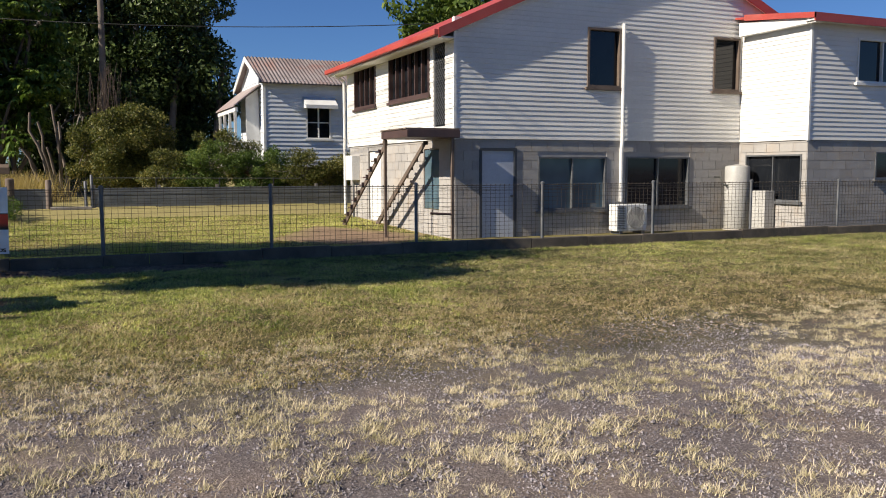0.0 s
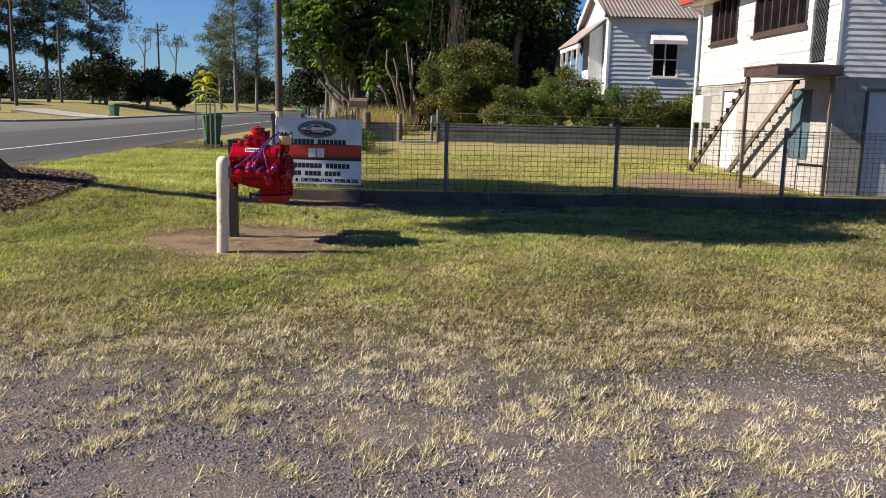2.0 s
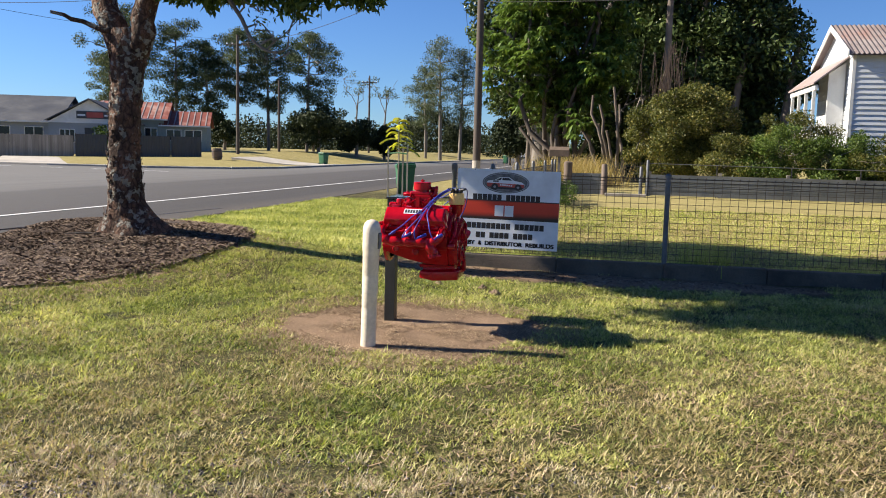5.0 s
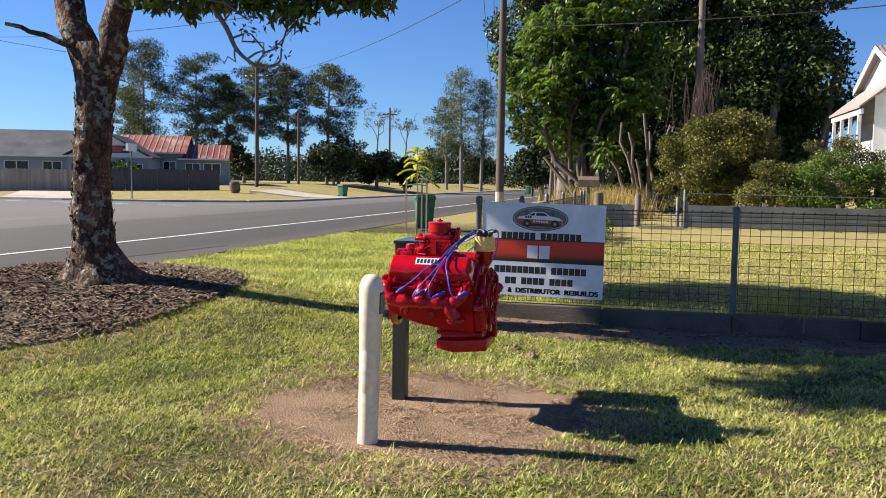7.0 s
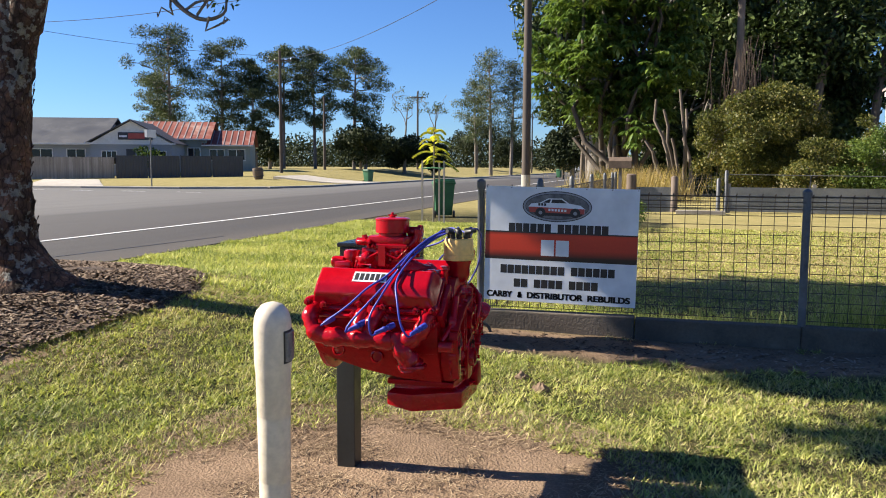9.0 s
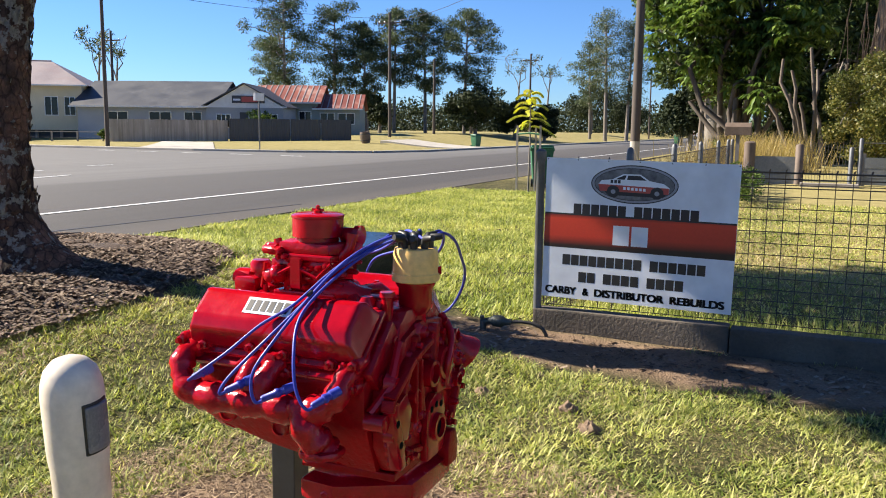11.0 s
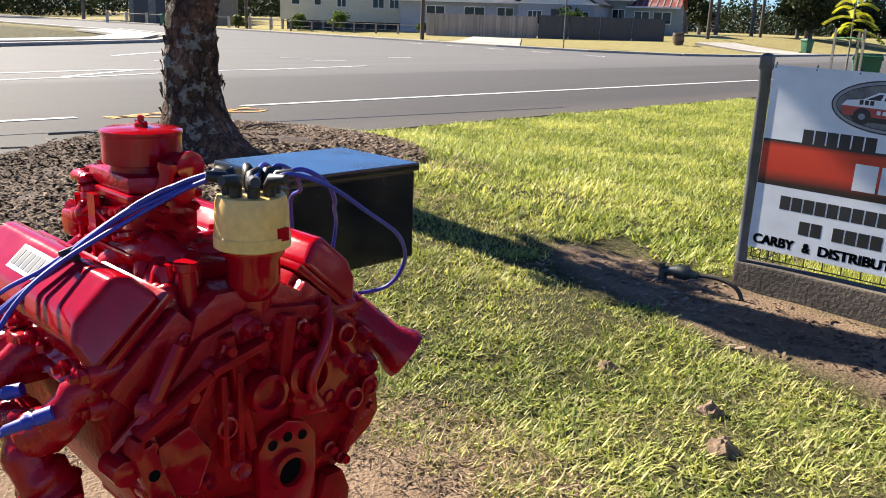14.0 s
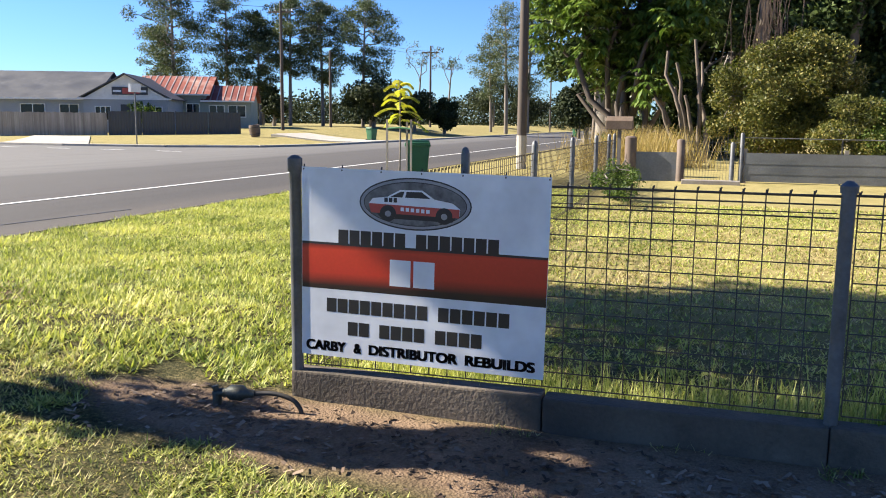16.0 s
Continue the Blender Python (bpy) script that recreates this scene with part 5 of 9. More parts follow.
        g = Geo().tube([(0.14, 0.26, 0.90), (0.20, 0.32, 0.86), (0.262, 0.375, 0.797), (0.284, 0.394, 0.775), (0.293, 0.402, 0.766)], [0.045, 0.040, 0.038, 0.054, 0.054], 16)
        part("outlet", g, M["red_cast"], mani, "open flanged exhaust outlet", smooth=50)
        part("outlet_bore", Geo().tube([(0.2932, 0.4022, 0.7658), (0.2955, 0.404, 0.7635)], 0.034, 14), M["hole"], mani)
# inlet manifold
g = Geo().prism([(-0.07, 0.90), (0.15, 0.90), (0.12, 0.985), (0.08, 1.005), (0.0, 1.005), (-0.04, 0.985)], "x", -0.21, 0.19)
inlet = part("inlet_manifold", g, M["red"], eng, "cast inlet manifold in the valley", bevel=0.012, smooth=40)
for x in (-0.17, -0.06, 0.06, 0.16):
    for s in (-1, 1):
        part("runner", Geo().tube([(x * 0.5, CY, 0.99), (x * 0.8, CY + s * 0.07, 1.0), (x, CY + s * 0.115, 0.955)], [0.026, 0.028, 0.026], 10), M["red"], inlet, smooth=60)
part("thermostat_housing", Geo().lathe([(0.040, 0.955), (0.038, 0.982), (0.026, 0.990), (0.022, 1.008), (0.016, 1.020), (0.004, 1.022)], 14, (0.185, -0.06, 0)), M["red"], inlet, smooth=40)
part("sender", Geo().tube([(0.215, -0.02, 0.96), (0.215, -0.02, 1.015)], [0.012, 0.009], 8), M["red"], inlet)
part("vacuum_port", Geo().tube([(-0.19, -0.01, 0.98), (-0.215, -0.03, 1.03), (-0.25, -0.03, 1.035)], [0.016, 0.014, 0.018], 8), M["red"], inlet, smooth=50)
part("choke_box", Geo().box(-0.235, -0.165, -0.06, 0.01, 0.99, 1.04), M["red"], inlet, bevel=0.008, smooth=40)
part("oil_filler", Geo().lathe([(0.020, 0.985), (0.020, 1.05), (0.030, 1.052), (0.031, 1.075), (0.024, 1.085), (0.002, 1.086)], 16, (-0.178, -0.01, 0)), M["red"], inlet, smooth=40)
part("vacuum_valve", Geo().lathe([(0.022, -0.04), (0.026, -0.03), (0.026, 0.012), (0.014, 0.02), (0.012, 0.05)], 14, (-0.225, 0.0, 1.03), "x"), M["red"], inlet, smooth=40)
for x, y in ((0.10, -0.045), (0.14, 0.02), (0.06, -0.06), (-0.05, -0.065), (-0.13, -0.06), (0.12, 0.12), (0.02, 0.13)):
    part("manifold_stud", Geo().lathe([(0.013, 0.965), (0.013, 1.005), (0.008, 1.008), (0.007, 1.028)], 6, (x, y, 0)), M["red"], inlet, smooth=40)
part("heat_crossover", Geo().tube(smooth_path([(0.0, -0.07, 0.955), (0.03, -0.05, 0.995), (0.09, -0.03, 1.015), (0.16, 0.0, 1.0)], 4), [0.034 + 0.006 * math.sin(i) for i in range(13)], 12), M["red_cast"], inlet, smooth=60)
rng = np.random.default_rng(77)
for k in range(14):
    x, y, r = rng.uniform(0.08, 0.25), rng.uniform(-0.10, 0.03), rng.uniform(0.012, 0.026)
    part("casting_lump", Geo().lathe([(r * 1.2, 0.93), (r, 0.965), (r * 0.7, 0.985 + r * 0.6), (0.002, 0.99 + r * 0.6)], 9, (x, y, rng.uniform(-0.012, 0.008))), M["red_cast"], inlet, smooth=60)
# carburettor
carb = part("carburettor", Geo().box(-0.075, 0.075, CY - 0.10, CY + 0.03, 1.015, 1.10), M["red"], eng, "small red carburettor", bevel=0.010, smooth=40)
part("base_plate", Geo().box(-0.095, 0.095, CY - 0.115, CY + 0.045, 1.003, 1.018), M["red"], carb, bevel=0.005)
part("float_bowl", Geo().box(-0.12, -0.06, CY - 0.09, CY + 0.01, 1.03, 1.10), M["red"], carb, bevel=0.012, smooth=40)
part("bowl_lid", Geo().box(-0.085, 0.085, CY - 0.108, CY + 0.035, 1.100, 1.118), M["red"], carb, bevel=0.005)
g = Geo()
rng = np.random.default_rng(11)
for k in range(16):
    x, z = rng.uniform(-0.1, 0.08), rng.uniform(1.03, 1.13)
    part("screw", Geo().lathe([(0.007, 0.0), (0.009, -0.018), (0.005, -0.026)], 7, (x, CY - 0.10, z), "y"), M["red"], carb, smooth=40)
for k in range(6):
    part("screw", Geo().lathe([(0.008, 0.0), (0.008, 0.03), (0.005, 0.035)], 7, (0.075, CY - 0.09 + k * 0.02, 1.04 + (k % 3) * 0.025), "x"), M["red"], carb, smooth=40)
g = Geo().tube([(-0.10, CY - 0.12, 1.05), (-0.02, CY - 0.125, 1.09), (0.05, CY - 0.125, 1.06), (0.09, CY - 0.12, 1.10)], 0.005, 6)
g.tube([(-0.12, CY - 0.11, 1.09), (-0.14, CY - 0.10, 1.02), (-0.16, CY - 0.06, 1.01)], 0.006, 6)
g.box(-0.03, 0.0, CY - 0.13, CY - 0.12, 1.03, 1.11)
part("linkage", g, M["red"], carb)
rng = np.random.default_rng(12)
for k in range(12):
    x, z, r = rng.uniform(-0.13, -0.05), rng.uniform(1.03, 1.13), rng.uniform(0.010, 0.020)
    part("casting_lug", Geo().lathe([(r, 0.02), (r, -0.016), (r * 0.7, -0.02), (0.001, -0.021)], 9, (x, CY - 0.085 + rng.uniform(-0.03, 0.02), z), "xy"[k % 2]), M["red_cast"], carb, smooth=40)
part("fuel_inlet", Geo().tube(smooth_path([(0.07, CY - 0.06, 1.10), (0.105, CY - 0.05, 1.135), (0.112, CY - 0.045, 1.175)], 4), [0.014] * 7 + [0.018, 0.018], 10), M["red"], carb, smooth=50)
part("vent_tube", Geo().tube([(-0.105, CY - 0.06, 1.11), (-0.115, CY - 0.06, 1.15)], [0.014, 0.011], 8), M["red"], carb, smooth=50)
part("upper_body", Geo().prism([(-0.085, CY - 0.10), (0.07, CY - 0.10), (0.095, CY - 0.05), (0.08, CY + 0.03), (-0.07, CY + 0.03), (-0.10, CY - 0.03)], "z", 1.117, 1.148), M["red_cast"], carb, bevel=0.008, smooth=40)
part("pipe_stub", Geo().lathe([(0.020, 0.06), (0.020, 0.10), (0.027, 0.102), (0.027, 0.118), (0.018, 0.12)], 14, (0, CY - 0.005, 1.165), "x"), M["red"], carb, smooth=40)
part("accelerator_pump", Geo().lathe([(0.026, 0.0), (0.026, -0.022), (0.018, -0.032), (0.008, -0.04)], 14, (-0.085, CY - 0.09, 1.06), "y"), M["red"], carb, smooth=40)
part("choke_housing", Geo().lathe([(0.024, 0.0), (0.026, 0.03), (0.02, 0.036)], 16, (0.085, CY - 0.02, 1.125), "x"), M["red"], carb, smooth=40)
CZ = CY - 0.035
part("air_horn", Geo().lathe([(0.058, 1.145), (0.058, 1.158), (0.070, 1.162), (0.070, 1.212), (0.072, 1.214), (0.072, 1.219), (0.062, 1.223), (0.01, 1.225)], 36, (0.0, CZ, 0)), M["red"], carb, "drum-shaped air intake can", smooth=40)
part("wing_nut", Geo().lathe([(0.012, 1.225), (0.012, 1.231), (0.006, 1.234), (0.006, 1.243), (0.002, 1.245)], 12, (0.0, CZ, 0)).box(-0.018, 0.018, CZ - 0.003, CZ + 0.003, 1.229, 1.236), M["red"], carb, smooth=40)
# timing cover and front face
front = part("timing_cover", Geo().prism([(-0.12, 0.58), (0.20, 0.58), (0.30, 0.64), (0.325, 0.67), (0.31, 0.80), (0.26, 0.87), (0.17, 0.93), (0.04, 0.95), (-0.06, 0.92), (-0.165, 0.80), (-0.165, 0.66)], "x", 0.253, 0.300), M["red_dull"], eng, "cast timing cover with bosses", bevel=0.012, smooth=40)
for y, z, r, dx in ((0.134, 0.812, 0.046, 0.032), (0.045, 0.803, 0.036, 0.036), (-0.03, 0.76, 0.020, 0.02), (0.215, 0.87, 0.020, 0.03), (-0.165, 0.70, 0.020, 0.022), (0.235, 0.735, 0.022, 0.03)):
    part("boss", Geo().lathe([(r * 1.1, 0.296), (r, 0.300 + dx), (r * 0.74, 0.302 + dx), (r * 0.70, 0.300 + dx * 0.6), (0.002, 0.300 + dx * 0.6)], 20, (0, y, z), "x"), M["red"], front, smooth=50)
plate = part("crank_plate", Geo().prism([(0.028, 0.557), (0.026, 0.69), (0.045, 0.722), (0.087, 0.736), (0.128, 0.722), (0.150, 0.69), (0.150, 0.557)], "x", 0.300, 0.322), M["red"], front, "flat plate round the bare crankshaft bore", bevel=0.006, smooth=40)
part("crank_hub", Geo().lathe([(0.040, 0.320), (0.038, 0.336), (0.028, 0.337), (0.026, 0.324), (0.002, 0.3235)], 24, (0, 0.087, 0.640), "x"), M["red"], plate, smooth=40)
part("hub_bore", Geo().lathe([(0.0255, 0.3242), (0.0255, 0.326), (0.01, 0.3262)], 18, (0, 0.087, 0.640), "x"), M["hole"], plate)
for y, z in ((0.055, 0.698), (0.087, 0.704), (0.119, 0.698)):
    part("bolt_hole", Geo().lathe([(0.0095, 0.3215), (0.0095, 0.3235), (0.001, 0.3238)], 12, (0, y, z), "x"), M["hole"], plate)
for y, z in ((-0.10, 0.61), (-0.02, 0.895), (0.13, 0.90), (0.285, 0.70), (0.22, 0.61), (0.05, 0.905), (-0.035, 0.60), (0.19, 0.64), (-0.125, 0.655), (-0.165, 0.775), (-0.09, 0.835), (0.255, 0.80)):
    part("cover_bolt", Geo().lathe([(0.013, 0.298), (0.014, 0.312), (0.009, 0.314), (0.009, 0.326)], 8, (0, y, z), "x"), M["red"], front, smooth=40)
# flange of the left front: a slanting web that ends in a slotted foot
web = [(0.045, 0.895), (-0.06, 0.868), (-0.185, 0.795), (-0.193, 0.765)]
for (ya, za), (yb, zb) in zip(web[:-1], web[1:]):
    d = Vector((0, yb - ya, zb - za)).normalized()
    s_ = Vector((0, -d.z, d.y)) * 0.011
    a, b, o_ = Vector((0.298, ya, za)), Vector((0.298, yb, zb)), Vector((0.034, 0, 0))
    part("front_flange", Geo().hexa([a - s_, a + s_, b + s_, b - s_, a - s_ * 0.7 + o_, a + s_ * 0.7 + o_, b + s_ * 0.7 + o_, b - s_ * 0.7 + o_]), M["red_dull"], front, bevel=0.005, smooth=40)
part("flange_foot", Geo().prism([(-0.200, 0.775), (-0.165, 0.785), (-0.125, 0.66), (-0.115, 0.60), (-0.155, 0.60), (-0.17, 0.66)], "x", 0.299, 0.330), M["red"], front, bevel=0.008, smooth=40)
for y, z in ((-0.168, 0.73), (-0.15, 0.67)):
    part("foot_hole", Geo().lathe([(0.010, 0.3292), (0.010, 0.331), (0.001, 0.3312)], 12, (0, y, z), "x"), M["hole"], front)
for y in (-0.035, -0.005):
    part("tall_rib", Geo().box(0.299, 0.322, y - 0.006, y + 0.006, 0.69, 0.855), M["red_dull"], front, bevel=0.004, smooth=40)
# raised ribs, webs and pads that make the cast front uneven
for k, (ya, za, yb, zb, w, dx) in enumerate([(-0.15, 0.68, -0.02, 0.90, 0.012, 0.016), (0.02, 0.70, -0.02, 0.92, 0.014, 0.02), (0.27, 0.70, 0.15, 0.90, 0.012, 0.018), (0.22, 0.62, 0.28, 0.74, 0.014, 0.022), (-0.12, 0.62, -0.15, 0.76, 0.016, 0.02), (0.08, 0.80, 0.10, 0.93, 0.02, 0.024), (-0.08, 0.62, 0.02, 0.60, 0.012, 0.016)]):
    d = Vector((0, yb - ya, zb - za)).normalized()
    s_ = Vector((0, -d.z, d.y)) * w
    a, b = Vector((0.298, ya, za)), Vector((0.298, yb, zb))
    o_ = Vector((dx, 0, 0))
    part("cast_rib", Geo().hexa([a - s_, a + s_, b + s_, b - s_, a - s_ * 0.6 + o_, a + s_ * 0.6 + o_, b + s_ * 0.6 + o_, b - s_ * 0.6 + o_]), M["red_dull"], front, bevel=0.005, smooth=40)
rng = np.random.default_rng(63)
for k in range(46):
    y, z = rng.uniform(-0.15, 0.29), rng.uniform(0.61, 0.92)
    if abs(y - 0.087) < 0.075 and z < 0.74 or z > 0.95 - 0.6 * max(0.0, abs(y - 0.06) - 0.1):
        continue
    r, h = rng.uniform(0.008, 0.026), rng.uniform(0.008, 0.03)
    part("casting_lump", Geo().lathe([(r * 1.25, 0.292), (r, 0.298 + h * 0.6), (r * 0.7, 0.298 + h), (r * 0.4, 0.297 + h * (0.5 if k % 3 else 1.0)), (0.001, 0.297 + h * (0.5 if k % 3 else 1.05))], 9, (0, y, z), "x"), M["red_cast"], front, smooth=50)
part("heater_pipe", Geo().tube(smooth_path([(0.285, 0.20, 0.93), (0.33, 0.17, 0.88), (0.335, 0.13, 0.80), (0.318, 0.16, 0.745)], 5), 0.011, 8), M["red"], front, smooth=60)
part("filler_neck", Geo().tube([(0.235, -0.045, 0.95), (0.24, -0.05, 1.02), (0.24, -0.05, 1.022), (0.24, -0.05, 1.035)], [0.018, 0.015, 0.021, 0.020], 12), M["red"], front, smooth=50)
part("front_cap", Geo().prism([(-0.08, 0.90), (0.17, 0.90), (0.15, 0.955), (0.10, 0.985), (-0.02, 0.985), (-0.06, 0.955)], "x", 0.19, 0.285), M["red_cast"], front, "front end of the inlet casting", bevel=0.014, smooth=50)
part("pump_pad", Geo().prism([(0.10, 0.73), (0.20, 0.72), (0.235, 0.78), (0.20, 0.84), (0.12, 0.83)], "x", 0.299, 0.318), M["red"], front, bevel=0.008, smooth=40)
part("fuel_pump_pad", Geo().prism([(-0.16, 0.68), (-0.09, 0.66), (-0.06, 0.73), (-0.10, 0.79), (-0.155, 0.77)], "x", 0.299, 0.322), M["red"], front, bevel=0.008, smooth=40)
part("filter_boss", Geo().lathe([(0.05, 0.262), (0.05, 0.295), (0.035, 0.30), (0.033, 0.285), (0.002, 0.284)], 20, (0, 0.255, 0.69), "x"), M["red"], front, smooth=40)
for s in (-1, 1):
    p = [bank(s, -0.02, 0.13, 0.246), bank(s, 0.145, 0.13, 0.246), bank(s, 0.145, 0.21, 0.246), bank(s, -0.02, 0.21, 0.246)]
    q = [(x + 0.030, y, z) for x, y, z in p]
    part("head_end_plate", Geo().hexa([*p, *q]), M["red_cast"], eng, bevel=0.008, smooth=40)
    for d, h in ((0.01, 0.165), (0.12, 0.155)):
        c = bank(s, d, h, 0.0)
        part("head_plug", Geo().lathe([(0.013, 0.272), (0.013, 0.280), (0.009, 0.282), (0.008, 0.277), (0.001, 0.276)], 12, (0, c[1], c[2]), "x"), M["red"], eng, smooth=40)
    part("accessory_bracket", Geo().tube([(0.27, CY + s * 0.24, 0.76), (0.305, CY + s * 0.20, 0.82), (0.30, CY + s * 0.14, 0.92)], [0.012, 0.014, 0.012], 8).lathe([(0.022, 0.262), (0.022, 0.315), (0.012, 0.318)], 12, (0, CY + s * 0.245, 0.74), "x"), M["red"], eng, smooth=40)
# sump
part("sump_rail", Geo().box(0.02, 0.298, -0.125, 0.205, 0.555, 0.577), M["red_dull"], eng, bevel=0.005)
g = Geo()
rim_ = [(0.02, -0.130), (0.13, -0.142), (0.310, -0.045), (0.322, 0.19), (0.20, 0.208), (0.025, 0.195)]
low = [(x, y, z) for (x, y), z in zip(rim_, (0.470, 0.450, 0.450, 0.468, 0.452, 0.470))]
lip = [(x * 1.01, y * 1.02, 0.522) for x, y in rim_]
waist = [(0.15 + (x - 0.15) * 0.84, 0.035 + (y - 0.035) * 0.80, 0.534) for x, y in rim_]
neck = [(0.15 + (x - 0.15) * 0.84, 0.035 + (y - 0.035) * 0.80, 0.556) for x, y in rim_]
g.add(low + lip + waist + neck, [(5, 4, 3, 2, 1, 0), (18, 19, 20, 21, 22, 23)] + [(r * 6 + i, r * 6 + (i + 1) % 6, (r + 1) * 6 + (i + 1) % 6, (r + 1) * 6 + i) for r in range(3) for i in range(6)])
part("sump_ear", Geo().prism([(0.150, 0.500), (0.215, 0.500), (0.222, 0.555), (0.205, 0.600), (0.165, 0.600), (0.150, 0.560)], "x", 0.296, 0.334), M["red_dull"], eng, "rounded mounting ear beside the sump", bevel=0.008, smooth=40)
part("sump", g, M["red_cast"], eng, "deep pressed steel sump", bevel=0.008, smooth=40)
part("drain_plug", Geo().lathe([(0.014, 0.0), (0.014, -0.012), (0.009, -0.014)], 6, (0.10, -0.13, 0.49), "y"), M["red"], eng)
# badge on the near cover: plain plate, dark bars for lettering
g = Geo().hexa([bank(-1, d, h, x) for h in (0.3052, 0.3066) for x, d in ((-0.095, 0.018), (0.045, 0.018), (0.045, 0.068), (-0.095, 0.068))])
badge = part("badge", g, M["sign_white"], eng, "white rectangular sticker with dark bars")
for k in range(6):
    x0 = -0.088 + k * 0.0215
    g = Geo().hexa([bank(-1, d, h, x) for h in (0.3067, 0.3074) for x, d in ((x0, 0.026), (x0 + 0.016, 0.026), (x0 + 0.016, 0.060), (x0, 0.060))])
    part("letter_bar", g, M["sign_black"], badge)
# distributor, cap and leads
DX, DY = 0.270, 0.058
dist_ = part("distributor", Geo().lathe([(0.030, 0.90), (0.030, 0.96), (0.040, 0.97), (0.046, 0.99), (0.046, 1.03), (0.054, 1.042), (0.054, 1.0495)], 24, (DX, DY, 0)), M["red"], eng, "red distributor body", smooth=40)
cap = part("cap", Geo().lathe([(0.0600, 1.050), (0.0645, 1.053), (0.0645, 1.072), (0.0625, 1.074), (0.0615, 1.10), (0.0615, 1.103), (0.060, 1.128), (0.056, 1.139), (0.030, 1.142), (0.002, 1.143)], 32, (DX, DY, 0)), M["amber"], dist_, "yellowed plastic distributor cap", smooth=40)
part("cap_window", Geo().box(DX + 0.046, DX + 0.0625, DY + 0.008, DY + 0.030, 1.068, 1.090), M["red"], dist_)
towers = [(DX + 0.038 * math.cos(k * math.tau / 8 + 0.3), DY + 0.038 * math.sin(k * math.tau / 8 + 0.3)) for k in range(8)]
for tx, ty in towers + [(DX, DY)]:
    d = Vector((tx - DX, ty - DY, 0))
    d = d.normalized() if d.length > 0.01 else Vector((-0.6, 0.8, 0))
    b = Vector((tx, ty, 1.136))
    part("lead_boot", Geo().tube([b, b + Vector((0, 0, 0.022)), b + Vector((0, 0, 0.032)) + d * 0.006, b + Vector((0, 0, 0.036)) + d * 0.034], [0.0105, 0.0105, 0.0115, 0.0085], 10), M["rubber"], dist_, smooth=60)


tips = [(-0.172, -0.332, 0.826), (-0.070, -0.345, 0.806), (0.034, -0.345, 0.800), (0.178, -0.345, 0.802)]
roots = [(-0.150, -0.272, 0.842), (-0.016, -0.272, 0.835), (0.100, -0.272, 0.828), (0.226, -0.272, 0.834)]
mids = [[(0.165, -0.045, 1.140), (0.105, -0.115, 1.082), (0.045, -0.195, 1.008), (-0.018, -0.245, 0.962), (-0.08, -0.300, 0.898)],
        [(0.172, -0.035, 1.135), (0.120, -0.105, 1.090), (0.078, -0.190, 1.018), (0.028, -0.270, 0.944), (-0.048, -0.332, 0.850)],
        [(0.180, -0.025, 1.150), (0.128, -0.095, 1.102), (0.088, -0.185, 1.030), (0.052, -0.290, 0.938), (0.026, -0.342, 0.866)],
        [(0.190, -0.020, 1.142), (0.140, -0.085, 1.095), (0.108, -0.190, 1.034), (0.104, -0.260, 0.985), (0.128, -0.318, 0.925), (0.150, -0.346, 0.850)]]
for k in range(4):
    t0 = towers[(3, 4, 5, 6)[k]]
    st = (t0[0] - 0.03, t0[1] - 0.012, 1.172)
    tip, q = Vector(tips[k]), Vector(roots[k])
    part("ignition_lead", Geo().tube(smooth_path([st, *mids[k], tip, tip * 0.6 + q * 0.4]), 0.0042, 8), M["lead"], eng, "blue ignition lead", smooth=60)
    g = Geo().tube([tip.lerp(q, f) for f in (0.15, 0.2, 0.5, 0.52, 0.6, 0.62, 0.7, 0.72, 1.0)], [0.006, 0.0085, 0.0095, 0.012, 0.012, 0.010, 0.010, 0.0125, 0.0115], 10)
    part("plug_boot", g, M["lead"], eng, "blue spark plug boot", smooth=50)
loops = [[(0.332, 0.095, 1.178), (0.335, 0.17, 1.150), (0.315, 0.27, 1.09), (0.285, 0.38, 1.02), (0.25, 0.43, 0.95), (0.21, 0.42, 0.89), (0.16, 0.36, 0.87)],
         [(0.305, 0.135, 1.178), (0.29, 0.20, 1.145), (0.25, 0.25, 1.10), (0.16, 0.32, 1.06), (0.09, 0.38, 1.0), (0.06, 0.38, 0.90), (0.04, 0.34, 0.87)],
         [(0.25, 0.125, 1.178), (0.22, 0.18, 1.155), (0.13, 0.26, 1.10), (0.0, 0.33, 1.05), (-0.07, 0.38, 0.95), (-0.09, 0.35, 0.88)],
         [(0.22, 0.115, 1.176), (0.17, 0.17, 1.15), (0.05, 0.26, 1.09), (-0.12, 0.33, 1.04), (-0.19, 0.37, 0.95), (-0.20, 0.35, 0.88)]]
for k in range(4):
    t0 = towers[(0, 1, 2, 7)[k]]
    part("ignition_lead", Geo().tube(smooth_path([(t0[0], t0[1], 1.165), *loops[k]]), 0.0042, 8), M["lead"], eng, "blue ignition lead", smooth=60)
    e = Vector(loops[k][-1])
    part("plug_boot", Geo().tube([e, e + Vector((0.0, -0.03, -0.015))], 0.010, 10), M["lead"], eng, "blue spark plug boot")
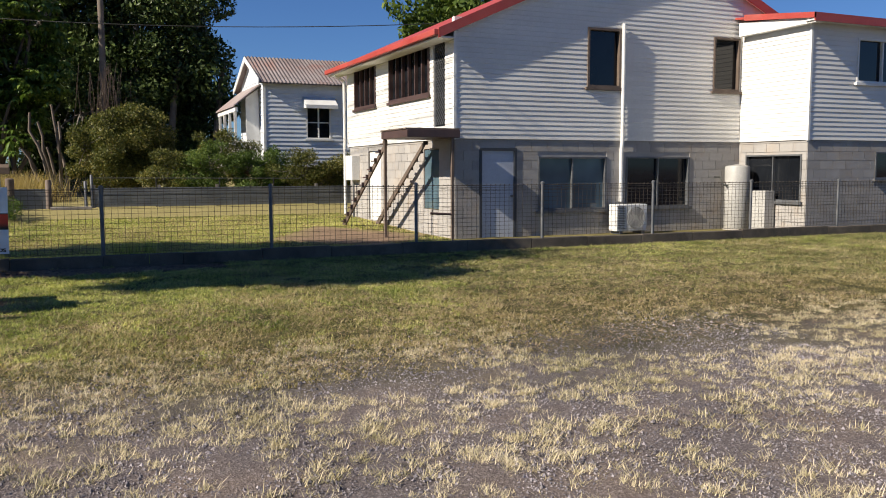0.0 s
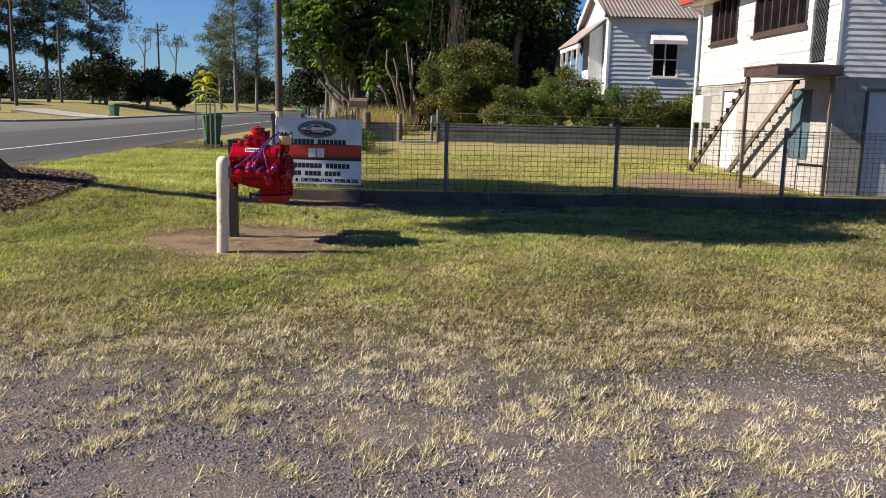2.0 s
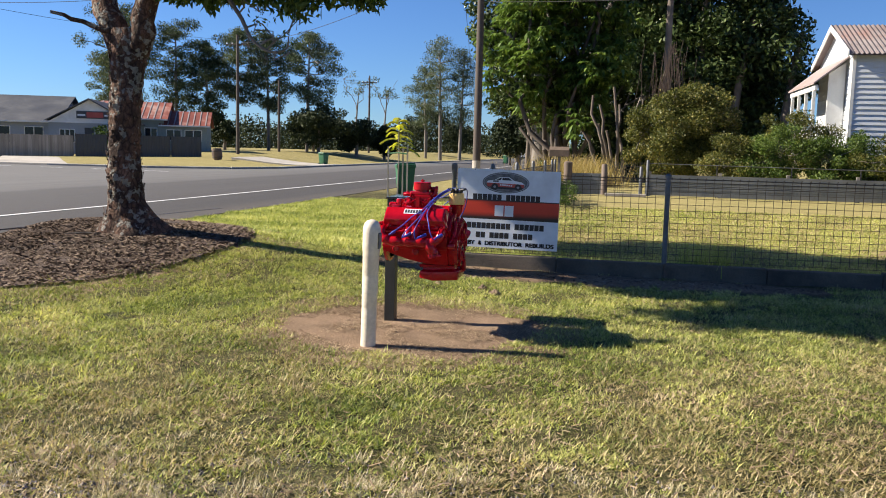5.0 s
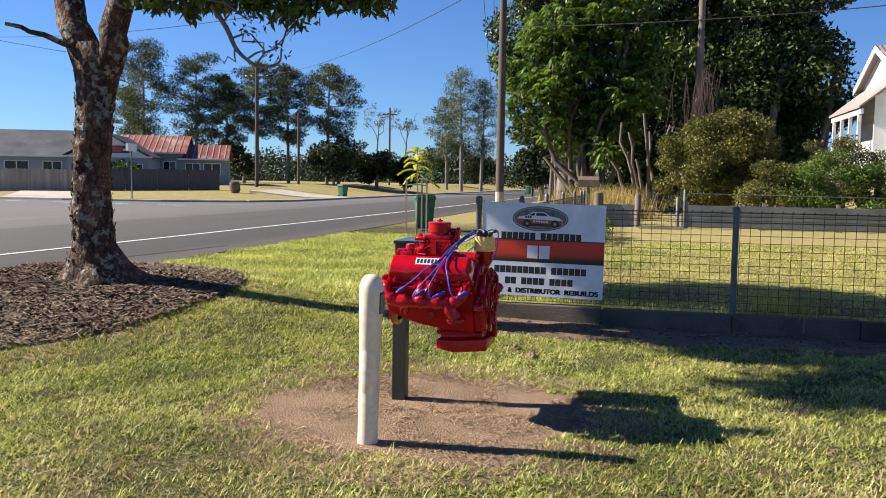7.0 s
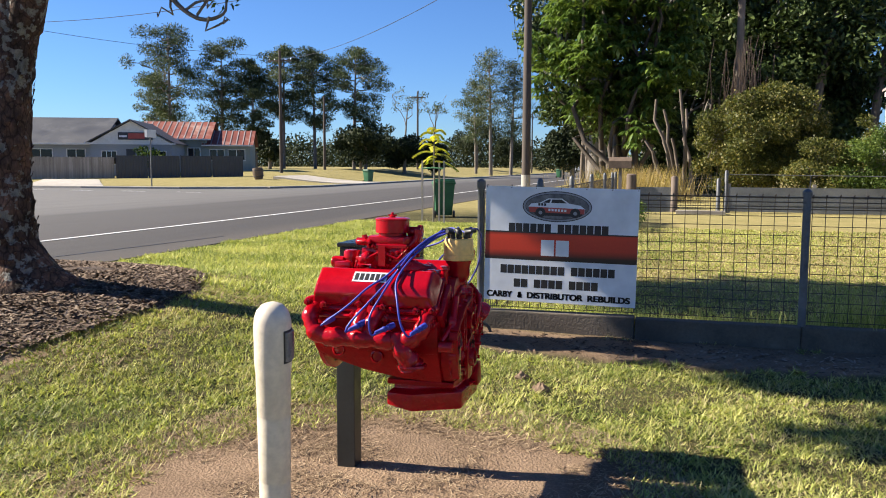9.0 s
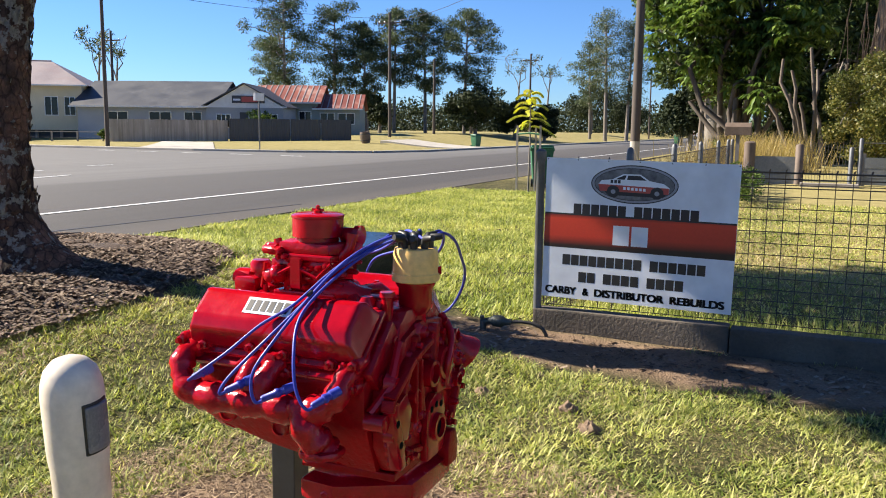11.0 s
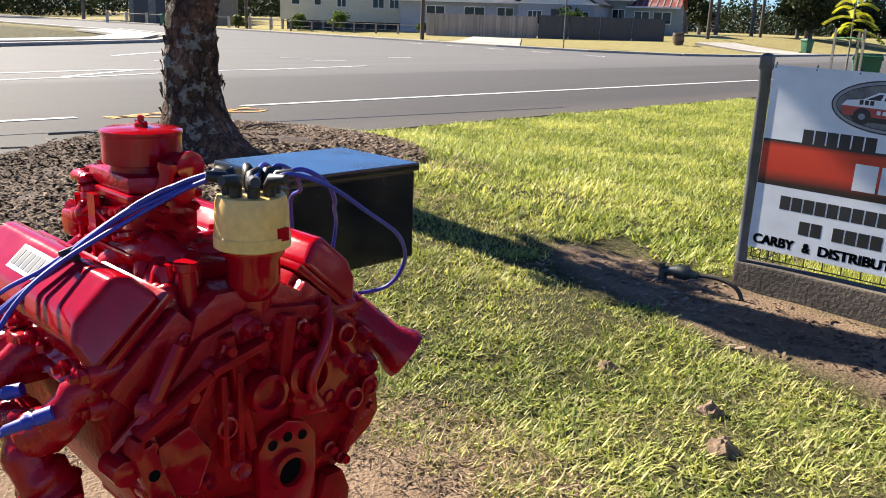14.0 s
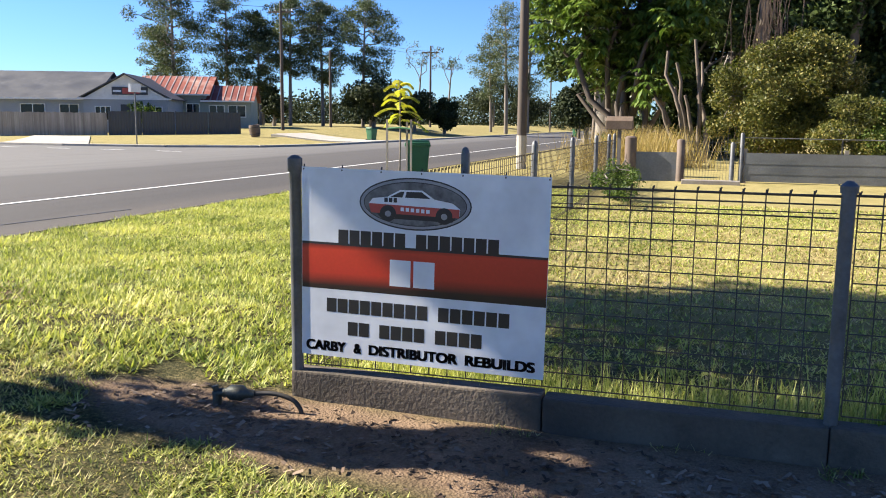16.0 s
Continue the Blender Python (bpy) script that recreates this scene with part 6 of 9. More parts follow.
# post, bracket, box
PX, PY = -0.345, 0.37
part("support_post", Geo().box(PX - 0.045, PX + 0.045, PY - 0.045, PY + 0.045, -0.25, 0.78), M["post_black"], eng, "black square steel post", bevel=0.004)
part("bracket", Geo().box(PX + 0.046, -0.255, CY - 0.06, PY + 0.045, 0.60, 0.78), M["post_black"], eng, bevel=0.004)
part("box_arm", Geo().box(PX - 0.03, PX + 0.03, PY - 0.04, 0.60, 0.781, 0.819), M["post_black"], eng)
box = part("metal_box", Geo().box(-0.40, -0.10, 0.40, 0.79, 0.82, 1.05), M["black"], eng, "black painted steel box", bevel=0.004)
part("lid", Geo().box(-0.41, -0.09, 0.39, 0.80, 1.051, 1.072), M["black"], box, "gloss black lid", bevel=0.006)

# ---- water tap by the fence corner ----
tap = thing("water_meter", (-2.38, 13.27, -0.065), "corroded brass water meter on a bent black pipe", "water meter")
part("riser", Geo().tube([(0, 0, -0.1), (0, 0, 0.17)], 0.014, 8), M["copper"], tap)
part("elbow", Geo().tube([(0, 0, 0.15), (0, 0, 0.225), (0.03, 0.01, 0.235)], [0.022, 0.026, 0.02], 10), M["copper"], tap, smooth=50)
part("handle", Geo().tube([(0, 0, 0.22), (-0.01, 0, 0.262)], [0.012, 0.018], 8), M["copper"], tap)
part("meter_body", Geo().tube([(0.02, 0.005, 0.228), (0.05, 0.01, 0.232), (0.07, 0.012, 0.232), (0.13, 0.02, 0.232), (0.15, 0.022, 0.232), (0.19, 0.03, 0.230)], [0.02, 0.022, 0.038, 0.040, 0.024, 0.018], 12), M["copper"], tap, smooth=50)
part("bent_pipe", Geo().tube(smooth_path([(0.18, 0.03, 0.232), (0.30, 0.05, 0.235), (0.40, 0.06, 0.20), (0.44, 0.065, 0.10), (0.445, 0.065, -0.05)], 5), 0.012, 8), M["pipe_black"], tap, smooth=60)

# ---- trees ----
def limb(g, a, b, r0, r1, rng, n=5, bend=0.12, seg=7):
    a, b = Vector(a), Vector(b)
    L = (b - a).length
    pts = [a]
    for k in range(1, n):
        pts.append(a.lerp(b, k / n) + Vector(rng.normal(size=3)) * L * bend * 0.4)
    pts.append(b)
    g.tube(pts, [r0 + (r1 - r0) * k / n for k in range(n + 1)], seg)
    return pts


def tree(name, at, label, category, trunk_pts, trunk_r, limbs, blobs, leaf, n_leaves, size, bark, seed, aspect=0.45, droop=0.3, twigs=True, group="", shell=0.5, seg=10):
    """A tree: tapered trunk, limbs to the clumps, a crown of separate leaves."""
    rng = np.random.default_rng(seed)
    t = thing(name, at, label, category, group)
    g = Geo()
    g.tube(trunk_pts, trunk_r, seg)
    part("trunk", g, bark, t, smooth=60)
    g = Geo()
    for a, b, r0, r1 in limbs:
        limb(g, a, b, r0, r1, rng)
    if twigs:
        ends = [Vector(p) for p in trunk_pts[len(trunk_pts) // 2:]] + [Vector(b) for _, b, _, _ in limbs]
        for bl in blobs:
            c = Vector(bl[:3])
            s = min(ends, key=lambda e: (e - c).length)
            if (s - c).length > 0.05:
                limb(g, s, c, trunk_r[-1] * 0.45, 0.015, rng, 4, 0.15, 5)
    if g.v:
        tagged(part("branching", g, bark, t, smooth=60), kind="stuff")
    pts = in_blobs(blobs, n_leaves, rng, shell)
    ob = part("crown", cloud_mesh("crown", leaf, leaves(pts, size, aspect, droop, 0.0, rng), 4), None, t)
    tagged(ob, kind="stuff")
    return t


# street tree with lichen-patched bark
TP = Vector((-5.85, 12.45, 0))
st = thing("street_tree", TP, "forked street tree with rough lichen-patched bark in mulch", "tree")
rng = np.random.default_rng(21)
g = Geo()
rings = [(0.03, 0.15, 0.46), (0.02, 0.44, 0.36), (0.01, 0.58, 0.285), (0.0, 0.76, 0.25), (-0.01, 1.0, 0.225), (-0.03, 1.3, 0.21), (-0.04, 1.8, 0.21), (-0.03, 2.2, 0.22), (-0.01, 2.5, 0.26), (0.0, 2.75, 0.28)]
seg = 40
verts, faces = [], []
zs = np.linspace(0.1, 2.8, 80)
for z in zs:
    cx = np.interp(z, [r[1] for r in rings], [r[0] for r in rings])
    r = np.interp(z, [q[1] for q in rings], [q[2] for q in rings])
    up = min(1, max(0, (z - 1.1) / 1.3))    # the stem flattens and leans towards the fence
    for k in range(seg):
        a = k * math.tau / seg
        root = 0.16 * max(0, 0.66 - z) * (1 + math.sin(a * 5 + 0.6)) * 1.3 + max(0, 0.80 - z) * 0.75 * max(0, math.cos(a - 0.1)) ** 3
        p = Vector((math.cos(a) * 3, math.sin(a) * 3, z * 2.4))
        n_ = noise.noise(p * 1.3) * 0.020 + noise.noise(p * 4) * 0.018 + noise.noise(p * 9) * 0.012
        rr = r * 0.86 + root * 0.8 + n_
        verts.append((cx + rr * math.cos(a) * (1.0 if z < 2.2 else 1 + (z - 2.2) * 0.15), rr * math.sin(a) * (1 - 0.2 * up) + 0.13 * up, z))
for i in range(len(zs) - 1):
    for k in range(seg):
        faces.append((i * seg + k, i * seg + (k + 1) % seg, (i + 1) * seg + (k + 1) % seg, (i + 1) * seg + k))
faces.append(tuple((len(zs) - 1) * seg + k for k in range(seg)))
part("trunk", g.add(verts, faces), M["bark"], st, smooth=80)
g = Geo()
for k in range(170):
    a, z = rng.uniform(0, math.tau), rng.uniform(0.55, 2.6)
    r = np.interp(z, [q[1] for q in rings], [q[2] for q in rings]) * 0.86 + 0.006
    up = min(1, max(0, (z - 1.1) / 1.3))
    c = Vector((r * math.cos(a) + np.interp(z, [q[1] for q in rings], [q[0] for q in rings]), r * math.sin(a) * (1 - 0.2 * up) + 0.13 * up, z))
    o, tng = Vector((math.cos(a), math.sin(a), 0)), Vector((-math.sin(a), math.cos(a), 0))
    w, h = rng.uniform(0.015, 0.04), rng.uniform(0.03, 0.09)
    g.add([c - tng * w, c + tng * w, c + tng * w * 0.6 + Vector((0, 0, h)) + o * 0.012, c - tng * w * 0.7 + Vector((0, 0, h * 0.9)) + o * 0.022], [(0, 1, 2, 3)])
tagged(part("bark_flake", g, M["bark"], st), kind="stuff")
g = Geo()
rng2 = np.random.default_rng(4)
limbs = [((-0.08, 0, 2.55), (-0.55, 0.1, 3.6), 0.17, 0.13), ((0.10, 0, 2.55), (0.45, -0.05, 3.7), 0.15, 0.11), ((-0.55, 0.1, 3.6), (-1.6, 0.4, 5.2), 0.15, 0.08), ((0.45, -0.05, 3.7), (1.2, -0.4, 5.4), 0.12, 0.06), ((0.45, -0.05, 3.7), (0.2, 0.8, 5.6), 0.11, 0.05), ((-0.55, 0.1, 3.6), (-0.6, -0.9, 5.4), 0.11, 0.05), ((-0.15, -0.1, 2.75), (-0.75, -0.4, 2.95), 0.035, 0.02)]
for l in limbs:
    g = Geo()
    (ax, ay, az), (bx, by, bz) = l[:2]
    limb(g, (ax, ay + 0.13, az), (bx, by + 0.13, bz), *l[2:], rng2, 6, 0.08, 10)
    part("limb", g, M["bark"], st, smooth=60)
# the drooping twig that hangs before the sky
g = Geo()
tw = smooth_path([(0.45, 0.08, 3.7), (1.1, 0.0, 3.35), (1.45, 0.0, 2.95), (1.6, 0.0, 2.68), (1.82, 0.0, 2.53), (2.02, 0.0, 2.56), (2.05, 0.0, 2.70)], 5)
g.tube(tw, [0.035 - 0.028 * k / (len(tw) - 1) for k in range(len(tw))], 6)
for a, b in (((1.55, 0, 2.8), (1.95, 0.1, 2.75)), ((1.7, 0, 2.6), (1.6, 0.1, 2.9)), ((1.9, 0, 2.54), (2.1, -0.05, 2.5)), ((1.8, 0, 2.56), (2.1, 0.1, 2.78)), ((1.2, 0, 3.2), (1.7, 0.2, 3.1)), ((1.45, 0, 2.95), (1.85, -0.1, 3.02)), ((1.6, 0, 2.7), (1.42, 0.05, 2.6)), ((1.95, 0.1, 2.75), (2.15, 0.1, 2.92))):
    limb(g, a, b, 0.012, 0.004, rng2, 6, 0.45, 5)
part("twig", g, M["bark_grey"], st, smooth=60)
# high clumps are out of view, added where their shade must reach the ground
cb = clumps((1.8, 0.3, 5.8), (2.7, 2.9, 1.3), 64, 0.8, 8) + clumps((-2.0, 2.6, 5.9), (2.0, 1.6, 0.9), 28, 0.75, 18) + clumps((-1.9, -0.2, 6.0), (1.5, 0.7, 0.7), 24, 0.62, 38) + clumps((-0.7, -1.9, 5.7), (0.9, 0.6, 0.5), 18, 0.5, 48) + clumps((0.7, -2.4, 6.0), (1.3, 0.5, 0.5), 22, 0.55, 58) + clumps((-1.8, -1.0, 5.6), (0.6, 0.4, 0.3), 9, 0.4, 68) + clumps((-0.6, 0.0, 6.1), (1.4, 1.2, 0.8), 26, 0.7, 28) + [(1.5, 0.0, 3.35, 0.5, 0.4, 0.22), (2.2, 0.1, 3.3, 0.6, 0.4, 0.22), (2.75, 0.0, 3.25, 0.35, 0.3, 0.15), (-2.0, 0, 3.7, 0.6, 0.5, 0.25), (0.6, 0.2, 3.6, 0.5, 0.4, 0.2)]
# hanging fringe of small leaflets under the crown
fr = in_blobs([(0.75, 0, 3.14, 0.32, 0.3, 0.09), (1.25, 0.1, 3.16, 0.3, 0.3, 0.10), (1.75, 0, 3.14, 0.3, 0.3, 0.14), (2.15, 0, 3.05, 0.32, 0.3, 0.20), (2.55, 0, 3.12, 0.34, 0.3, 0.12), (2.95, 0, 3.10, 0.26, 0.28, 0.15), (1.1, 0, 3.05, 0.1, 0.1, 0.12), (1.2, 0, 3.35, 0.9, 0.4, 0.15), (2.4, 0, 3.35, 0.8, 0.4, 0.15)], 2600, RNG, 0.1)
tagged(part("leaf_fringe", cloud_mesh("leaf_fringe", M["leaf_fresh"], leaves(fr, 0.12, 0.36, 1.3), 4), None, st), kind="stuff")
pts = in_blobs([(2.0, 0, 2.66, 0.16, 0.1, 0.10), (1.75, 0, 2.95, 0.2, 0.12, 0.2)], 90, RNG, 0.2)
tagged(part("twig_leaf", cloud_mesh("twig_leaf", M["leaf_fresh"], leaves(pts, 0.055, 0.4, 0.8), 4), None, st), kind="stuff")
pts = in_blobs(cb, 66000, RNG, 0.1)
tagged(part("crown", cloud_mesh("crown", M["leaf_fresh"], leaves(pts, 0.19, 0.42, 0.5), 4), None, st), kind="stuff")

# mulch bed under it
rng = np.random.default_rng(31)
n = 60
BEDX, BEDY, BEDRX, BEDRY = -6.40, 12.42, 1.84, 2.12
verts, faces = [(BEDX, BEDY, float(height(np.array(BEDX), np.array(BEDY))) + 0.03)], []
for j, f in enumerate((0.2, 0.4, 0.6, 0.75, 0.88, 1.0)):
    for k in range(n):
        a = k * math.tau / n
        wob = 1 + 0.10 * math.sin(a * 3 + 1) + 0.06 * math.sin(a * 7) + 0.03 * math.sin(a * 13 + 2)
        x, y = max(BEDX + BEDRX * f * wob * math.cos(a), -8.44), BEDY + BEDRY * f * wob * math.sin(a)
        verts.append((x, y, float(height(np.array(x), np.array(y))) + (0.026 + 0.012 * rng.normal() if f < 0.95 else -0.01)))
for k in range(n):
    faces.append((0, 1 + k, 1 + (k + 1) % n))
for j in range(5):
    for k in range(n):
        faces.append((1 + j * n + k, 1 + (j + 1) * n + k, 1 + (j + 1) * n + (k + 1) % n, 1 + j * n + (k + 1) % n))
single("mulch_bed", Geo().add(verts, faces), M["mulch"], "mounded dark bark mulch round the street tree", "mulch", kind="stuff", smooth=80)


def scatter(name, mat, label, category, spots, length, width, tilt, rng, lift=0.01):
    n = len(spots)
    a = rng.uniform(0, math.tau, n)
    d = np.stack([np.cos(a), np.sin(a), rng.uniform(-tilt, tilt, n)], 1)
    s = np.stack([-np.sin(a), np.cos(a), rng.uniform(-0.4, 0.4, n)], 1)
    L = length * rng.uniform(0.4, 1.4, (n, 1))
    W_ = width * rng.uniform(0.5, 1.3, (n, 1))
    c = spots + np.array([0, 0, lift])
    v = np.stack([c - d * L / 2 - s * W_ / 2, c + d * L / 2 - s * W_ / 2, c + d * L / 2 + s * W_ / 2, c - d * L / 2 + s * W_ / 2], 1)
    ob = new(name, cloud_mesh(name, mat, v, 4))
    return tagged(ob, label, category, kind="stuff")


rng = np.random.default_rng(41)
a, r = rng.uniform(0, math.tau, 30000), np.sqrt(rng.uniform(0, 1.12, 30000))
xy = np.stack([BEDX + BEDRX * r * np.cos(a), BEDY + BEDRY * r * np.sin(a)], 1)
xy = xy[xy[:, 0] > -8.4]
scatter("bark_chips", M["chips"], "loose bark chips over the mulch bed", "bark chips", np.concatenate([xy, height(xy[:, 0], xy[:, 1])[:, None] + 0.022], 1), 0.065, 0.016, 0.45, rng, 0.012)
a, r = rng.uniform(0, math.tau, 16000), np.sqrt(rng.uniform(0.7, 2.0, 16000))
xy = np.stack([BEDX + BEDRX * r * np.cos(a), BEDY + BEDRY * r * np.sin(a)], 1)
xy = xy[(xy[:, 0] > -8.4) & (np.sin(xy[:, 0] * 5 + 1) + np.sin(xy[:, 1] * 4) + rng.normal(size=len(xy)) > 0)]
scatter("dead_grass_litter", M["straw"], "brown dead grass round the mulch bed", "litter", np.concatenate([xy, height(xy[:, 0], xy[:, 1])[:, None]], 1), 0.05, 0.006, 0.7, rng, 0.016)
a, r = rng.uniform(0, math.tau, 34000), np.sqrt(rng.uniform(0, 1.5, 34000))
xy = np.stack([-1.75 + 1.15 * r * np.cos(a), 10.1 + 1.1 * r * np.sin(a)], 1)
keep = ((r > 0.75) & (np.sin(a * 3 + 1) + np.sin(a * 7) > -0.6)) | (np.sin(r * 5 + a * 2) + np.sin(a * 5 - r * 7) + 0.6 * rng.normal(size=34000) > 0.25)
xy = xy[keep]
scatter("dead_grass_litter", M["straw"], "brown dead grass clippings on bare earth", "litter", np.concatenate([xy, height(xy[:, 0], xy[:, 1])[:, None]], 1), 0.036, 0.0038, 0.5, rng, 0.009)
xy = np.stack([rng.uniform(-3.0, 5.0, 2600), 13.15 + rng.normal(size=2600) * 0.22], 1)
xy = xy[xy[:, 1] < 13.5]
scatter("leaf_litter", M["chips"], "brown fallen leaves and bark on bare earth", "litter", np.concatenate([xy, height(xy[:, 0], xy[:, 1])[:, None]], 1), 0.035, 0.016, 0.35, rng, 0.008)
# loose sticks on the mulch
for k in range(9):
    x, y, a = -6.9 + rng.uniform(-0.7, 1.0), 12.5 + rng.uniform(-1.2, 0.9), rng.uniform(0, 3.1)
    L = rng.uniform(0.3, 0.8)
    single("stick", Geo().tube([(-L / 2, 0, 0), (0, 0.03, 0.015), (L / 2, 0, 0)], [0.009, 0.008, 0.004], 6), M["dead"], "dry fallen stick lying on mulch", "stick", "sticks on the mulch", at=(x, y, float(height(np.array(x), np.array(y))) + 0.04)).rotation_euler = (0, 0, a)

# ---- neighbour's garden, trees behind the yard ----
rng = np.random.default_rng(51)
tree("fig_tree", (2.5, 46, 0.3), "tall dense dark green tree behind the yard", "tree", [(0, 0, -0.3), (0.2, 0, 3), (0, 0.3, 7), (0.2, 0, 11)], [0.6, 0.5, 0.4, 0.2],
     [((0, 0, 4), (-3, -1, 9), 0.3, 0.1), ((0.2, 0, 4), (4, -1, 9), 0.3, 0.1)],
     clumps((-0.4, 0, 9.5), (5.2, 3.5, 5.5), 60, 1.6, 3) + clumps((2.7, -2, 6.5), (2.9, 2, 3.8), 26, 1.2, 5) + clumps((0, -1, 4.0), (6.2, 2, 3.2), 40, 1.3, 6) + clumps((-2, -3, 1.6), (5.0, 1.2, 1.6), 30, 0.9, 7), M["leaf_dark"], 120000, 0.27, M["bark_grey"], 61)
tree("fig_tree", (-4.2, 47, 0.2), "tall leafy dark tree beside the street", "tree", [(0, 0, -0.3), (0.1, 0, 3), (0, 0.3, 7), (0.2, 0, 11)], [0.45, 0.4, 0.3, 0.15],
     [((0, 0, 4), (-2, -1, 8), 0.2, 0.1)], clumps((0.5, 0, 10.5), (3.4, 3, 4.5), 36, 1.4, 13) + clumps((-2.0, 0, 5.8), (1.5, 1.5, 2.6), 14, 0.9, 14), M["leaf_dark"], 46000, 0.25, M["bark_grey"], 62)
# umbrella tree: whorls of long glossy leaflets on bare stems
um = thing("umbrella_tree", (-2.6, 40.5, 0.3), "umbrella tree with glossy green leaf whorls on bare stems", "tree")
g, lv = Geo(), []
rng = np.random.default_rng(71)
for k in range(16):
    a = rng.uniform(0, math.tau)
    e = Vector((rng.uniform(-3.0, 2.8), rng.uniform(-1.5, 1.5), rng.uniform(4, 8.5)))
    limb(g, (rng.uniform(-0.5, 0.5), rng.uniform(-0.4, 0.4), -0.2), e, 0.13, 0.05, rng, 6, 0.18, 7)
tagged(part("stem", g, M["pole_wood"], um, smooth=60), kind="stuff")
cl = clumps((-0.4, -0.3, 6.0), (3.4, 1.8, 3.9), 52, 1.0, 72)
cen = in_blobs(cl, 2100, rng, 0.4)
for c in cen:
    m_ = 9
    a = rng.uniform(0, math.tau) + np.arange(m_) * math.tau / m_
    tiltv = rng.normal(size=3) * 0.35
    d = np.stack([np.cos(a), np.sin(a), np.full(m_, -0.45)], 1) + tiltv
    d /= np.linalg.norm(d, axis=1)[:, None]
    s = np.cross(d, np.array([0, 0, 1.0]))
    s /= np.linalg.norm(s, axis=1)[:, None] + 1e-9
    L = rng.uniform(0.28, 0.46)
    p0 = c + d * 0.06
    lv.append(np.stack([p0, c + d * L * 0.55 + s * L * 0.17, c + d * L + np.array([0, 0, -0.08]), c + d * L * 0.55 - s * L * 0.17], 1))
tagged(part("crown", cloud_mesh("crown", M["leaf_glossy"], np.concatenate(lv), 4), None, um), kind="stuff")
# dead stems and hanging vine
ds = thing("dead_stump", (0.1, 37.5, 0.3), "cluster of bare dead stems hung with dry vine", "dead tree")
rng = np.random.default_rng(81)
for k in range(7):
    x = rng.uniform(-1.4, 1.2)
    limb_g = Geo()
    limb(limb_g, (x * 0.5, rng.uniform(-0.4, 0.4), -0.2), (x * 1.25, rng.uniform(-0.6, 0.4), rng.uniform(2.0, 3.9)), 0.085, 0.045, rng, 6, 0.05, 7)
    part("stem", limb_g, M["dead"], ds, smooth=60)
g = Geo()
for k in range(70):
    x, y = 1.45 + rng.normal() * 0.35, rng.normal() * 0.3
    zt = rng.uniform(3.6, 5.6)
    g.tube([(x, y, zt), (x + rng.normal() * 0.1, y, zt - 0.8), (x + rng.normal() * 0.2, y + 0.1, max(zt - rng.uniform(1.5, 4.0), 0))], 0.014, 4)
tagged(part("vine", g, M["vine"], ds), kind="stuff")
single("bare_pole", Geo().tube([(0, 0, -0.2), (0.02, 0, 7), (0.03, 0, 13)], [0.15, 0.13, 0.11], 10), M["dead"], "tall bare grey palm trunk behind the bush", "trunk", at=(1.55, 39.2, 0.3), smooth=60)
for x, y, h, lean in ((4.4, 43, 7.2, 0.9), (6.6, 43, 6.6, 0.7), (3.1, 43.5, 8.2, 0.2)):
    single("dead_tree", Geo().tube([(0, 0, -0.2), (lean * 0.5, 0, h * 0.6), (lean, 0, h)], [0.2, 0.16, 0.12], 9), M["dead"], "bare grey trunk standing among dark trees", "dead tree", "bare dead trees", at=(x, y, 0.3), smooth=60)
tree("bush", (1.75, 34.6, 0.35), "large rounded olive and bronze leafed bush", "bush", [(0, 0, -0.2), (0, 0, 1), (0.1, 0, 2.2)], [0.12, 0.1, 0.05],
     [((0, 0, 0.3), (-1, 0, 2), 0.07, 0.03), ((0, 0, 0.3), (1, 0, 2), 0.07, 0.03)], clumps((0.1, 0, 1.85), (2.1, 1.5, 1.85), 84, 0.55, 91), M["leaf_olive"], 62000, 0.095, M["bark_grey"], 92, 0.5, 0.1, True, "", 0.35)
for x, y, rx, h, mat, s_ in ((4.7, 31.6, 1.1, 1.9, "leaf_fresh", 1), (6.4, 31.4, 1.2, 1.75, "leaf_fresh", 2), (8.1, 30.9, 1.2, 1.6, "leaf_olive", 3), (9.6, 30.9, 0.9, 1.5, "leaf_olive", 4), (5.5, 33.0, 1.3, 2.6, "leaf_olive", 5), (3.3, 31.9, 0.9, 1.5, "leaf_olive", 6), (7.3, 32.3, 1.0, 2.0, "leaf_fresh", 7)):
    tree("shrub", (x, y, 0.3), "leafy garden shrub along the back fence", "shrub", [(0, 0, -0.2), (0, 0, h * 0.3), (0.05, 0, h * 0.6)], [0.05, 0.04, 0.02], [], clumps((0, 0, h * 0.62), (rx * 1.0, 0.8, h * 0.62), 30, 0.36, 100 + s_), M[mat], 12000, 0.075, M["bark_grey"], 110 + s_, 0.5, 0.1, True, "shrubs along the fence", 0.3)
# little bush at the side fence
tree("shrub", (-1.55, 24.6, 0.15), "small green weed shrub at the wire fence", "shrub", [(0, 0, -0.2), (0, 0, 0.3), (0.05, 0, 0.6)], [0.02, 0.02, 0.01], [], clumps((0, 0, 0.36), (0.38, 1.9, 0.36), 30, 0.2, 120), M["leaf_fresh"], 6500, 0.045, M["bark_grey"], 121, 0.5, 0.1, True, "", 0.3)


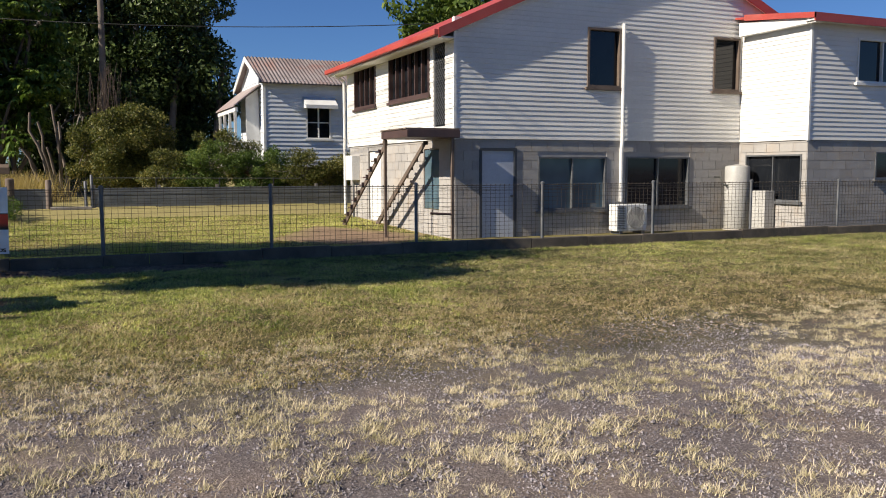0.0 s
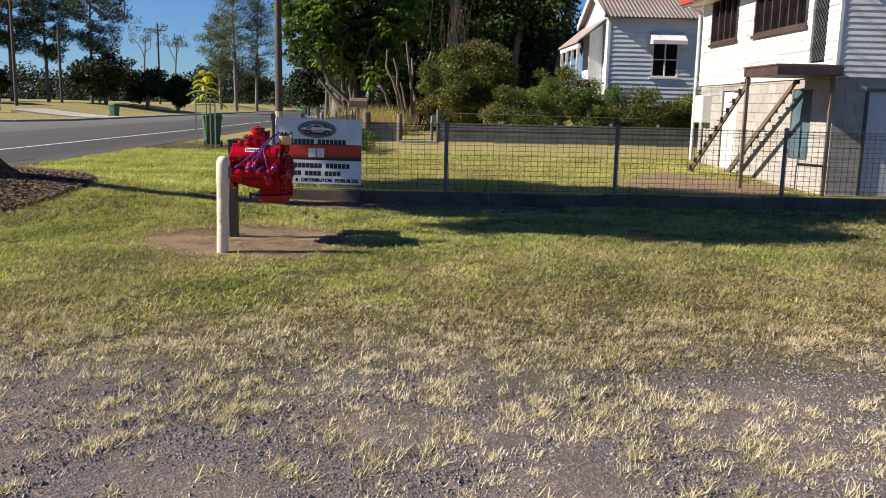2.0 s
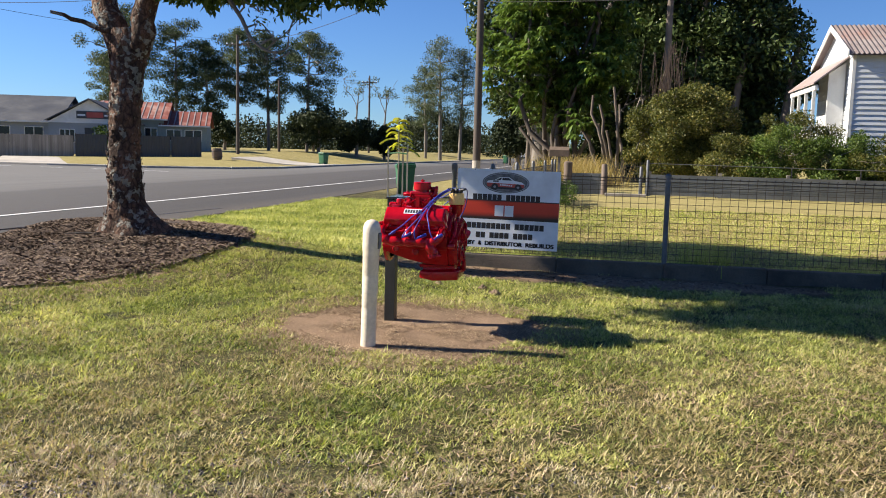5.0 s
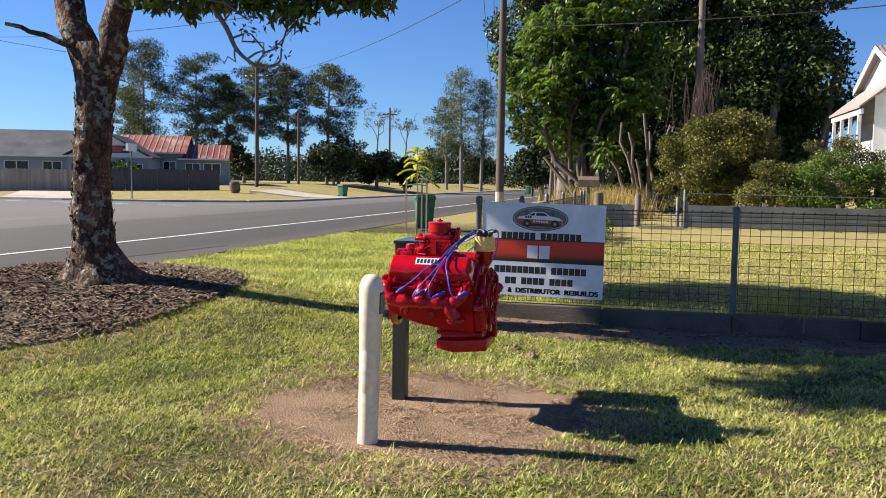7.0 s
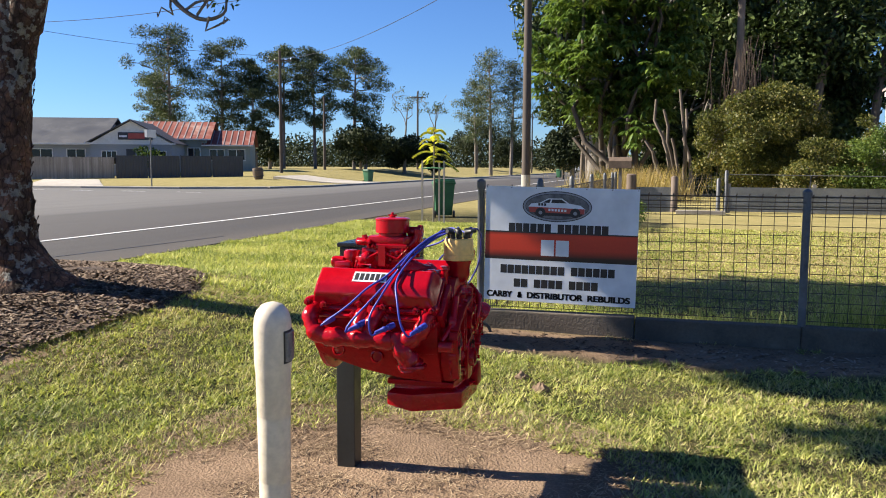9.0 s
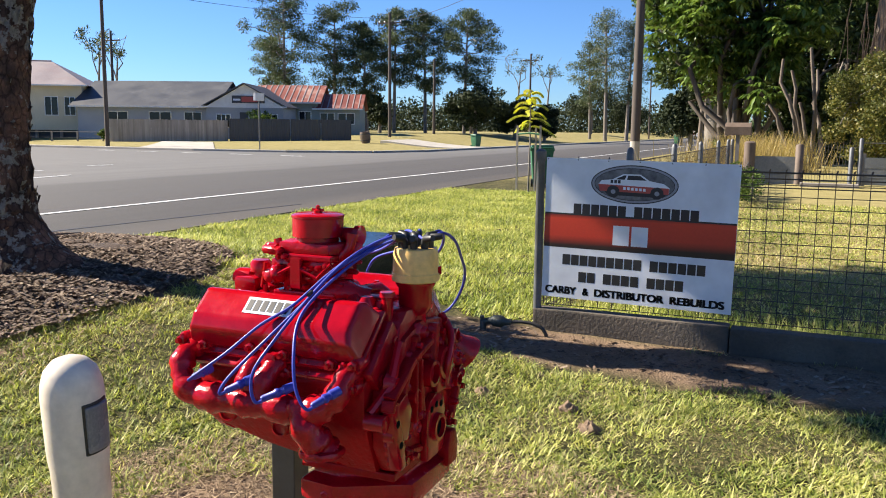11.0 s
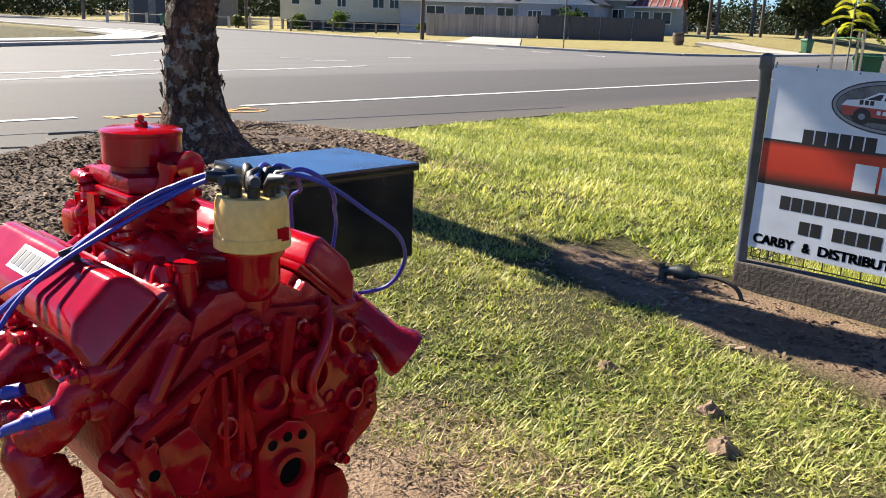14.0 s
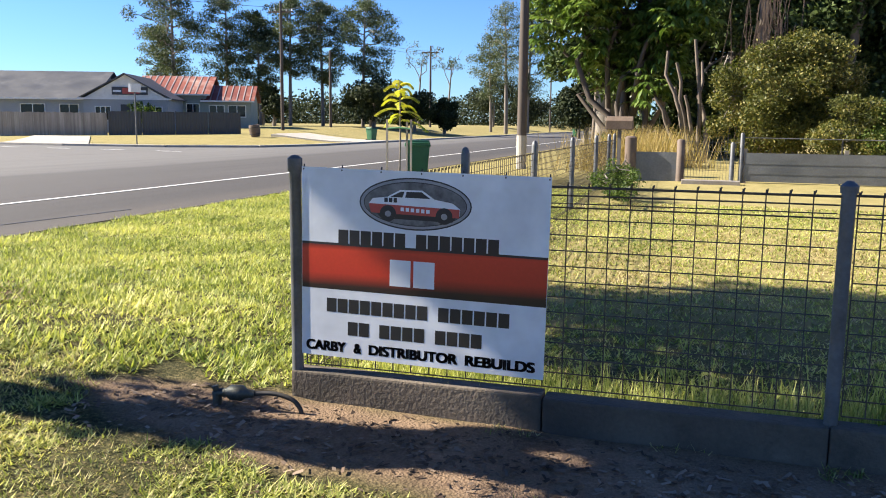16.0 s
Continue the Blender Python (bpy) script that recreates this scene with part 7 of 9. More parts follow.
def grass_clump(n, spread, hgt, rng, width=0.012, lean=0.35, at=(0, 0, 0)):
    p = rng.normal(size=(n, 3)) * np.array([spread[0], spread[1], 0]) + np.array(at)
    a = rng.uniform(0, math.tau, n)
    d = np.stack([np.cos(a) * lean, np.sin(a) * lean, np.ones(n)], 1) * (hgt * rng.uniform(0.5, 1.2, (n, 1)))
    s = np.stack([-np.sin(a), np.cos(a), np.zeros(n)], 1) * width
    return np.stack([p - s, p + s, p + d], 1)


rng = np.random.default_rng(131)
v = grass_clump(3000, (0.75, 0.9), 1.15, rng, 0.012, 0.45, (-1.9, 34.5, 0.2))
tagged(new("dry_long_grass", cloud_mesh("dry_long_grass", M["dry_grass"], v, 3)), "tall straw-coloured dry grass by the gate", "long grass", kind="stuff")
v = np.concatenate([grass_clump(90, (0.12, 0.1), 0.5, rng, 0.006, 0.4, (x, 13.9, 0)) for x in (0.75, 0.95, 1.1)])
tagged(new("weed_tuft", cloud_mesh("weed_tuft", M["lawn_lush"], v, 3)), "tall green grass tuft behind the wire fence", "grass tuft", kind="stuff")

# ---- back fence of sheets, gate ----
BY = 28.5
bf = thing("sheet_fence", (0, BY, 0.3), "low fence of old grey metal sheets on posts", "fence")
x = 0.75
rng = np.random.default_rng(141)
while x < 11.2:
    w = rng.uniform(1.5, 2.1)
    for k in range(3):
        z0 = 0.02 + k * 0.2
        part("sheet", Geo().box(x, min(x + w, 11.3), -0.02 - 0.006 * k, -0.01 - 0.006 * k, z0 + rng.uniform(-0.02, 0.02), z0 + 0.215), M["sheet"], bf)
    part("post", Geo().box(x - 0.04, x + 0.04, 0, 0.08, -0.3, 0.72), M["grey_wood"], bf)
    x += w
gate = thing("gate", (0, BY, 0.3), "wire mesh gate panels between weathered grey posts", "gate")
for x, h, r in ((-1.6, 0.95, 0.13), (-0.55, 0.9, 0.09), (0.68, 1.05, 0.045), (0.5, 0.85, 0.05)):
    part("post", Geo().lathe([(r, -0.3), (r * 0.95, h - 0.03), (r * 0.6, h)], 10, (x, 0, 0)), M["brown_wood"] if r > 0.06 else M["galv"], gate, smooth=50)
part("mesh_panel", mesh_bay(-0.45, 0.64, 0.05, 0.95, 0.06, 0.2, 0.004, False), M["galv"], gate)
part("rail_panel", Geo().box(-1.48, -0.63, -0.02, 0.0, 0.0, 0.62), M["sheet"], gate)
part("top_wire", Geo().tube([(0.7, 0, 0.95), (7.3, 0, 0.9)], 0.01, 5), M["galv"], gate)
for x in (2.6, 4.6, 6.4):
    part("stake", Geo().tube([(x, 0.03, -0.2), (x, 0.03, 0.93)], 0.018, 6), M["steel_dark"], gate)
single("timber_step", Geo().box(-0.5, 0.65, -0.12, 0.12, 0.0, 0.1), M["grey_wood"], "old timber sleeper lying at the gate", "sleeper", at=(0, 27.9, 0.28), bevel=0.01)
mbx = thing("mailbox", (-1.95, 29.6, 0.2), "brown box mailbox on a post by the gate", "mailbox")
part("box", Geo().prism([(-0.17, 1.18), (0.17, 1.18), (0.17, 1.38), (0, 1.48), (-0.17, 1.38)], "x", -0.3, 0.3), M["vine"], mbx, bevel=0.01)
part("post", Geo().box(-0.04, 0.04, -0.04, 0.04, -0.3, 1.18), M["grey_wood"], mbx)

# ---- white cottage behind ----
cot = thing("cottage", (0, 0, 0), "white weatherboard cottage with rusty gabled roof and veranda", "house")
CX, CYY = 7.2, 33.5
cw = [(8.88, 9.92, 2.72, 4.05)]
cwall = part("wall", Geo().box(CX + 0.2, 15, CYY + 0.2, 38, 1.55, 1.62), M["brown_wood"], cot, "weatherboard walls raised on stumps")
backing("x", CYY, CX, 15, 1.62, 5.05, cw, M["board_old"], cwall)
boards("x", CYY, CX + 0.05, 15, 1.62, 5.05, cw, M["board_old"], cwall, 0.17, None, 0.032)
backing("y", CX, CYY + 0.125, 38.3, 1.62, 5.05, [(35.6, 36.6, 1.7, 3.9)], M["board_old"], cwall)
boards("y", CX, CYY + 0.04, 38.3, 1.62, 5.05, [(35.6, 36.6, 1.7, 3.9)], M["board_old"], cwall, 0.17, None, 0.03)
g = Geo().add([(CX, CYY, 5.05), (CX, 38.3, 5.05), (CX, 35.9, 6.08), (CX + 0.1, CYY, 5.05), (CX + 0.1, 38.3, 5.05), (CX + 0.1, 35.9, 6.08)], [(0, 1, 2), (5, 4, 3), (0, 3, 4, 1), (1, 4, 5, 2), (2, 5, 3, 0)])
part("gable", g, M["board_old"], cwall)
part("corner_board", Geo().box(CX - 0.04, CX + 0.06, CYY - 0.04, CYY + 0.06, 1.6, 5.05), M["white_wood"], cwall)
window("x", CYY, *cw[0], cwall, 2, M["white_wood"], M["glass"], True, 0.06, 0.03, (0.5,))
hood = part("window_hood", Geo().prism([(CYY - 0.55, 4.02), (CYY - 0.02, 4.38), (CYY - 0.02, 4.42), (CYY - 0.58, 4.06), (CYY - 0.58, 3.92), (CYY - 0.55, 3.92)], "x", 8.75, 10.05), M["white_metal"], cwall, "white metal window hood")
for x in (8.76, 10.04):
    part("hood_side", Geo().prism([(CYY - 0.55, 3.93), (CYY - 0.01, 3.95), (CYY - 0.01, 4.38)], "x", x - 0.008, x + 0.008), M["white_metal"], hood)
for s, ye in ((-1, CYY - 0.35), (1, 38.6)):
    n, top, bot = 110, [], []
    for k in range(n + 1):
        x = CX - 0.26 + (15.3 - CX + 0.26) * k / n
        w = 0.022 * math.cos(k * math.pi)
        ze = 6.16 - (6.16 - 5.06) * abs(ye - 35.9) / 2.4
        top += [(x, ye, ze + w), (x, 35.9, 6.20 + w)]
        bot += [(x, ye, ze - 0.05), (x, 35.9, 6.14)]
    m_ = len(top)
    f = [(2 * k, 2 * k + 1, 2 * k + 3, 2 * k + 2) for k in range(n)] + [(m_ + 2 * k + 2, m_ + 2 * k + 3, m_ + 2 * k + 1, m_ + 2 * k) for k in range(n)] + [(0, m_, m_ + 1, 1), (2 * n, 2 * n + 1, m_ + 2 * n + 1, m_ + 2 * n)]
    cr = part("roof", Geo().add(top + bot, f), M["rust_roof"], cot, "rusty corrugated iron roof")
    g = Geo().hexa([(CX - 0.28, ye, 4.81), (CX - 0.24, ye, 4.81), (CX - 0.24, 35.9, 5.99), (CX - 0.28, 35.9, 5.99), (CX - 0.28, ye, 5.01), (CX - 0.24, ye, 5.01), (CX - 0.24, 35.9, 6.19), (CX - 0.28, 35.9, 6.19)])
    part("barge_board", g, M["white_wood"], cr)
ver = part("veranda", Geo().box(6.1, CX - 0.05, 34.2, 38, 1.5, 1.62), M["brown_wood"], cot, "white veranda with posts and rails")
g = Geo().hexa([(6.1, 33.9, 3.98), (CX - 0.04, 33.9, 4.85), (CX - 0.04, 38.3, 4.85), (6.1, 38.3, 3.98), (6.1, 33.9, 4.04), (CX - 0.04, 33.9, 4.91), (CX - 0.04, 38.3, 4.91), (6.1, 38.3, 4.04)])
part("veranda_roof", g, M["pink_roof"], ver)
part("veranda_beam", Geo().box(6.16, 6.26, 34.0, 38.2, 3.80, 3.97), M["white_wood"], ver)
part("end_panel", Geo().prism([(6.62, 1.62), (CX - 0.06, 1.62), (CX - 0.06, 4.72), (6.62, 4.36)], "y", 34.2, 34.26), M["white_wood"], ver)
for y in (34.3, 35.5, 36.7, 37.9):
    part("post", Geo().box(6.16, 6.26, y - 0.05, y + 0.05, 1.62, 3.80), M["white_wood"], ver)
for k in range(6):
    part("baluster", Geo().box(6.12 + k * 0.085, 6.155 + k * 0.085, 34.2, 34.24, 1.62, 2.55), M["white_wood"], ver)
part("rail", Geo().box(6.1, 6.62, 34.19, 34.25, 2.55, 2.62), M["white_wood"], ver)
for y in np.arange(34.5, 38, 0.4):
    part("baluster", Geo().box(6.11, 6.15, y, y + 0.06, 1.62, 2.5), M["white_wood"], ver)
for x in (CX + 0.1, 9.5, 12):
    for y in (33.7, 36, 38):
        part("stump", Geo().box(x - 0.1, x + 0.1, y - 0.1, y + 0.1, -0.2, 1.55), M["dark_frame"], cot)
# dark panel standing in for the shade beneath the open floor
part("skirt", Geo().box(CX + 0.3, 14.9, CYY + 0.35, CYY + 0.4, 0.2, 1.55), M["dark_frame"], cot, "dark panel for the shade beneath the floor")

# ---- far side of the streets ----
def zg(x, y):
    return float(height(np.array(x), np.array(y)))


def frame_at(x, y, yaw):
    return Matrix.Translation((x, y, zg(x, y))) @ Matrix.Rotation(radians(yaw), 4, "Z")


def hut(name, at, yaw, w, d, eave, peak, wall, roof, label, windows=(), over=0.4, ridge="x", base=0.0, doors=(), flat=False):
    """A far house seen from its -y side: walls, gabled or hipped roof, windows on the front."""
    h = thing(name, (0, 0, 0), label, "house")
    h.matrix_basis = frame_at(*at, yaw)
    part("wall", Geo().box(0, w, 0, d, base - 0.3 if base == 0 else base, eave), wall, h)
    if base:
        for k in range(int(w / 2) + 1):
            part("stump", Geo().box(k * 2 + 0.05, k * 2 + 0.25, 0.1, 0.3, -0.3, base), M["grey_wood"], h)
        # charcoal box fills the open space between stumps as painted shade
        part("underfloor", Geo().box(0.4, w - 0.4, 0.6, d - 0.4, -0.2, base), M["charcoal"], h)
    o = over
    if flat:
        r = part("roof", Geo().hexa([(-o, -o, eave + 0.15), (w + o, -o, eave - 0.1), (w + o, d + o, eave - 0.1), (-o, d + o, eave + 0.15), (-o, -o, eave + 0.27), (w + o, -o, eave + 0.02), (w + o, d + o, eave + 0.02), (-o, d + o, eave + 0.27)]), roof, h)
    elif ridge == "x":
        r = part("roof", Geo().prism([(-o, eave - 0.05), (d / 2, peak), (d + o, eave - 0.05), (d + o, eave + 0.03), (d / 2, peak + 0.1), (-o, eave + 0.03)], "x", -o, w + o), roof, h)
        part("gable", Geo().prism([(0, eave), (d, eave), (d / 2, peak - 0.02)], "x", 0, w), wall, h)
    elif ridge == "hip":
        c = w * 0.28
        p = [(-o, -o, eave), (w + o, -o, eave), (w + o, d + o, eave), (-o, d + o, eave), (c, d / 2, peak), (w - c, d / 2, peak)]
        r = part("roof", Geo().add(p, [(0, 1, 5, 4), (1, 2, 5), (2, 3, 4, 5), (3, 0, 4), (3, 2, 1, 0)]), roof, h)
        part("ridge_cap", Geo().tube([p[4], p[5]], 0.08, 6), roof, r)
    else:
        r = part("roof", Geo().prism([(-o, eave - 0.05), (w / 2, peak), (w + o, eave - 0.05), (w + o, eave + 0.03), (w / 2, peak + 0.1), (-o, eave + 0.03)], "y", -o, d + o), roof, h)
        part("gable", Geo().prism([(0, eave), (w, eave), (w / 2, peak - 0.02)], "y", 0.0, d), M["white_wood"], h)
    if roof == M["red_rust"]:
        for k in range(int((w + 2 * o) / 0.55)):
            x = -o + 0.2 + k * 0.55
            part("sheet_lap", Geo().hexa([(x, -o, eave + 0.03), (x + 0.09, -o, eave + 0.03), (x + 0.09, d / 2, peak + 0.10), (x, d / 2, peak + 0.10), (x, -o, eave + 0.07), (x + 0.09, -o, eave + 0.07), (x + 0.09, d / 2, peak + 0.14), (x, d / 2, peak + 0.14)]), M["pink_roof"], r)
    part("gutter", Geo().box(-o, w + o, -o - 0.1, -o, eave - 0.08, eave + 0.04), M["white_metal"], r)
    for a0, a1, z0, z1, n in windows:
        q = part("window", Geo().box(a0, a1, -0.02, 0.05, z0, z1), M["glass"], h)
        g = Geo().box(a0 - 0.06, a0, -0.05, 0.02, z0, z1).box(a1, a1 + 0.06, -0.05, 0.02, z0, z1).box(a0 - 0.06, a1 + 0.06, -0.05, 0.02, z1, z1 + 0.06).box(a0 - 0.08, a1 + 0.08, -0.07, 0.02, z0 - 0.07, z0)
        for k in range(1, n):
            c = a0 + (a1 - a0) * k / n
            g.box(c - 0.03, c + 0.03, -0.045, -0.021, z0, z1)
        part("frame", g, M["white_wood"], q)
    for a0, a1, z1 in doors:
        part("door", Geo().box(a0, a1, -0.03, 0.05, base, z1), M["charcoal"], h)
    return h


# long grey workshop with a white gable and a dark sign
hut("workshop", (-57.0, 61.8), 20, 11.5, 9, 2.75, 5.0, M["grey_wall"], M["grey_roof"], "long low blue-grey building with dark grey roof", [(2.6, 4.3, 1.0, 2.3, 2), (6.2, 8.0, 1.0, 2.3, 2), (9.2, 10.6, 1.0, 2.3, 2)], 0.5, "x")
hall = hut("shopfront", (-46.2, 65.0), 23, 6.4, 9, 2.65, 4.5, M["grey_wall"], M["grey_roof"], "grey shopfront with white gable and a dark sign board", [(0.9, 2.0, 1.0, 2.0, 3), (4.0, 5.9, 0.9, 2.0, 4)], 0.35, "y", 0.0, [(2.8, 3.5, 2.2)])
sb = part("sign_panel", Geo().box(2.2, 4.9, -0.12, -0.05, 2.95, 3.55), M["charcoal"], hall, "dark sign with a red middle")
part("sign_red", Geo().box(3.0, 4.3, -0.135, -0.121, 3.03, 3.47), M["red_roof"], sb)
part("sign_bar", Geo().box(2.3, 2.9, -0.135, -0.121, 3.15, 3.3), M["sign_white"], sb)
part("sign_bar", Geo().box(4.4, 4.8, -0.135, -0.121, 3.15, 3.3), M["sign_white"], sb)
hut("cottage", (-46.0, 71.5), 23, 5.6, 7, 2.9, 4.5, M["green_wall"], M["red_rust"], "grey-green cottage with rusty red iron roof", [(4.0, 5.0, 1.1, 2.1, 2)], 0.4, "x")
hut("lean_to", (-40.95, 73.65), 23, 3.9, 5, 2.3, 3.6, M["green_wall"], M["red_rust"], "small lean-to wing with rusty red roof", [(0.4, 1.6, 1.0, 1.9, 2), (2.0, 3.4, 1.0, 1.9, 2)], 0.3, "x")
hut("cottage", (-68.2, 56.9), 33, 12.0, 8, 4.7, 7.0, M["cream"], M["pink_roof"], "cream high-set cottage with weathered hipped roof", [(1.2, 1.9, 2.3, 3.7, 1), (3.4, 4.0, 2.3, 3.7, 1), (5.6, 6.4, 2.2, 3.7, 2), (9.0, 10.0, 2.2, 3.7, 2), (10.6, 11.4, 2.2, 3.7, 2)], 0.6, "hip", 0.9)
hut("shed", (-86.5, 51.0), 38, 9.5, 6, 3.0, 3.2, M["sheet"], M["white_metal"], "grey metal shed with roller doors", [], 0.25, "x", 0.0, [(0.5, 2.1, 2.5), (2.9, 4.5, 2.5), (8.8, 9.4, 2.4)], True)
# timber paling fence, charcoal sheet fence
pal = thing("paling_fence", (0, 0, 0), "weathered grey timber paling fence", "fence")
pal.matrix_basis = frame_at(-50.9, 59.1, 23.5)
pw = Geo().box(0, 0.125, 0, 0.02, -0.1, 1.78).mesh("paling", M["grey_wood"])
for k in range(70):
    part("paling", pw, None, pal, at=(k * 0.133, 0.012 * (k % 2), random.uniform(-0.03, 0.02)))
part("rail", Geo().box(0, 9.3, 0.035, 0.1, 1.3, 1.4), M["grey_wood"], pal)
cf = thing("sheet_fence", (0, 0, 0), "dark charcoal sheet metal fence", "fence")
cf.matrix_basis = frame_at(-42.0, 62.6, 23.5)
for k in range(4):
    part("panel", Geo().prism([(k * 2.4 + i * 0.1, 0.03 * (i % 2)) for i in range(24)] + [(k * 2.4 + i * 0.1, 0.03 * (i % 2) + 0.01) for i in range(23, -1, -1)], "z", -0.1, 1.75), M["charcoal"], cf)
    part("post", Geo().box(k * 2.4 - 0.04, k * 2.4 + 0.02, -0.02, 0.06, -0.2, 1.8), M["charcoal"], cf)
lf = thing("rail_fence", (0, 0, 0), "low wire and rail fence before the houses", "fence")
lf.matrix_basis = frame_at(-66.5, 52.5, 27)
for k in range(13):
    part("post", Geo().box(k * 2 - 0.06, k * 2 + 0.06, -0.06, 0.06, -0.3, 0.95), M["grey_wood"], lf)
part("rail", Geo().tube([(0, 0, 0.9), (24, 0, 0.9)], 0.03, 6), M["galv"], lf)
part("rail", Geo().tube([(0, 0, 0.45), (24, 0, 0.45)], 0.015, 6), M["galv"], lf)
part("rail", Geo().box(15.3, 20.2, -0.03, 0.03, 0.62, 0.72), M["grey_wood"], lf)
lf2 = thing("rail_fence", (0, 0, 0), "low white rail fence by the shed", "fence")
lf2.matrix_basis = frame_at(-84.0, 47.5, 30)
for k in range(9):
    part("post", Geo().box(k * 2.2 - 0.1, k * 2.2 + 0.1, -0.1, 0.1, -0.3, 1.1), M["concrete"], lf2)
part("rail", Geo().tube([(0, 0, 0.95), (17.6, 0, 0.95)], 0.035, 6), M["galv"], lf2)
for k, (x, y, s_, mat) in enumerate([(-64.2, 56.0, 1.7, "leaf_fresh"), (-60.4, 57.6, 1.9, "leaf_fresh"), (-52.0, 59.5, 1.0, "leaf_fresh"), (-41.6, 65.8, 2.4, "leaf_fresh"), (-45.5, 63.4, 1.6, "leaf_gum"), (-70.0, 53.5, 1.3, "leaf_olive")]):
    tree("shrub", (x, y, zg(x, y)), "rounded green garden shrub by a fence", "shrub", [(0, 0, -0.2), (0, 0, s_ * 0.4), (0, 0, s_ * 0.7)], [0.06, 0.05, 0.03], [], clumps((0, 0, s_ * 0.55), (s_ * 0.45, s_ * 0.4, s_ * 0.4), 14, s_ * 0.22, 200 + k), M[mat], 1300, 0.2, M["bark_grey"], 210 + k, 0.6, 0.0, False, "", 0.3)


# ---- poles, wires, signs, bins ----
def pole(x, y, h, r=0.14, arms=True, label="tall timber power pole with a cross-arm"):
    t = thing("power_pole", (x, y, zg(x, y)), label, "power pole")
    part("shaft", Geo().tube([(0, 0, -0.4), (0, 0, h * 0.5), (0, 0, h)], [r, r * 0.88, r * 0.72], 12), M["pole_wood"], t, smooth=60)
    if arms:
        arm = part("cross_arm", Geo().box(-1.1, 1.1, -0.06, 0.06, h - 0.9, h - 0.78), M["pole_wood"], t)
        for a in (-1.0, -0.5, 0.5, 1.0):
            part("insulator", Geo().lathe([(0.03, h - 0.78), (0.05, h - 0.72), (0.02, h - 0.66)], 8, (a, 0, 0)), M["white_metal"], arm)
    return t


NEAR = (-5.84, 37.4)
near_pole = pole(*NEAR, 11.5, 0.165)
part("painted_foot", Geo().tube([(0, 0, -0.1), (0, 0, 1.1)], [0.171, 0.168], 14), M["concrete"], near_pole, "pale concrete collar")
POLES = [(-33.4, 73.3, 10.3), (-35.2, 86.8, 7.4), (-34.2, 115.8, 10.4), (-44.9, 52.8, 11.0), (-61.0, 70.0, 9.5), (-70.0, 54.4, 9.0), (-12.0, 96.0, 10.0), (-26.0, 160.0, 11.0)]
for x, y, h in POLES:
    pole(x, y, h, 0.15, h > 9.2)


def wire(a, b, sag, name="power_line"):
    a, b = Vector(a), Vector(b)
    pts = [a.lerp(b, k / 14) - Vector((0, 0, sag * 4 * (k / 14) * (1 - k / 14))) for k in range(15)]
    single(name, Geo().tube(pts, 0.016, 5), M["rubber"], "thin black overhead power line", "power line", "overhead lines")


for off, dz in ((-1.0, 0), (-0.5, 0), (0.5, 0), (1.0, 0)):
    wire((NEAR[0] + off, NEAR[1], 10.8 + dz), (-26 + off, 160, 10.5), 1.2)
    wire((NEAR[0] + off, NEAR[1], 10.8 + dz), (3 + off, -25, 10.6), 0.9)
wire((NEAR[0], NEAR[1], 9.6), (-44.9, 52.8, 10.6), 0.9)
wire((NEAR[0], NEAR[1], 9.3), (-33.4, 73.3, 10.4), 0.9)
wire((-44.9, 52.8, 10.8), (-33.4, 73.3, 10.6), 0.4)
wire((-33.4, 73.3, 10.4), (-34.2, 115.8, 10.6), 0.7)
wire((-33.4, 73.3, 10.0), (-34.2, 115.8, 10.2), 0.7)
wire((-44.9, 52.8, 10.4), (-110, 20, 10.4), 0.9)
wire((-44.9, 52.8, 10.9), (-110, 22, 10.9), 0.9)
wire((NEAR[0], NEAR[1], 7.4), (14, 30.5, 7.2), 0.35)
ss = thing("street_sign", (-30.7, 50.6, zg(-30.7, 50.6)), "street name sign on a slim steel pole", "sign")
part("pole", Geo().tube([(0, 0, -0.3), (0, 0, 3.45)], 0.04, 8), M["galv"], ss)
part("blade", Geo().box(-0.08, 0.08, -0.45, 0.45, 3.0, 3.45), M["white_metal"], ss, "pale sign blade seen edge on")
part("red_face", Geo().box(-0.10, -0.081, -0.42, 0.42, 3.03, 3.42), M["red_roof"], ss)


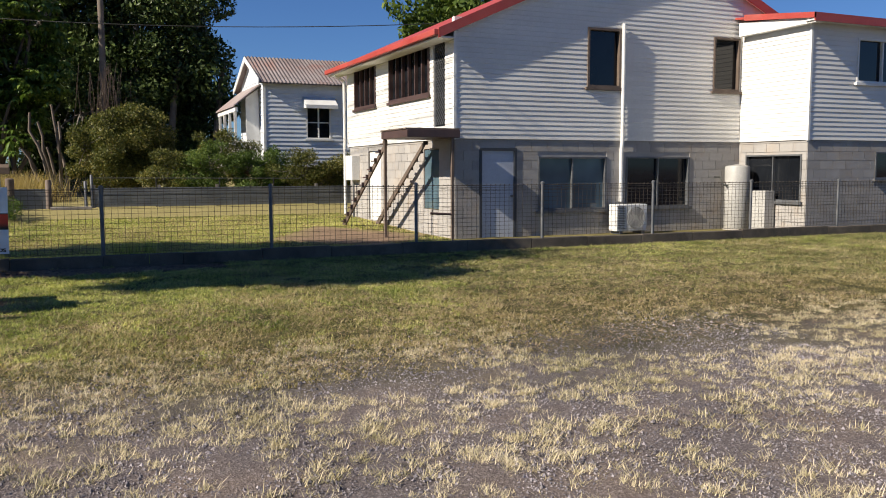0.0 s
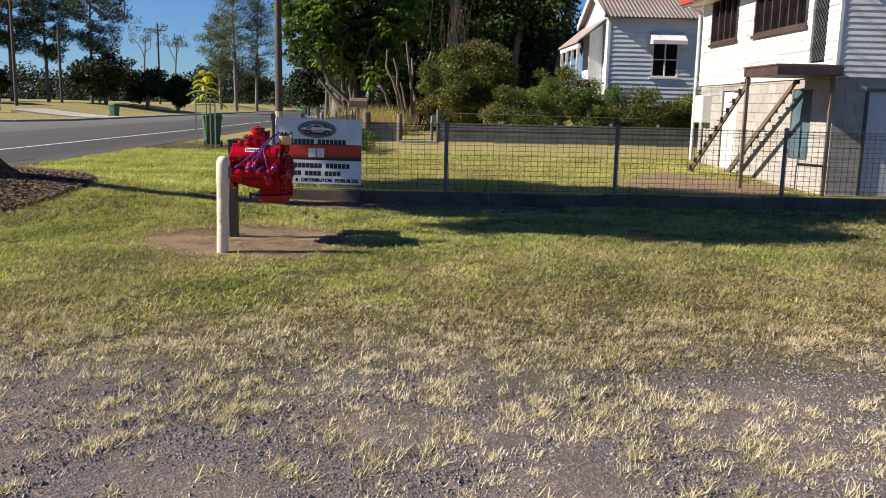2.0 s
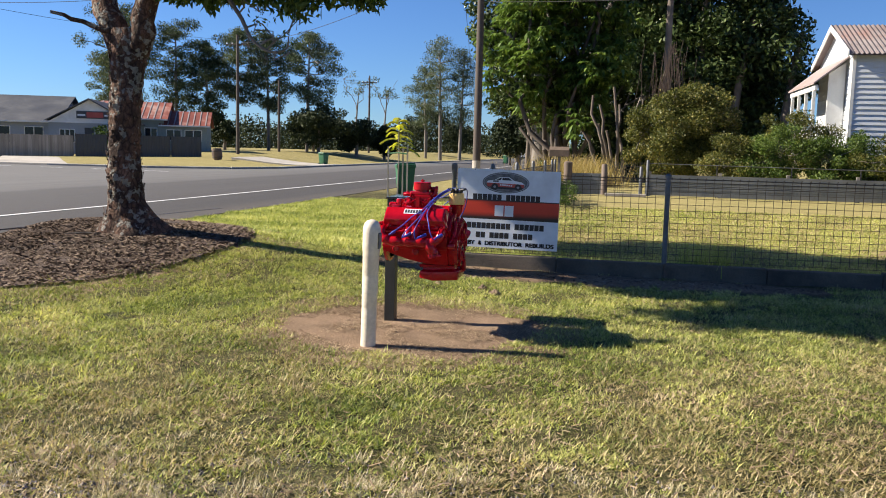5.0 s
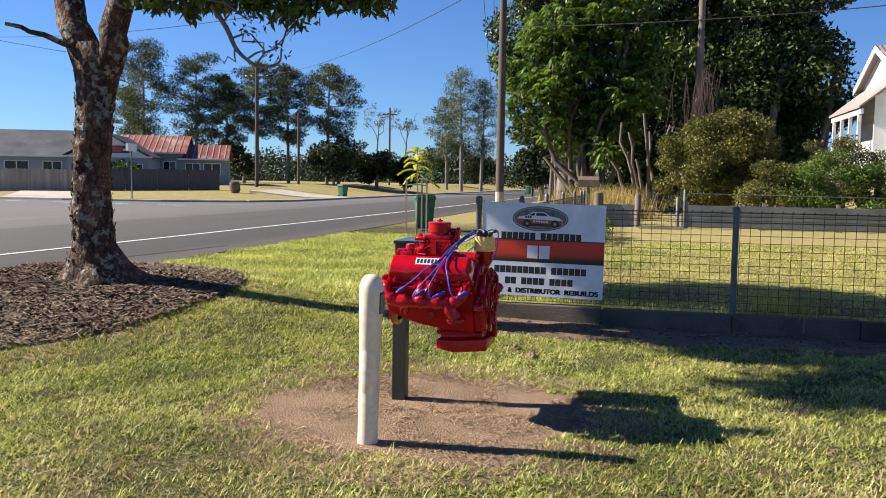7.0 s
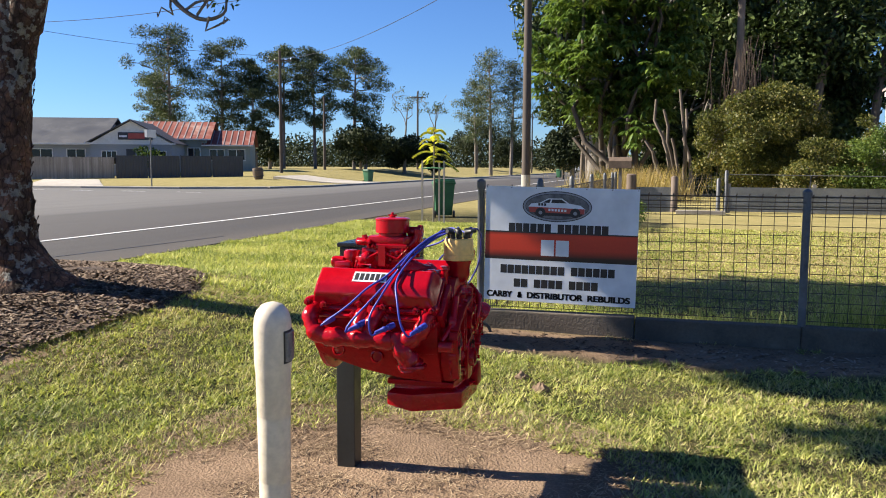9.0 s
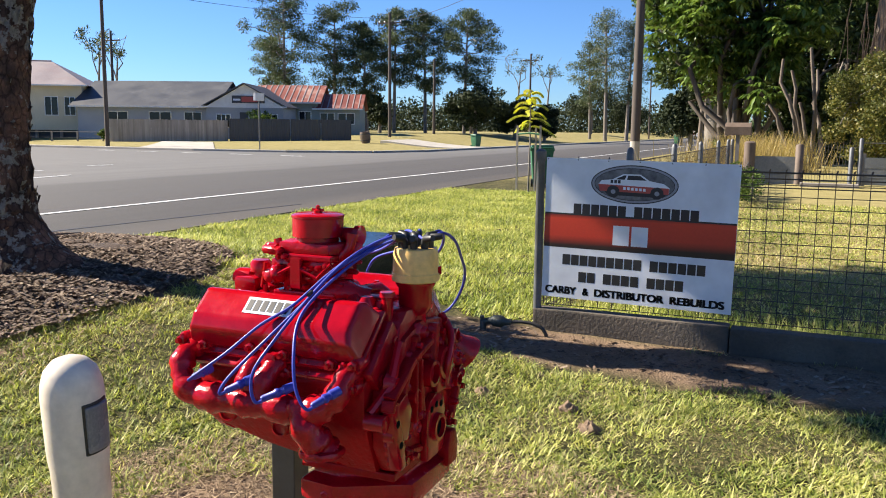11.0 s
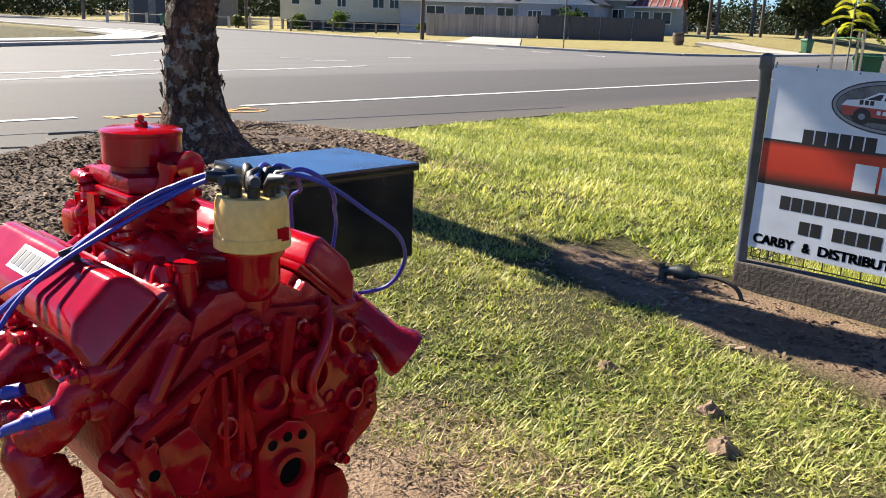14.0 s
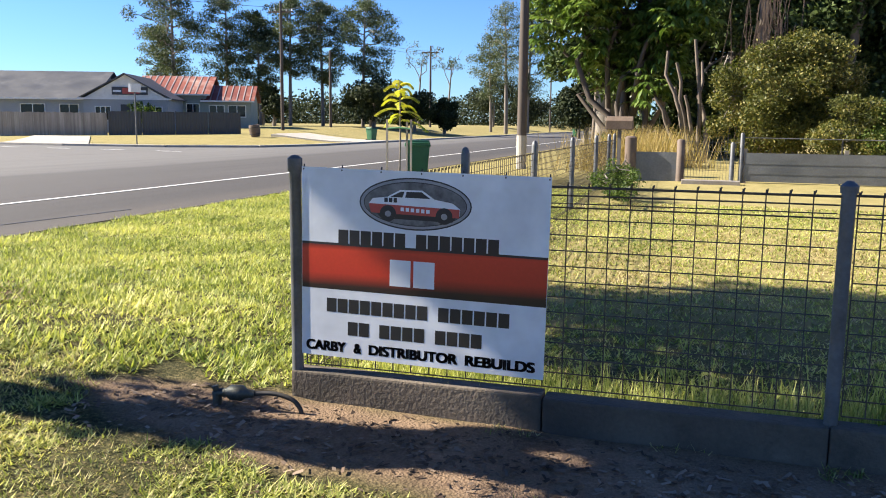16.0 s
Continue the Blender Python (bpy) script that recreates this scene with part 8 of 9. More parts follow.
def bin_at(x, y, yaw, lid, label, sc=1.0):
    t = thing("wheelie_bin", (x, y, zg(x, y)), label, "wheelie bin", "wheelie bins")
    t.rotation_euler = (0, 0, radians(yaw))
    g = Geo().hexa([(-0.22, -0.26, 0.06), (0.22, -0.26, 0.06), (0.22, 0.26, 0.06), (-0.22, 0.26, 0.06), (-0.29, -0.34, 0.95), (0.29, -0.34, 0.95), (0.29, 0.36, 0.95), (-0.29, 0.36, 0.95)])
    part("body", g, M["bin_green"], t, bevel=0.03, smooth=40)
    part("rim", Geo().box(-0.31, 0.31, -0.36, 0.38, 0.92, 0.97), M["bin_green"], t, bevel=0.012)
    part("lid", Geo().hexa([(-0.31, -0.38, 0.972), (0.31, -0.38, 0.972), (0.31, 0.36, 0.972), (-0.31, 0.36, 0.972), (-0.25, -0.30, 1.0), (0.25, -0.30, 1.0), (0.27, 0.34, 1.07), (-0.27, 0.34, 1.07)]), M[lid], t, bevel=0.015, smooth=40)
    for s in (-1, 1):
        part("wheel", Geo().lathe([(0.1, -0.025), (0.1, 0.025)], 16, (s * 0.26, 0.30, 0.1), "x"), M["rubber"], t)
    part("handle", Geo().tube([(-0.25, 0.38, 1.0), (-0.25, 0.44, 1.0), (0.25, 0.44, 1.0), (0.25, 0.38, 1.0)], 0.018, 8), M["bin_green"], t)
    return t


bin_at(-6.75, 29.3, 200, "bin_green", "green wheelie bin standing on grass by the street")
bin_at(-24.4, 70.6, 160, "bin_green", "green wheelie bin on the far verge")
bin_at(-14.0, 108.0, 160, "bin_green", "green wheelie bin far down the street")
bin_at(-5.2, 58.0, 180, "bin_yellow", "green wheelie bin with yellow lid on the verge")
bin_at(-74.0, 48.3, 190, "bin_green", "green wheelie bin by the shed")
bin_at(-72.2, 49.2, 190, "bin_green", "green wheelie bin by the shed")
bar = thing("barrel", (-30.3, 63.3, zg(-30.3, 63.3)), "dark old barrel planter tilted on the verge", "barrel")
part("staves", Geo().lathe([(0.30, 0.0), (0.38, 0.3), (0.40, 0.5), (0.36, 0.85), (0.33, 0.86), (0.30, 0.7)], 20), M["brown_wood"], bar, smooth=50)
for z in (0.2, 0.65):
    part("hoop", Geo().lathe([(0.385, z), (0.40, z + 0.02), (0.39, z + 0.05)], 20), M["steel_dark"], bar)
bar.rotation_euler = (radians(6), radians(-5), 0)

# young yellow-leafed tree with its stakes
yt = thing("sapling", (-6.35, 26.9, 0), "young staked sapling with yellow-green leaves", "tree")
part("stem", Geo().tube([(0, 0, -0.1), (0.02, 0, 1.2), (0, 0.02, 2.35)], [0.025, 0.02, 0.012], 8), M["bark_grey"], yt)
for x, y in ((-0.32, 0.1), (0.3, -0.1), (0.05, 0.35)):
    part("stake", Geo().box(x - 0.02, x + 0.02, y - 0.02, y + 0.02, -0.2, 1.55), M["grey_wood"], yt)
part("tree_tie", Geo().tube([(-0.32, 0.1, 1.35), (0, 0, 1.38), (0.3, -0.1, 1.35)], 0.02, 6), M["bin_green"], yt)
lv = []
rng = np.random.default_rng(301)
for k in range(15):
    a = k * 2.4
    z0 = 1.55 + 0.055 * k
    up = 0.15 + 0.06 * k
    d = np.array([math.cos(a), math.sin(a), up])
    d /= np.linalg.norm(d)
    L = 0.62 - 0.016 * k
    for j in range(14):
        f = (j + 2) / 15
        c = np.array([0, 0, z0]) + d * L * f + np.array([0, 0, -0.32 * f * f])
        s = np.cross(d, [0, 0, 1.0])
        s /= np.linalg.norm(s)
        for sg in (-1, 1):
            t_ = c + sg * s * 0.13 * (1 - 0.5 * abs(f - 0.5)) + np.array([0, 0, -0.05])
            m_ = (c + t_) / 2
            lv.append([c, m_ + d * 0.035, t_, m_ - d * 0.035])
tagged(part("crown", cloud_mesh("crown", M["leaf_yellow"], np.array(lv), 4), None, yt), kind="stuff")

# white van down the street, parked car by the trees
van = thing("van", (-17.9, 165.0, 0.02), "white delivery van seen from behind on the street", "van")
part("body", Geo().prism([(-2.3, 0.35), (2.2, 0.35), (2.3, 0.9), (1.7, 1.15), (1.0, 1.95), (-2.2, 1.98), (-2.32, 1.2)], "x", -0.85, 0.85).mesh("body", M["white_metal"], 0.06, 40), None, van)
van.rotation_euler = (0, 0, radians(2))
part("rear_window", Geo().box(-0.7, 0.7, -2.34, -2.26, 1.25, 1.75), M["glass"], van)
part("bumper", Geo().box(-0.85, 0.85, -2.42, -2.28, 0.38, 0.6), M["charcoal"], van, bevel=0.03)
for s in (-1, 1):
    part("tail_light", Geo().box(s * 0.78 - 0.06, s * 0.78 + 0.06, -2.345, -2.28, 0.8, 1.2), M["red_roof"], van)
    for y in (-1.45, 1.5):
        part("wheel", Geo().lathe([(0.2, -0.11), (0.33, -0.1), (0.33, 0.1), (0.2, 0.11)], 18, (s * 0.78, y, 0.33), "x"), M["rubber"], van)
car = thing("car", (-3.9, 52.0, 0.05), "dark parked car beside the trees", "car")
part("body", Geo().prism([(-2.1, 0.3), (2.1, 0.3), (2.15, 0.75), (1.2, 0.9), (0.6, 1.4), (-1.2, 1.42), (-2.0, 0.95), (-2.15, 0.8)], "x", -0.82, 0.82).mesh("body", M["charcoal"], 0.06, 40), None, car)
part("rear_window", Geo().box(-0.6, 0.6, -1.78, -1.72, 1.02, 1.3), M["glass"], car)
for s in (-1, 1):
    part("tail_light", Geo().box(s * 0.66 - 0.12, s * 0.66 + 0.12, -2.18, -2.10, 0.68, 0.82), M["red_roof"], car)
    for y in (-1.3, 1.3):
        part("wheel", Geo().lathe([(0.18, -0.1), (0.3, -0.09), (0.3, 0.09), (0.18, 0.1)], 16, (s * 0.76, y, 0.28), "x"), M["rubber"], car)


# ---- far trees ----
def pine(x, y, h, seed, crown0=0.35, spread=0.2, lean=0.0, mat="leaf_pine", n=2600, size=0.5):
    rng = np.random.default_rng(seed)
    z0 = zg(x, y)
    bl, lb = [], []
    k = 0
    z = h * crown0
    while z < h:
        f = max(0.0, (z / h - crown0) / (1 - crown0))
        R = 1.35 * h * spread * max(0.3, 1.05 - abs(f - 0.5) * 1.25) * rng.uniform(0.4, 1.15)
        a = k * 2.4 + rng.uniform(-0.5, 0.5)
        e = (R * math.cos(a) + lean * z / h, R * math.sin(a), z + R * 0.15)
        bl.append((*e, h * 0.095 * rng.uniform(0.6, 1.6), h * 0.095 * rng.uniform(0.7, 1.5), h * 0.058))
        m_ = (e[0] * 0.55, e[1] * 0.55, z + R * 0.1)
        bl.append((*m_, h * 0.05, h * 0.05, h * 0.03))
        lb.append(((lean * z / h, 0, z - R * 0.12), e, h * 0.006, 0.03))
        z += 1.25 * h * 0.027 * rng.uniform(0.6, 1.3)
        k += 1
    bl.append((lean, 0, h, h * 0.05, h * 0.05, h * 0.05))
    return tree("pine_tree", (x, y, z0), "tall pine with open layered crown against the sky", "tree", [(0, 0, -0.4), (lean * 0.3, 0, h * 0.4), (lean, 0, h * 0.97)], [h * 0.017, h * 0.013, h * 0.004], lb, bl, M[mat], n, size, M["bark_grey"], seed, 0.35, 0.1, False, "pines across the street", 0.2, 8)


for k, (x, y, h, c0, sp) in enumerate([(-56.5, 92, 15.5, 0.36, 0.20), (-51.0, 94, 14.2, 0.32, 0.19), (-47.5, 95, 12.0, 0.3, 0.17), (-44.3, 96, 13.6, 0.42, 0.20), (-41.0, 97.5, 13.3, 0.36, 0.22), (-37.0, 99.5, 13.6, 0.42, 0.23), (-25.2, 121, 16.6, 0.42, 0.15), (-22.6, 122, 15.2, 0.36, 0.13), (-28.0, 124, 12.8, 0.35, 0.14), (-60.5, 95, 11.0, 0.4, 0.15)]):
    pine(x, y, h, 400 + k, c0, sp, 0.5 * math.sin(k * 3), "leaf_pine" if k < 6 else "leaf_gum", 15000 if k < 6 else 8000, 0.27)
for k, (x, y, h) in enumerate([(-43.0, 137, 13), (-39.0, 140, 12.5), (-73.0, 80, 11.5), (-69.5, 79, 10.5)]):
    rng = np.random.default_rng(450 + k)
    tree("gum_tree", (x, y, zg(x, y)), "sparse pale gum tree with thin crown", "tree", [(0, 0, -0.3), (0.2, 0, h * 0.4), (0.5, 0, h * 0.7)], [0.2, 0.14, 0.08],
         [((0.3, 0, h * 0.5), (-h * 0.16, 0, h * 0.9), 0.08, 0.02), ((0.4, 0, h * 0.6), (h * 0.18, 0, h * 0.95), 0.07, 0.02)], clumps((0, 0, h * 0.82), (h * 0.22, h * 0.15, h * 0.17), 13, h * 0.06, 460 + k), M["leaf_gum"], 420, 0.4, M["bark_grey"], 470 + k, 0.3, 0.4, True, "thin gums", 0.2)
# dark round street trees down the far side, and rows of trunks past the bend
for k, (x, y, w, h) in enumerate([(-33.5, 94, 4.2, 6.3), (-30.0, 97, 3.4, 5.3), (-37.5, 103, 3.5, 5.0), (-26.0, 140, 4.5, 6.4), (-34.0, 150, 6.0, 8.5), (-20.0, 170, 6.0, 9.0), (-50.0, 100, 3.0, 6.0), (-27.5, 100, 2.2, 4.0), (-41.0, 86, 1.6, 3.4), (-95.0, 62, 6, 8.5), (-100, 52, 6, 9.0), (-104, 70, 7, 9.5), (-90.0, 75, 6, 8.0), (-84, 80, 5, 7.5), (-112, 44, 7, 9.5), (-8.5, 74.0, 3.0, 6.0), (-9.5, 92, 3.2, 7.5), (-9.5, 120, 4, 9)]):
    tree("broad_tree", (x, y, zg(x, y)), "dense dark round-headed tree far down the street", "tree", [(0, 0, -0.3), (0.1, 0, h * 0.3), (0, 0, h * 0.6)], [0.22, 0.18, 0.1], [], clumps((0, 0, h * 0.55), (w * 0.75, w * 0.6, h * 0.36), 22, w * 0.3, 500 + k), M["leaf_bush"], 6500, 0.34, M["bark_grey"], 520 + k, 0.5, 0.1, False, "far broad trees", 0.3)
rng = np.random.default_rng(601)
tl = thing("tree_row", (0, 0, 0), "row of slim pale trunks with thin crowns along the street", "trees", kind="stuff")
g, bl = Geo(), []
for k in range(22):
    x, y = -9.5 + rng.uniform(-1.5, 4.0), 62 + k * 6.5
    h = rng.uniform(6.5, 9.5)
    g.tube([(x, y, -0.2), (x + rng.normal() * 0.2, y, h * 0.6)], [0.17, 0.1], 7)
    bl += clumps((x, y, h * 0.8), (1.6, 1.6, 1.6), 6, 0.9, 610 + k)
part("trunk", g, M["dead"], tl, smooth=60)
part("crown", cloud_mesh("crown", M["leaf_bush"], leaves(in_blobs(bl, 15000, rng, 0.3), 0.45, 0.5, 0.1, 0.0, rng), 4), None, tl)
# distant woodland closing the view
wl = thing("distant_woodland", (0, 0, 0), "distant band of dark bushland trees", "woodland", kind="stuff")
bl = []
for k in range(300):
    a = radians(rng.uniform(-20, 140))
    R = rng.uniform(170, 230)
    x, y = R * math.cos(a) - 30, R * math.sin(a) + 10
    if -24 < x < -6:
        continue
    h = rng.uniform(6, 9)
    bl.append((x, y, h * 0.45, rng.uniform(5, 9), rng.uniform(5, 9), h * 0.55))
part("crowns", cloud_mesh("crowns", M["leaf_bush"], leaves(in_blobs(bl, 170000, rng, 0.5), 0.66, 0.7, 0.1, 0.0, rng), 4), None, wl)
bl = []
for k in range(160):
    a = radians(rng.uniform(120, 200))
    R = rng.uniform(120, 190)
    h = rng.uniform(5, 7.5)
    bl.append((R * math.cos(a) - 5, R * math.sin(a) + 15, h * 0.45, rng.uniform(4, 8), rng.uniform(4, 8), h * 0.55))
part("crowns", cloud_mesh("crowns", M["leaf_bush"], leaves(in_blobs(bl, 150000, rng, 0.5), 0.55, 0.7, 0.1, 0.0, rng), 4), None, wl)
tree("broad_tree", (18.4, 41, 0.4), "green tree top showing over the red roof", "tree", [(0, 0, -0.3), (0, 0, 5), (0, 0, 9)], [0.4, 0.3, 0.2], [], clumps((0, 0, 9.6), (2.8, 2, 2.6), 22, 1.1, 701), M["leaf_fresh"], 6000, 0.35, M["bark_grey"], 702, 0.5, 0.1, False)

# ---- grass blades, tufts ----
def near_zone(n, x0, x1, y0, y1, rng):
    return np.stack([rng.uniform(x0, x1, n), rng.uniform(y0, y1, n)], 1)


def smooth_noise(xy, f, seed):
    out = np.zeros(len(xy))
    for k in range(4):
        r = np.random.default_rng(seed + k)
        a = r.uniform(0, math.tau)
        d = np.array([math.cos(a), math.sin(a)]) * f * (1 + 0.7 * k)
        out += np.sin(xy @ d + r.uniform(0, 6)) / (1 + 0.5 * k)
    return out / 2.1


def blades(xy, hgt, width, lean, rng, per=1):
    n = len(xy) * per
    p = np.repeat(xy, per, 0) + rng.normal(size=(n, 2)) * 0.012
    z = height(p[:, 0], p[:, 1]) - 0.004
    base = np.concatenate([p, z[:, None]], 1)
    a = rng.uniform(0, math.tau, n)
    l = lean * rng.uniform(0.2, 1.3, n)
    H_ = (np.repeat(hgt, per) if np.ndim(hgt) else hgt) * rng.uniform(0.5, 1.25, n)
    d = np.stack([np.cos(a) * l, np.sin(a) * l, np.ones(n)], 1)
    d /= np.linalg.norm(d, axis=1)[:, None]
    s = np.stack([-np.sin(a), np.cos(a), np.zeros(n)], 1) * width
    return np.stack([base - s, base + s, base + d * H_[:, None]], 1)


def blocked(xy):
    x, y = xy[:, 0], xy[:, 1]
    a = ((x + 1.75) / 1.05) ** 2 + ((y - 10.1) / 1.0) ** 2 < 1 + 0.25 * smooth_noise(xy, 4, 5)
    b = ((x - BEDX) / BEDRX) ** 2 + ((y - BEDY) / BEDRY) ** 2 < 1.08 + 0.22 * smooth_noise(xy, 3, 9) + 0.12 * smooth_noise(xy, 11, 10)
    c = (np.abs(y - 13.2) < 0.45 + 0.16 * smooth_noise(xy, 3, 15) + 0.14 * smooth_noise(xy, 9, 16)) & (np.abs(x + 0.4) < 2.6)
    d = x < -8.42 + 0.08 * smooth_noise(xy, 5, 19)
    e = (np.abs(y - FENCE_Y) < 0.07) & (x > P0)
    return a | b | c | d | e


rng = np.random.default_rng(801)
xy = np.concatenate([near_zone(130000, -8.6, 4.5, 6.0, 13.6, rng), near_zone(60000, 4.5, 17, 7.0, 13.6, rng)])
edge = 6.0 + 0.7 * smooth_noise(xy, 1.1, 23)
keep = ~blocked(xy) & (smooth_noise(xy, 11, 91) + 0.6 * smooth_noise(xy, 29, 95) + rng.normal(size=len(xy)) * 0.25 > -0.55) & (rng.uniform(size=len(xy)) < np.clip((xy[:, 1] - edge) / 1.6 + 0.15, 0, 1))
xy = xy[keep]
dry = xy[:, 1] + 0.9 * smooth_noise(xy, 1.7, 51) + 0.6 * rng.normal(size=len(xy)) - 0.30 * np.clip(xy[:, 0] - 0.5, 0, 5) < 7.2
for name, mat, pick, label in (("lawn", "lawn", ~dry, "short patchy green and straw-coloured lawn"), ("dry_lawn", "lawn_dry", dry, "thin dry straw-coloured lawn at the gravel's edge")):
    q = xy[pick]
    tagged(new(name, cloud_mesh(name, M[mat], blades(q, 0.038 + 0.022 * np.clip(smooth_noise(q, 6, 71) + 0.5, 0, 1.4), 0.0045, 2.6, rng, 3), 3)), label, "lawn", kind="stuff")
# tussocks of coarse leaves standing out of the finer blades, with gaps between them
def tussocks(q, per, spread, hgt, width, lean, rng):
    size = rng.uniform(0.55, 1.25, len(q))
    p = np.repeat(q, per, 0) + rng.normal(size=(len(q) * per, 2)) * spread * np.repeat(size, per)[:, None]
    return blades(p, np.repeat(hgt * size, per), width, lean, rng, 1)


q = np.concatenate([near_zone(36000, -8.4, 4.5, 6.0, 13.4, rng), near_zone(9000, 4.5, 15, 7.5, 13.4, rng)])
q = q[~blocked(q) & (rng.uniform(size=len(q)) < np.clip((q[:, 1] - 6.2 - 0.7 * smooth_noise(q, 1.3, 87)) / 1.6, 0, 1))]
lush = smooth_noise(q, 1.5, 81) + 0.7 * smooth_noise(q, 6, 85) + 0.45 * (q[:, 1] - 8.2) - 0.08 * (q[:, 0] + 2.0) - 0.22 * np.clip(q[:, 0], 0, 6) + 0.6 * rng.normal(size=len(q))
tagged(new("broad_grass", cloud_mesh("broad_grass", M["lawn_lush"], tussocks(q[lush > -0.2], 14, 0.026, 0.052, 0.0054, 3.1, rng), 3)), "coarse broad-leaved bright green grass", "lawn", kind="stuff")
tagged(new("dry_lawn", cloud_mesh("dry_lawn", M["lawn_dry"], tussocks(q[lush <= -0.2], 12, 0.030, 0.056, 0.0050, 3.2, rng), 3)), "dry straw-coloured tussocks among the lawn", "lawn", kind="stuff")
q = near_zone(52000, -8.2, 9, 6.2, 13.2, rng)
q = q[~blocked(q) & (0.9 * smooth_noise(q, 1.9, 141) + 0.5 * smooth_noise(q, 7, 145) + 0.16 * q[:, 0] - 0.5 * (q[:, 1] - 8.2) + 0.7 * rng.normal(size=len(q)) > 0.1)]
scatter("dead_grass_litter", M["straw"], "brown dead grass lying on the lawn", "litter", np.concatenate([q, height(q[:, 0], q[:, 1])[:, None]], 1), 0.055, 0.006, 0.35, rng, 0.026)
xy = near_zone(90000, -8.55, 0, 13.4, 27, rng)
xy = xy[~blocked(xy) & ((xy[:, 0] < P0 - 0.05))]
tagged(new("lawn", cloud_mesh("lawn", M["lawn_lush"], blades(xy, 0.075 + 0.03 * smooth_noise(xy, 5, 77), 0.008, 2.2, rng, 3), 3)), "bright green verge grass beside the street", "lawn", kind="stuff")
xy = near_zone(60000, P0, 9, 13.75, 24, rng)
keep = (np.abs(xy[:, 0] - 5.6) * 0.42 + np.abs(xy[:, 1] - 17.5) * 0.26 > 0.75) & (xy[:, 0] < 7.3)
xy = xy[keep]
half = rng.uniform(size=len(xy)) + 0.3 * smooth_noise(xy, 1.2, 61) < 0.62
tagged(new("lawn", cloud_mesh("lawn", M["lawn_lush"], blades(xy[half], 0.05, 0.008, 2.2, rng, 3), 3)), "mown green yard grass behind the fence", "lawn", kind="stuff")
tagged(new("dry_lawn", cloud_mesh("dry_lawn", M["lawn_dry"], blades(xy[~half], 0.05, 0.008, 2.2, rng, 3), 3)), "dry straw patches in the yard behind the fence", "lawn", kind="stuff")
# longer grass along the inside of the kerb
xy = np.stack([rng.uniform(P0 + 0.1, 6, 5200), FENCE_Y + 0.09 + np.abs(rng.normal(size=5200)) * 0.3], 1)
hg = 0.16 + 0.12 * np.clip(smooth_noise(xy, 2, 33), 0, 1)
tagged(new("long_grass", cloud_mesh("long_grass", M["lawn_lush"], blades(xy, hg, 0.005, 0.7, rng, 3), 3)), "long green grass along the inside of the kerb", "long grass", kind="stuff")
# dry tufts in the gravel: spaced rosettes, and thin seedlings between them
def tuft_spots(n):
    xy = near_zone(n, -8, 10, -1.5, 8.2, rng)
    dens = np.clip(0.50 + 0.34 * smooth_noise(xy, 0.9, 43) + 0.16 * smooth_noise(xy, 3.1, 47) + 0.16 * np.clip(xy[:, 1] - 5.0, -1, 2.5), 0.05, 1) * np.clip((7.6 - xy[:, 1]) / 1.3, 0, 1) * np.clip((xy[:, 1] + 1.0) / 2.5, 0, 1)
    bare = (((xy[:, 0] - 4.9) / 1.25) ** 2 + ((xy[:, 1] - 6.5) / 0.75) ** 2 < 1 + 0.3 * smooth_noise(xy, 4, 49)) | (((xy[:, 0] - 2.25) / 0.8) ** 2 + ((xy[:, 1] - 5.9) / 0.45) ** 2 < 1 + 0.3 * smooth_noise(xy, 4, 50))
    return xy[(rng.uniform(size=n) < dens) & ~bare]


v = np.concatenate([tussocks(tuft_spots(13500), 56, 0.030, 0.064, 0.0030, 2.3, rng), tussocks(tuft_spots(11000), 12, 0.020, 0.048, 0.0026, 2.2, rng)])
tagged(new("dry_tufts", cloud_mesh("dry_tufts", M["tuft"], v, 3)), "straw-coloured dry grass tufts growing in gravel", "grass tufts", kind="stuff")
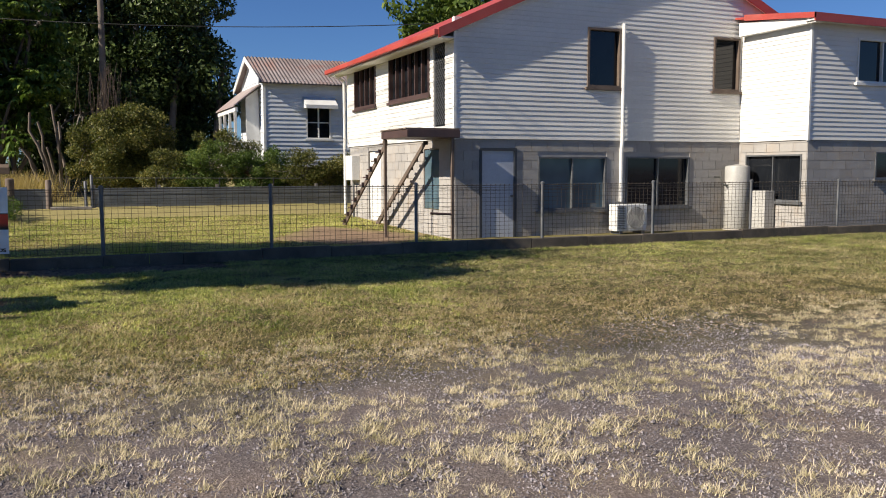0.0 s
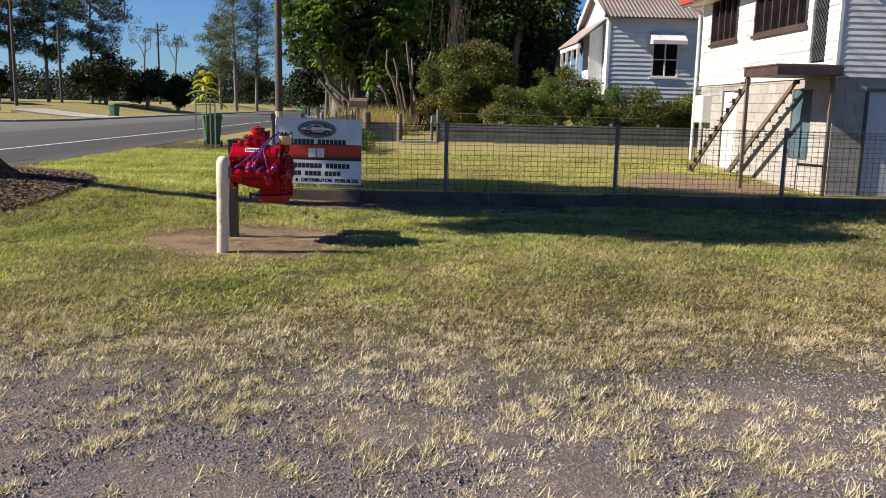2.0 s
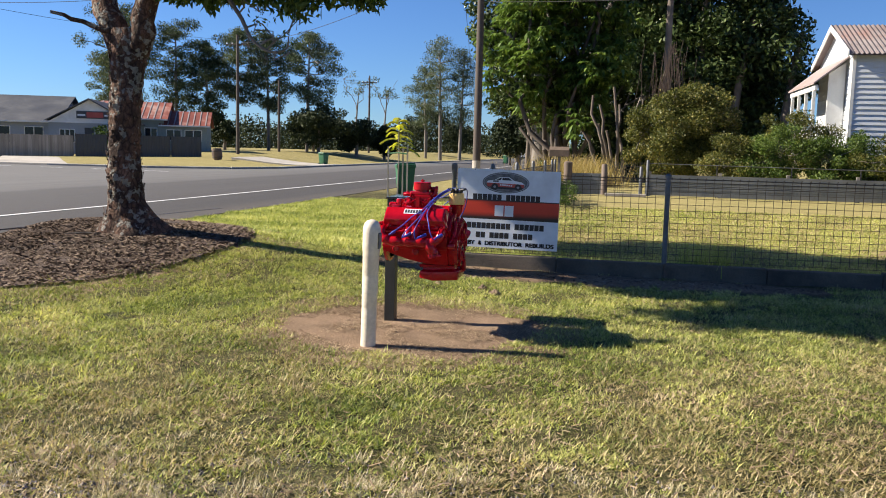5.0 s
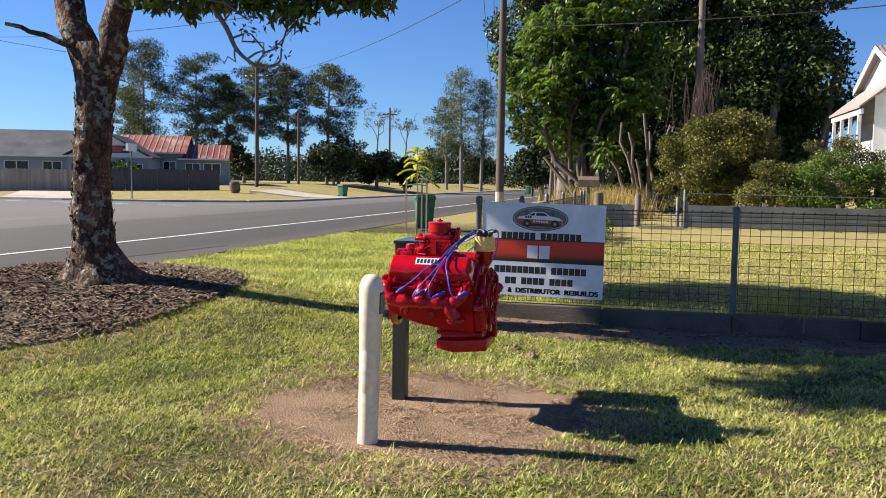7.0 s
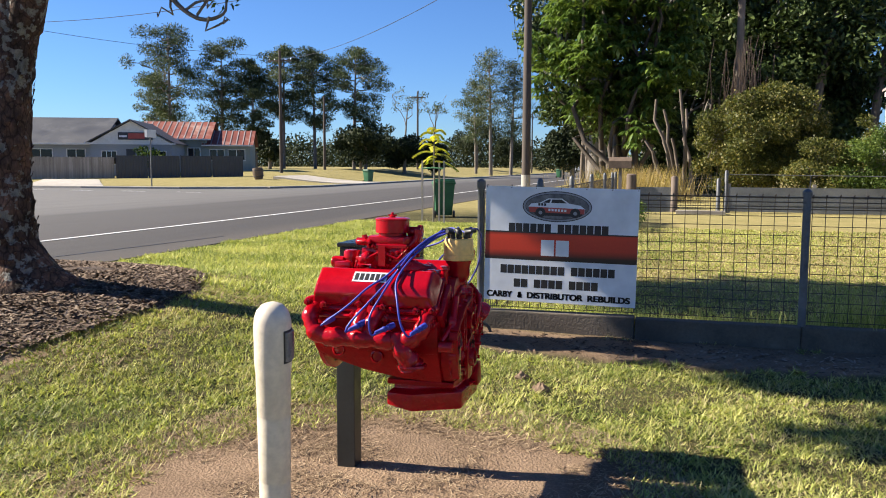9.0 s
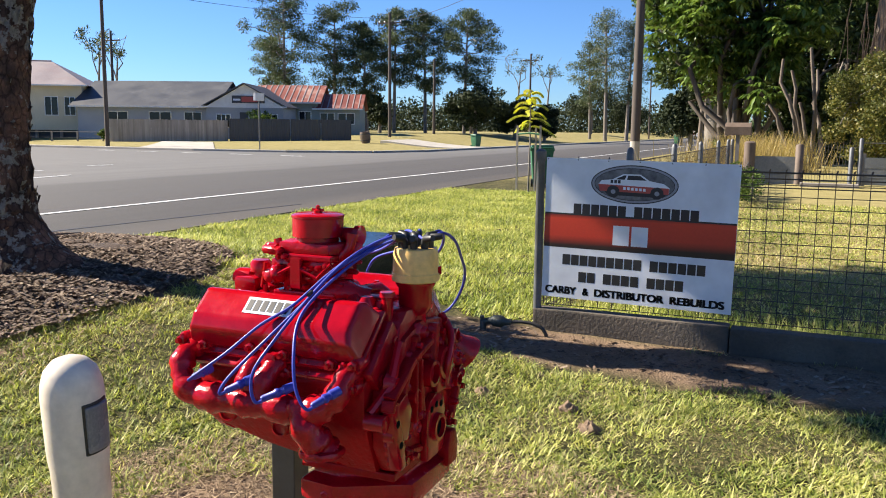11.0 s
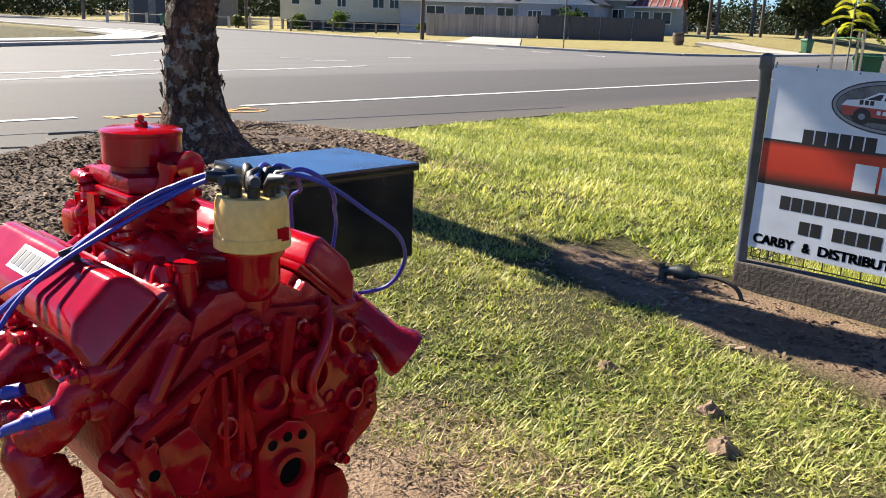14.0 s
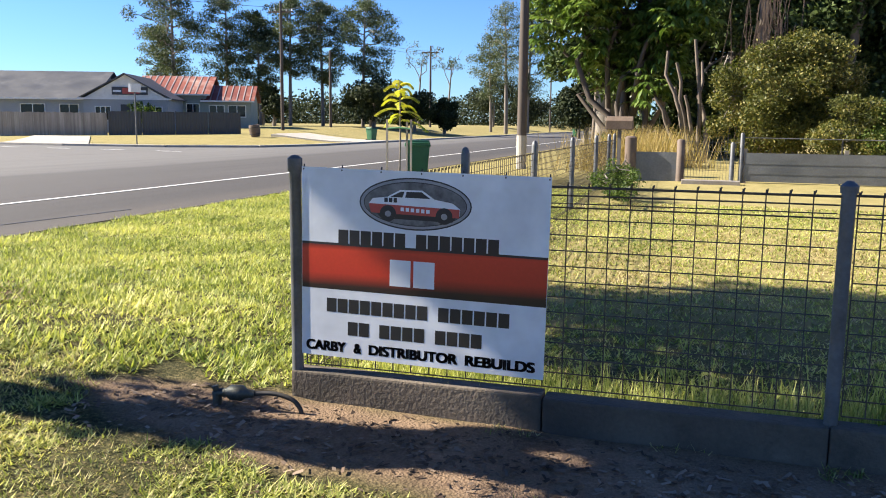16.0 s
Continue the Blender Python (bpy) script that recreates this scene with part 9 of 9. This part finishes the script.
# loose gravel stones
xy = near_zone(120000, -7, 6.5, 2.0, 7.6, rng)
xy = xy[rng.uniform(size=len(xy)) < np.clip((7.6 - xy[:, 1]) / 1.5, 0, 1)]
n = len(xy)
c = np.concatenate([xy, (height(xy[:, 0], xy[:, 1]) + 0.002)[:, None]], 1)
r = rng.uniform(0.004, 0.010, (n, 1)) * np.where(rng.uniform(size=(n, 1)) < 0.08, 1.9, 1.0)
a = rng.uniform(0, math.tau, n)
e1 = np.stack([np.cos(a), np.sin(a), np.zeros(n)], 1) * r
e2 = np.stack([-np.sin(a), np.cos(a), np.zeros(n)], 1) * r * 0.8
up = np.array([0, 0, 1.0]) * r * 0.9
tris = np.concatenate([np.stack([c + e1, c + e2, c + up], 1), np.stack([c + e2, c - e1, c + up], 1), np.stack([c - e1, c - e2, c + up], 1), np.stack([c - e2, c + e1, c + up], 1)])
gm = leafy("gravel_stones", [(0.1, (0.045, 0.042, 0.048)), (0.5, (0.14, 0.127, 0.136)), (0.92, (0.44, 0.40, 0.41))], 0.8, 0)
tagged(new("gravel", cloud_mesh("gravel", gm, tris, 3)), "loose grey crushed rock gravel", "gravel", kind="stuff")

# small crumbly earth casts in the lawn by the fence
rng = np.random.default_rng(207)
for x, y, r, h in ((-1.466, 12.06, 0.055, 0.045), (-1.307, 11.84, 0.060, 0.05), (-1.937, 12.08, 0.045, 0.04)):
    verts, faces, n = [(0, 0, h)], [], 14
    for f in (0.3, 0.55, 0.8, 1.05):
        for k in range(n):
            a, q = k * math.tau / n, 1 + 0.16 * rng.normal()
            verts.append((r * f * q * math.cos(a), r * f * q * math.sin(a), h * (1 - f * f * 0.95) + 0.006 * rng.normal()))
    faces += [(0, 1 + k, 1 + (k + 1) % n) for k in range(n)]
    faces += [(1 + j * n + k, 1 + j * n + n + k, 1 + j * n + n + (k + 1) % n, 1 + j * n + (k + 1) % n) for j in range(3) for k in range(n)]
    cast = thing("earth_mound", Vector((x, y, zg(x, y) - 0.004)), "small crumbly brown earth mound in the lawn", "soil", "earth mounds in the lawn")
    part("crumbs", Geo().add(verts, faces), M["earth_cast"], cast)
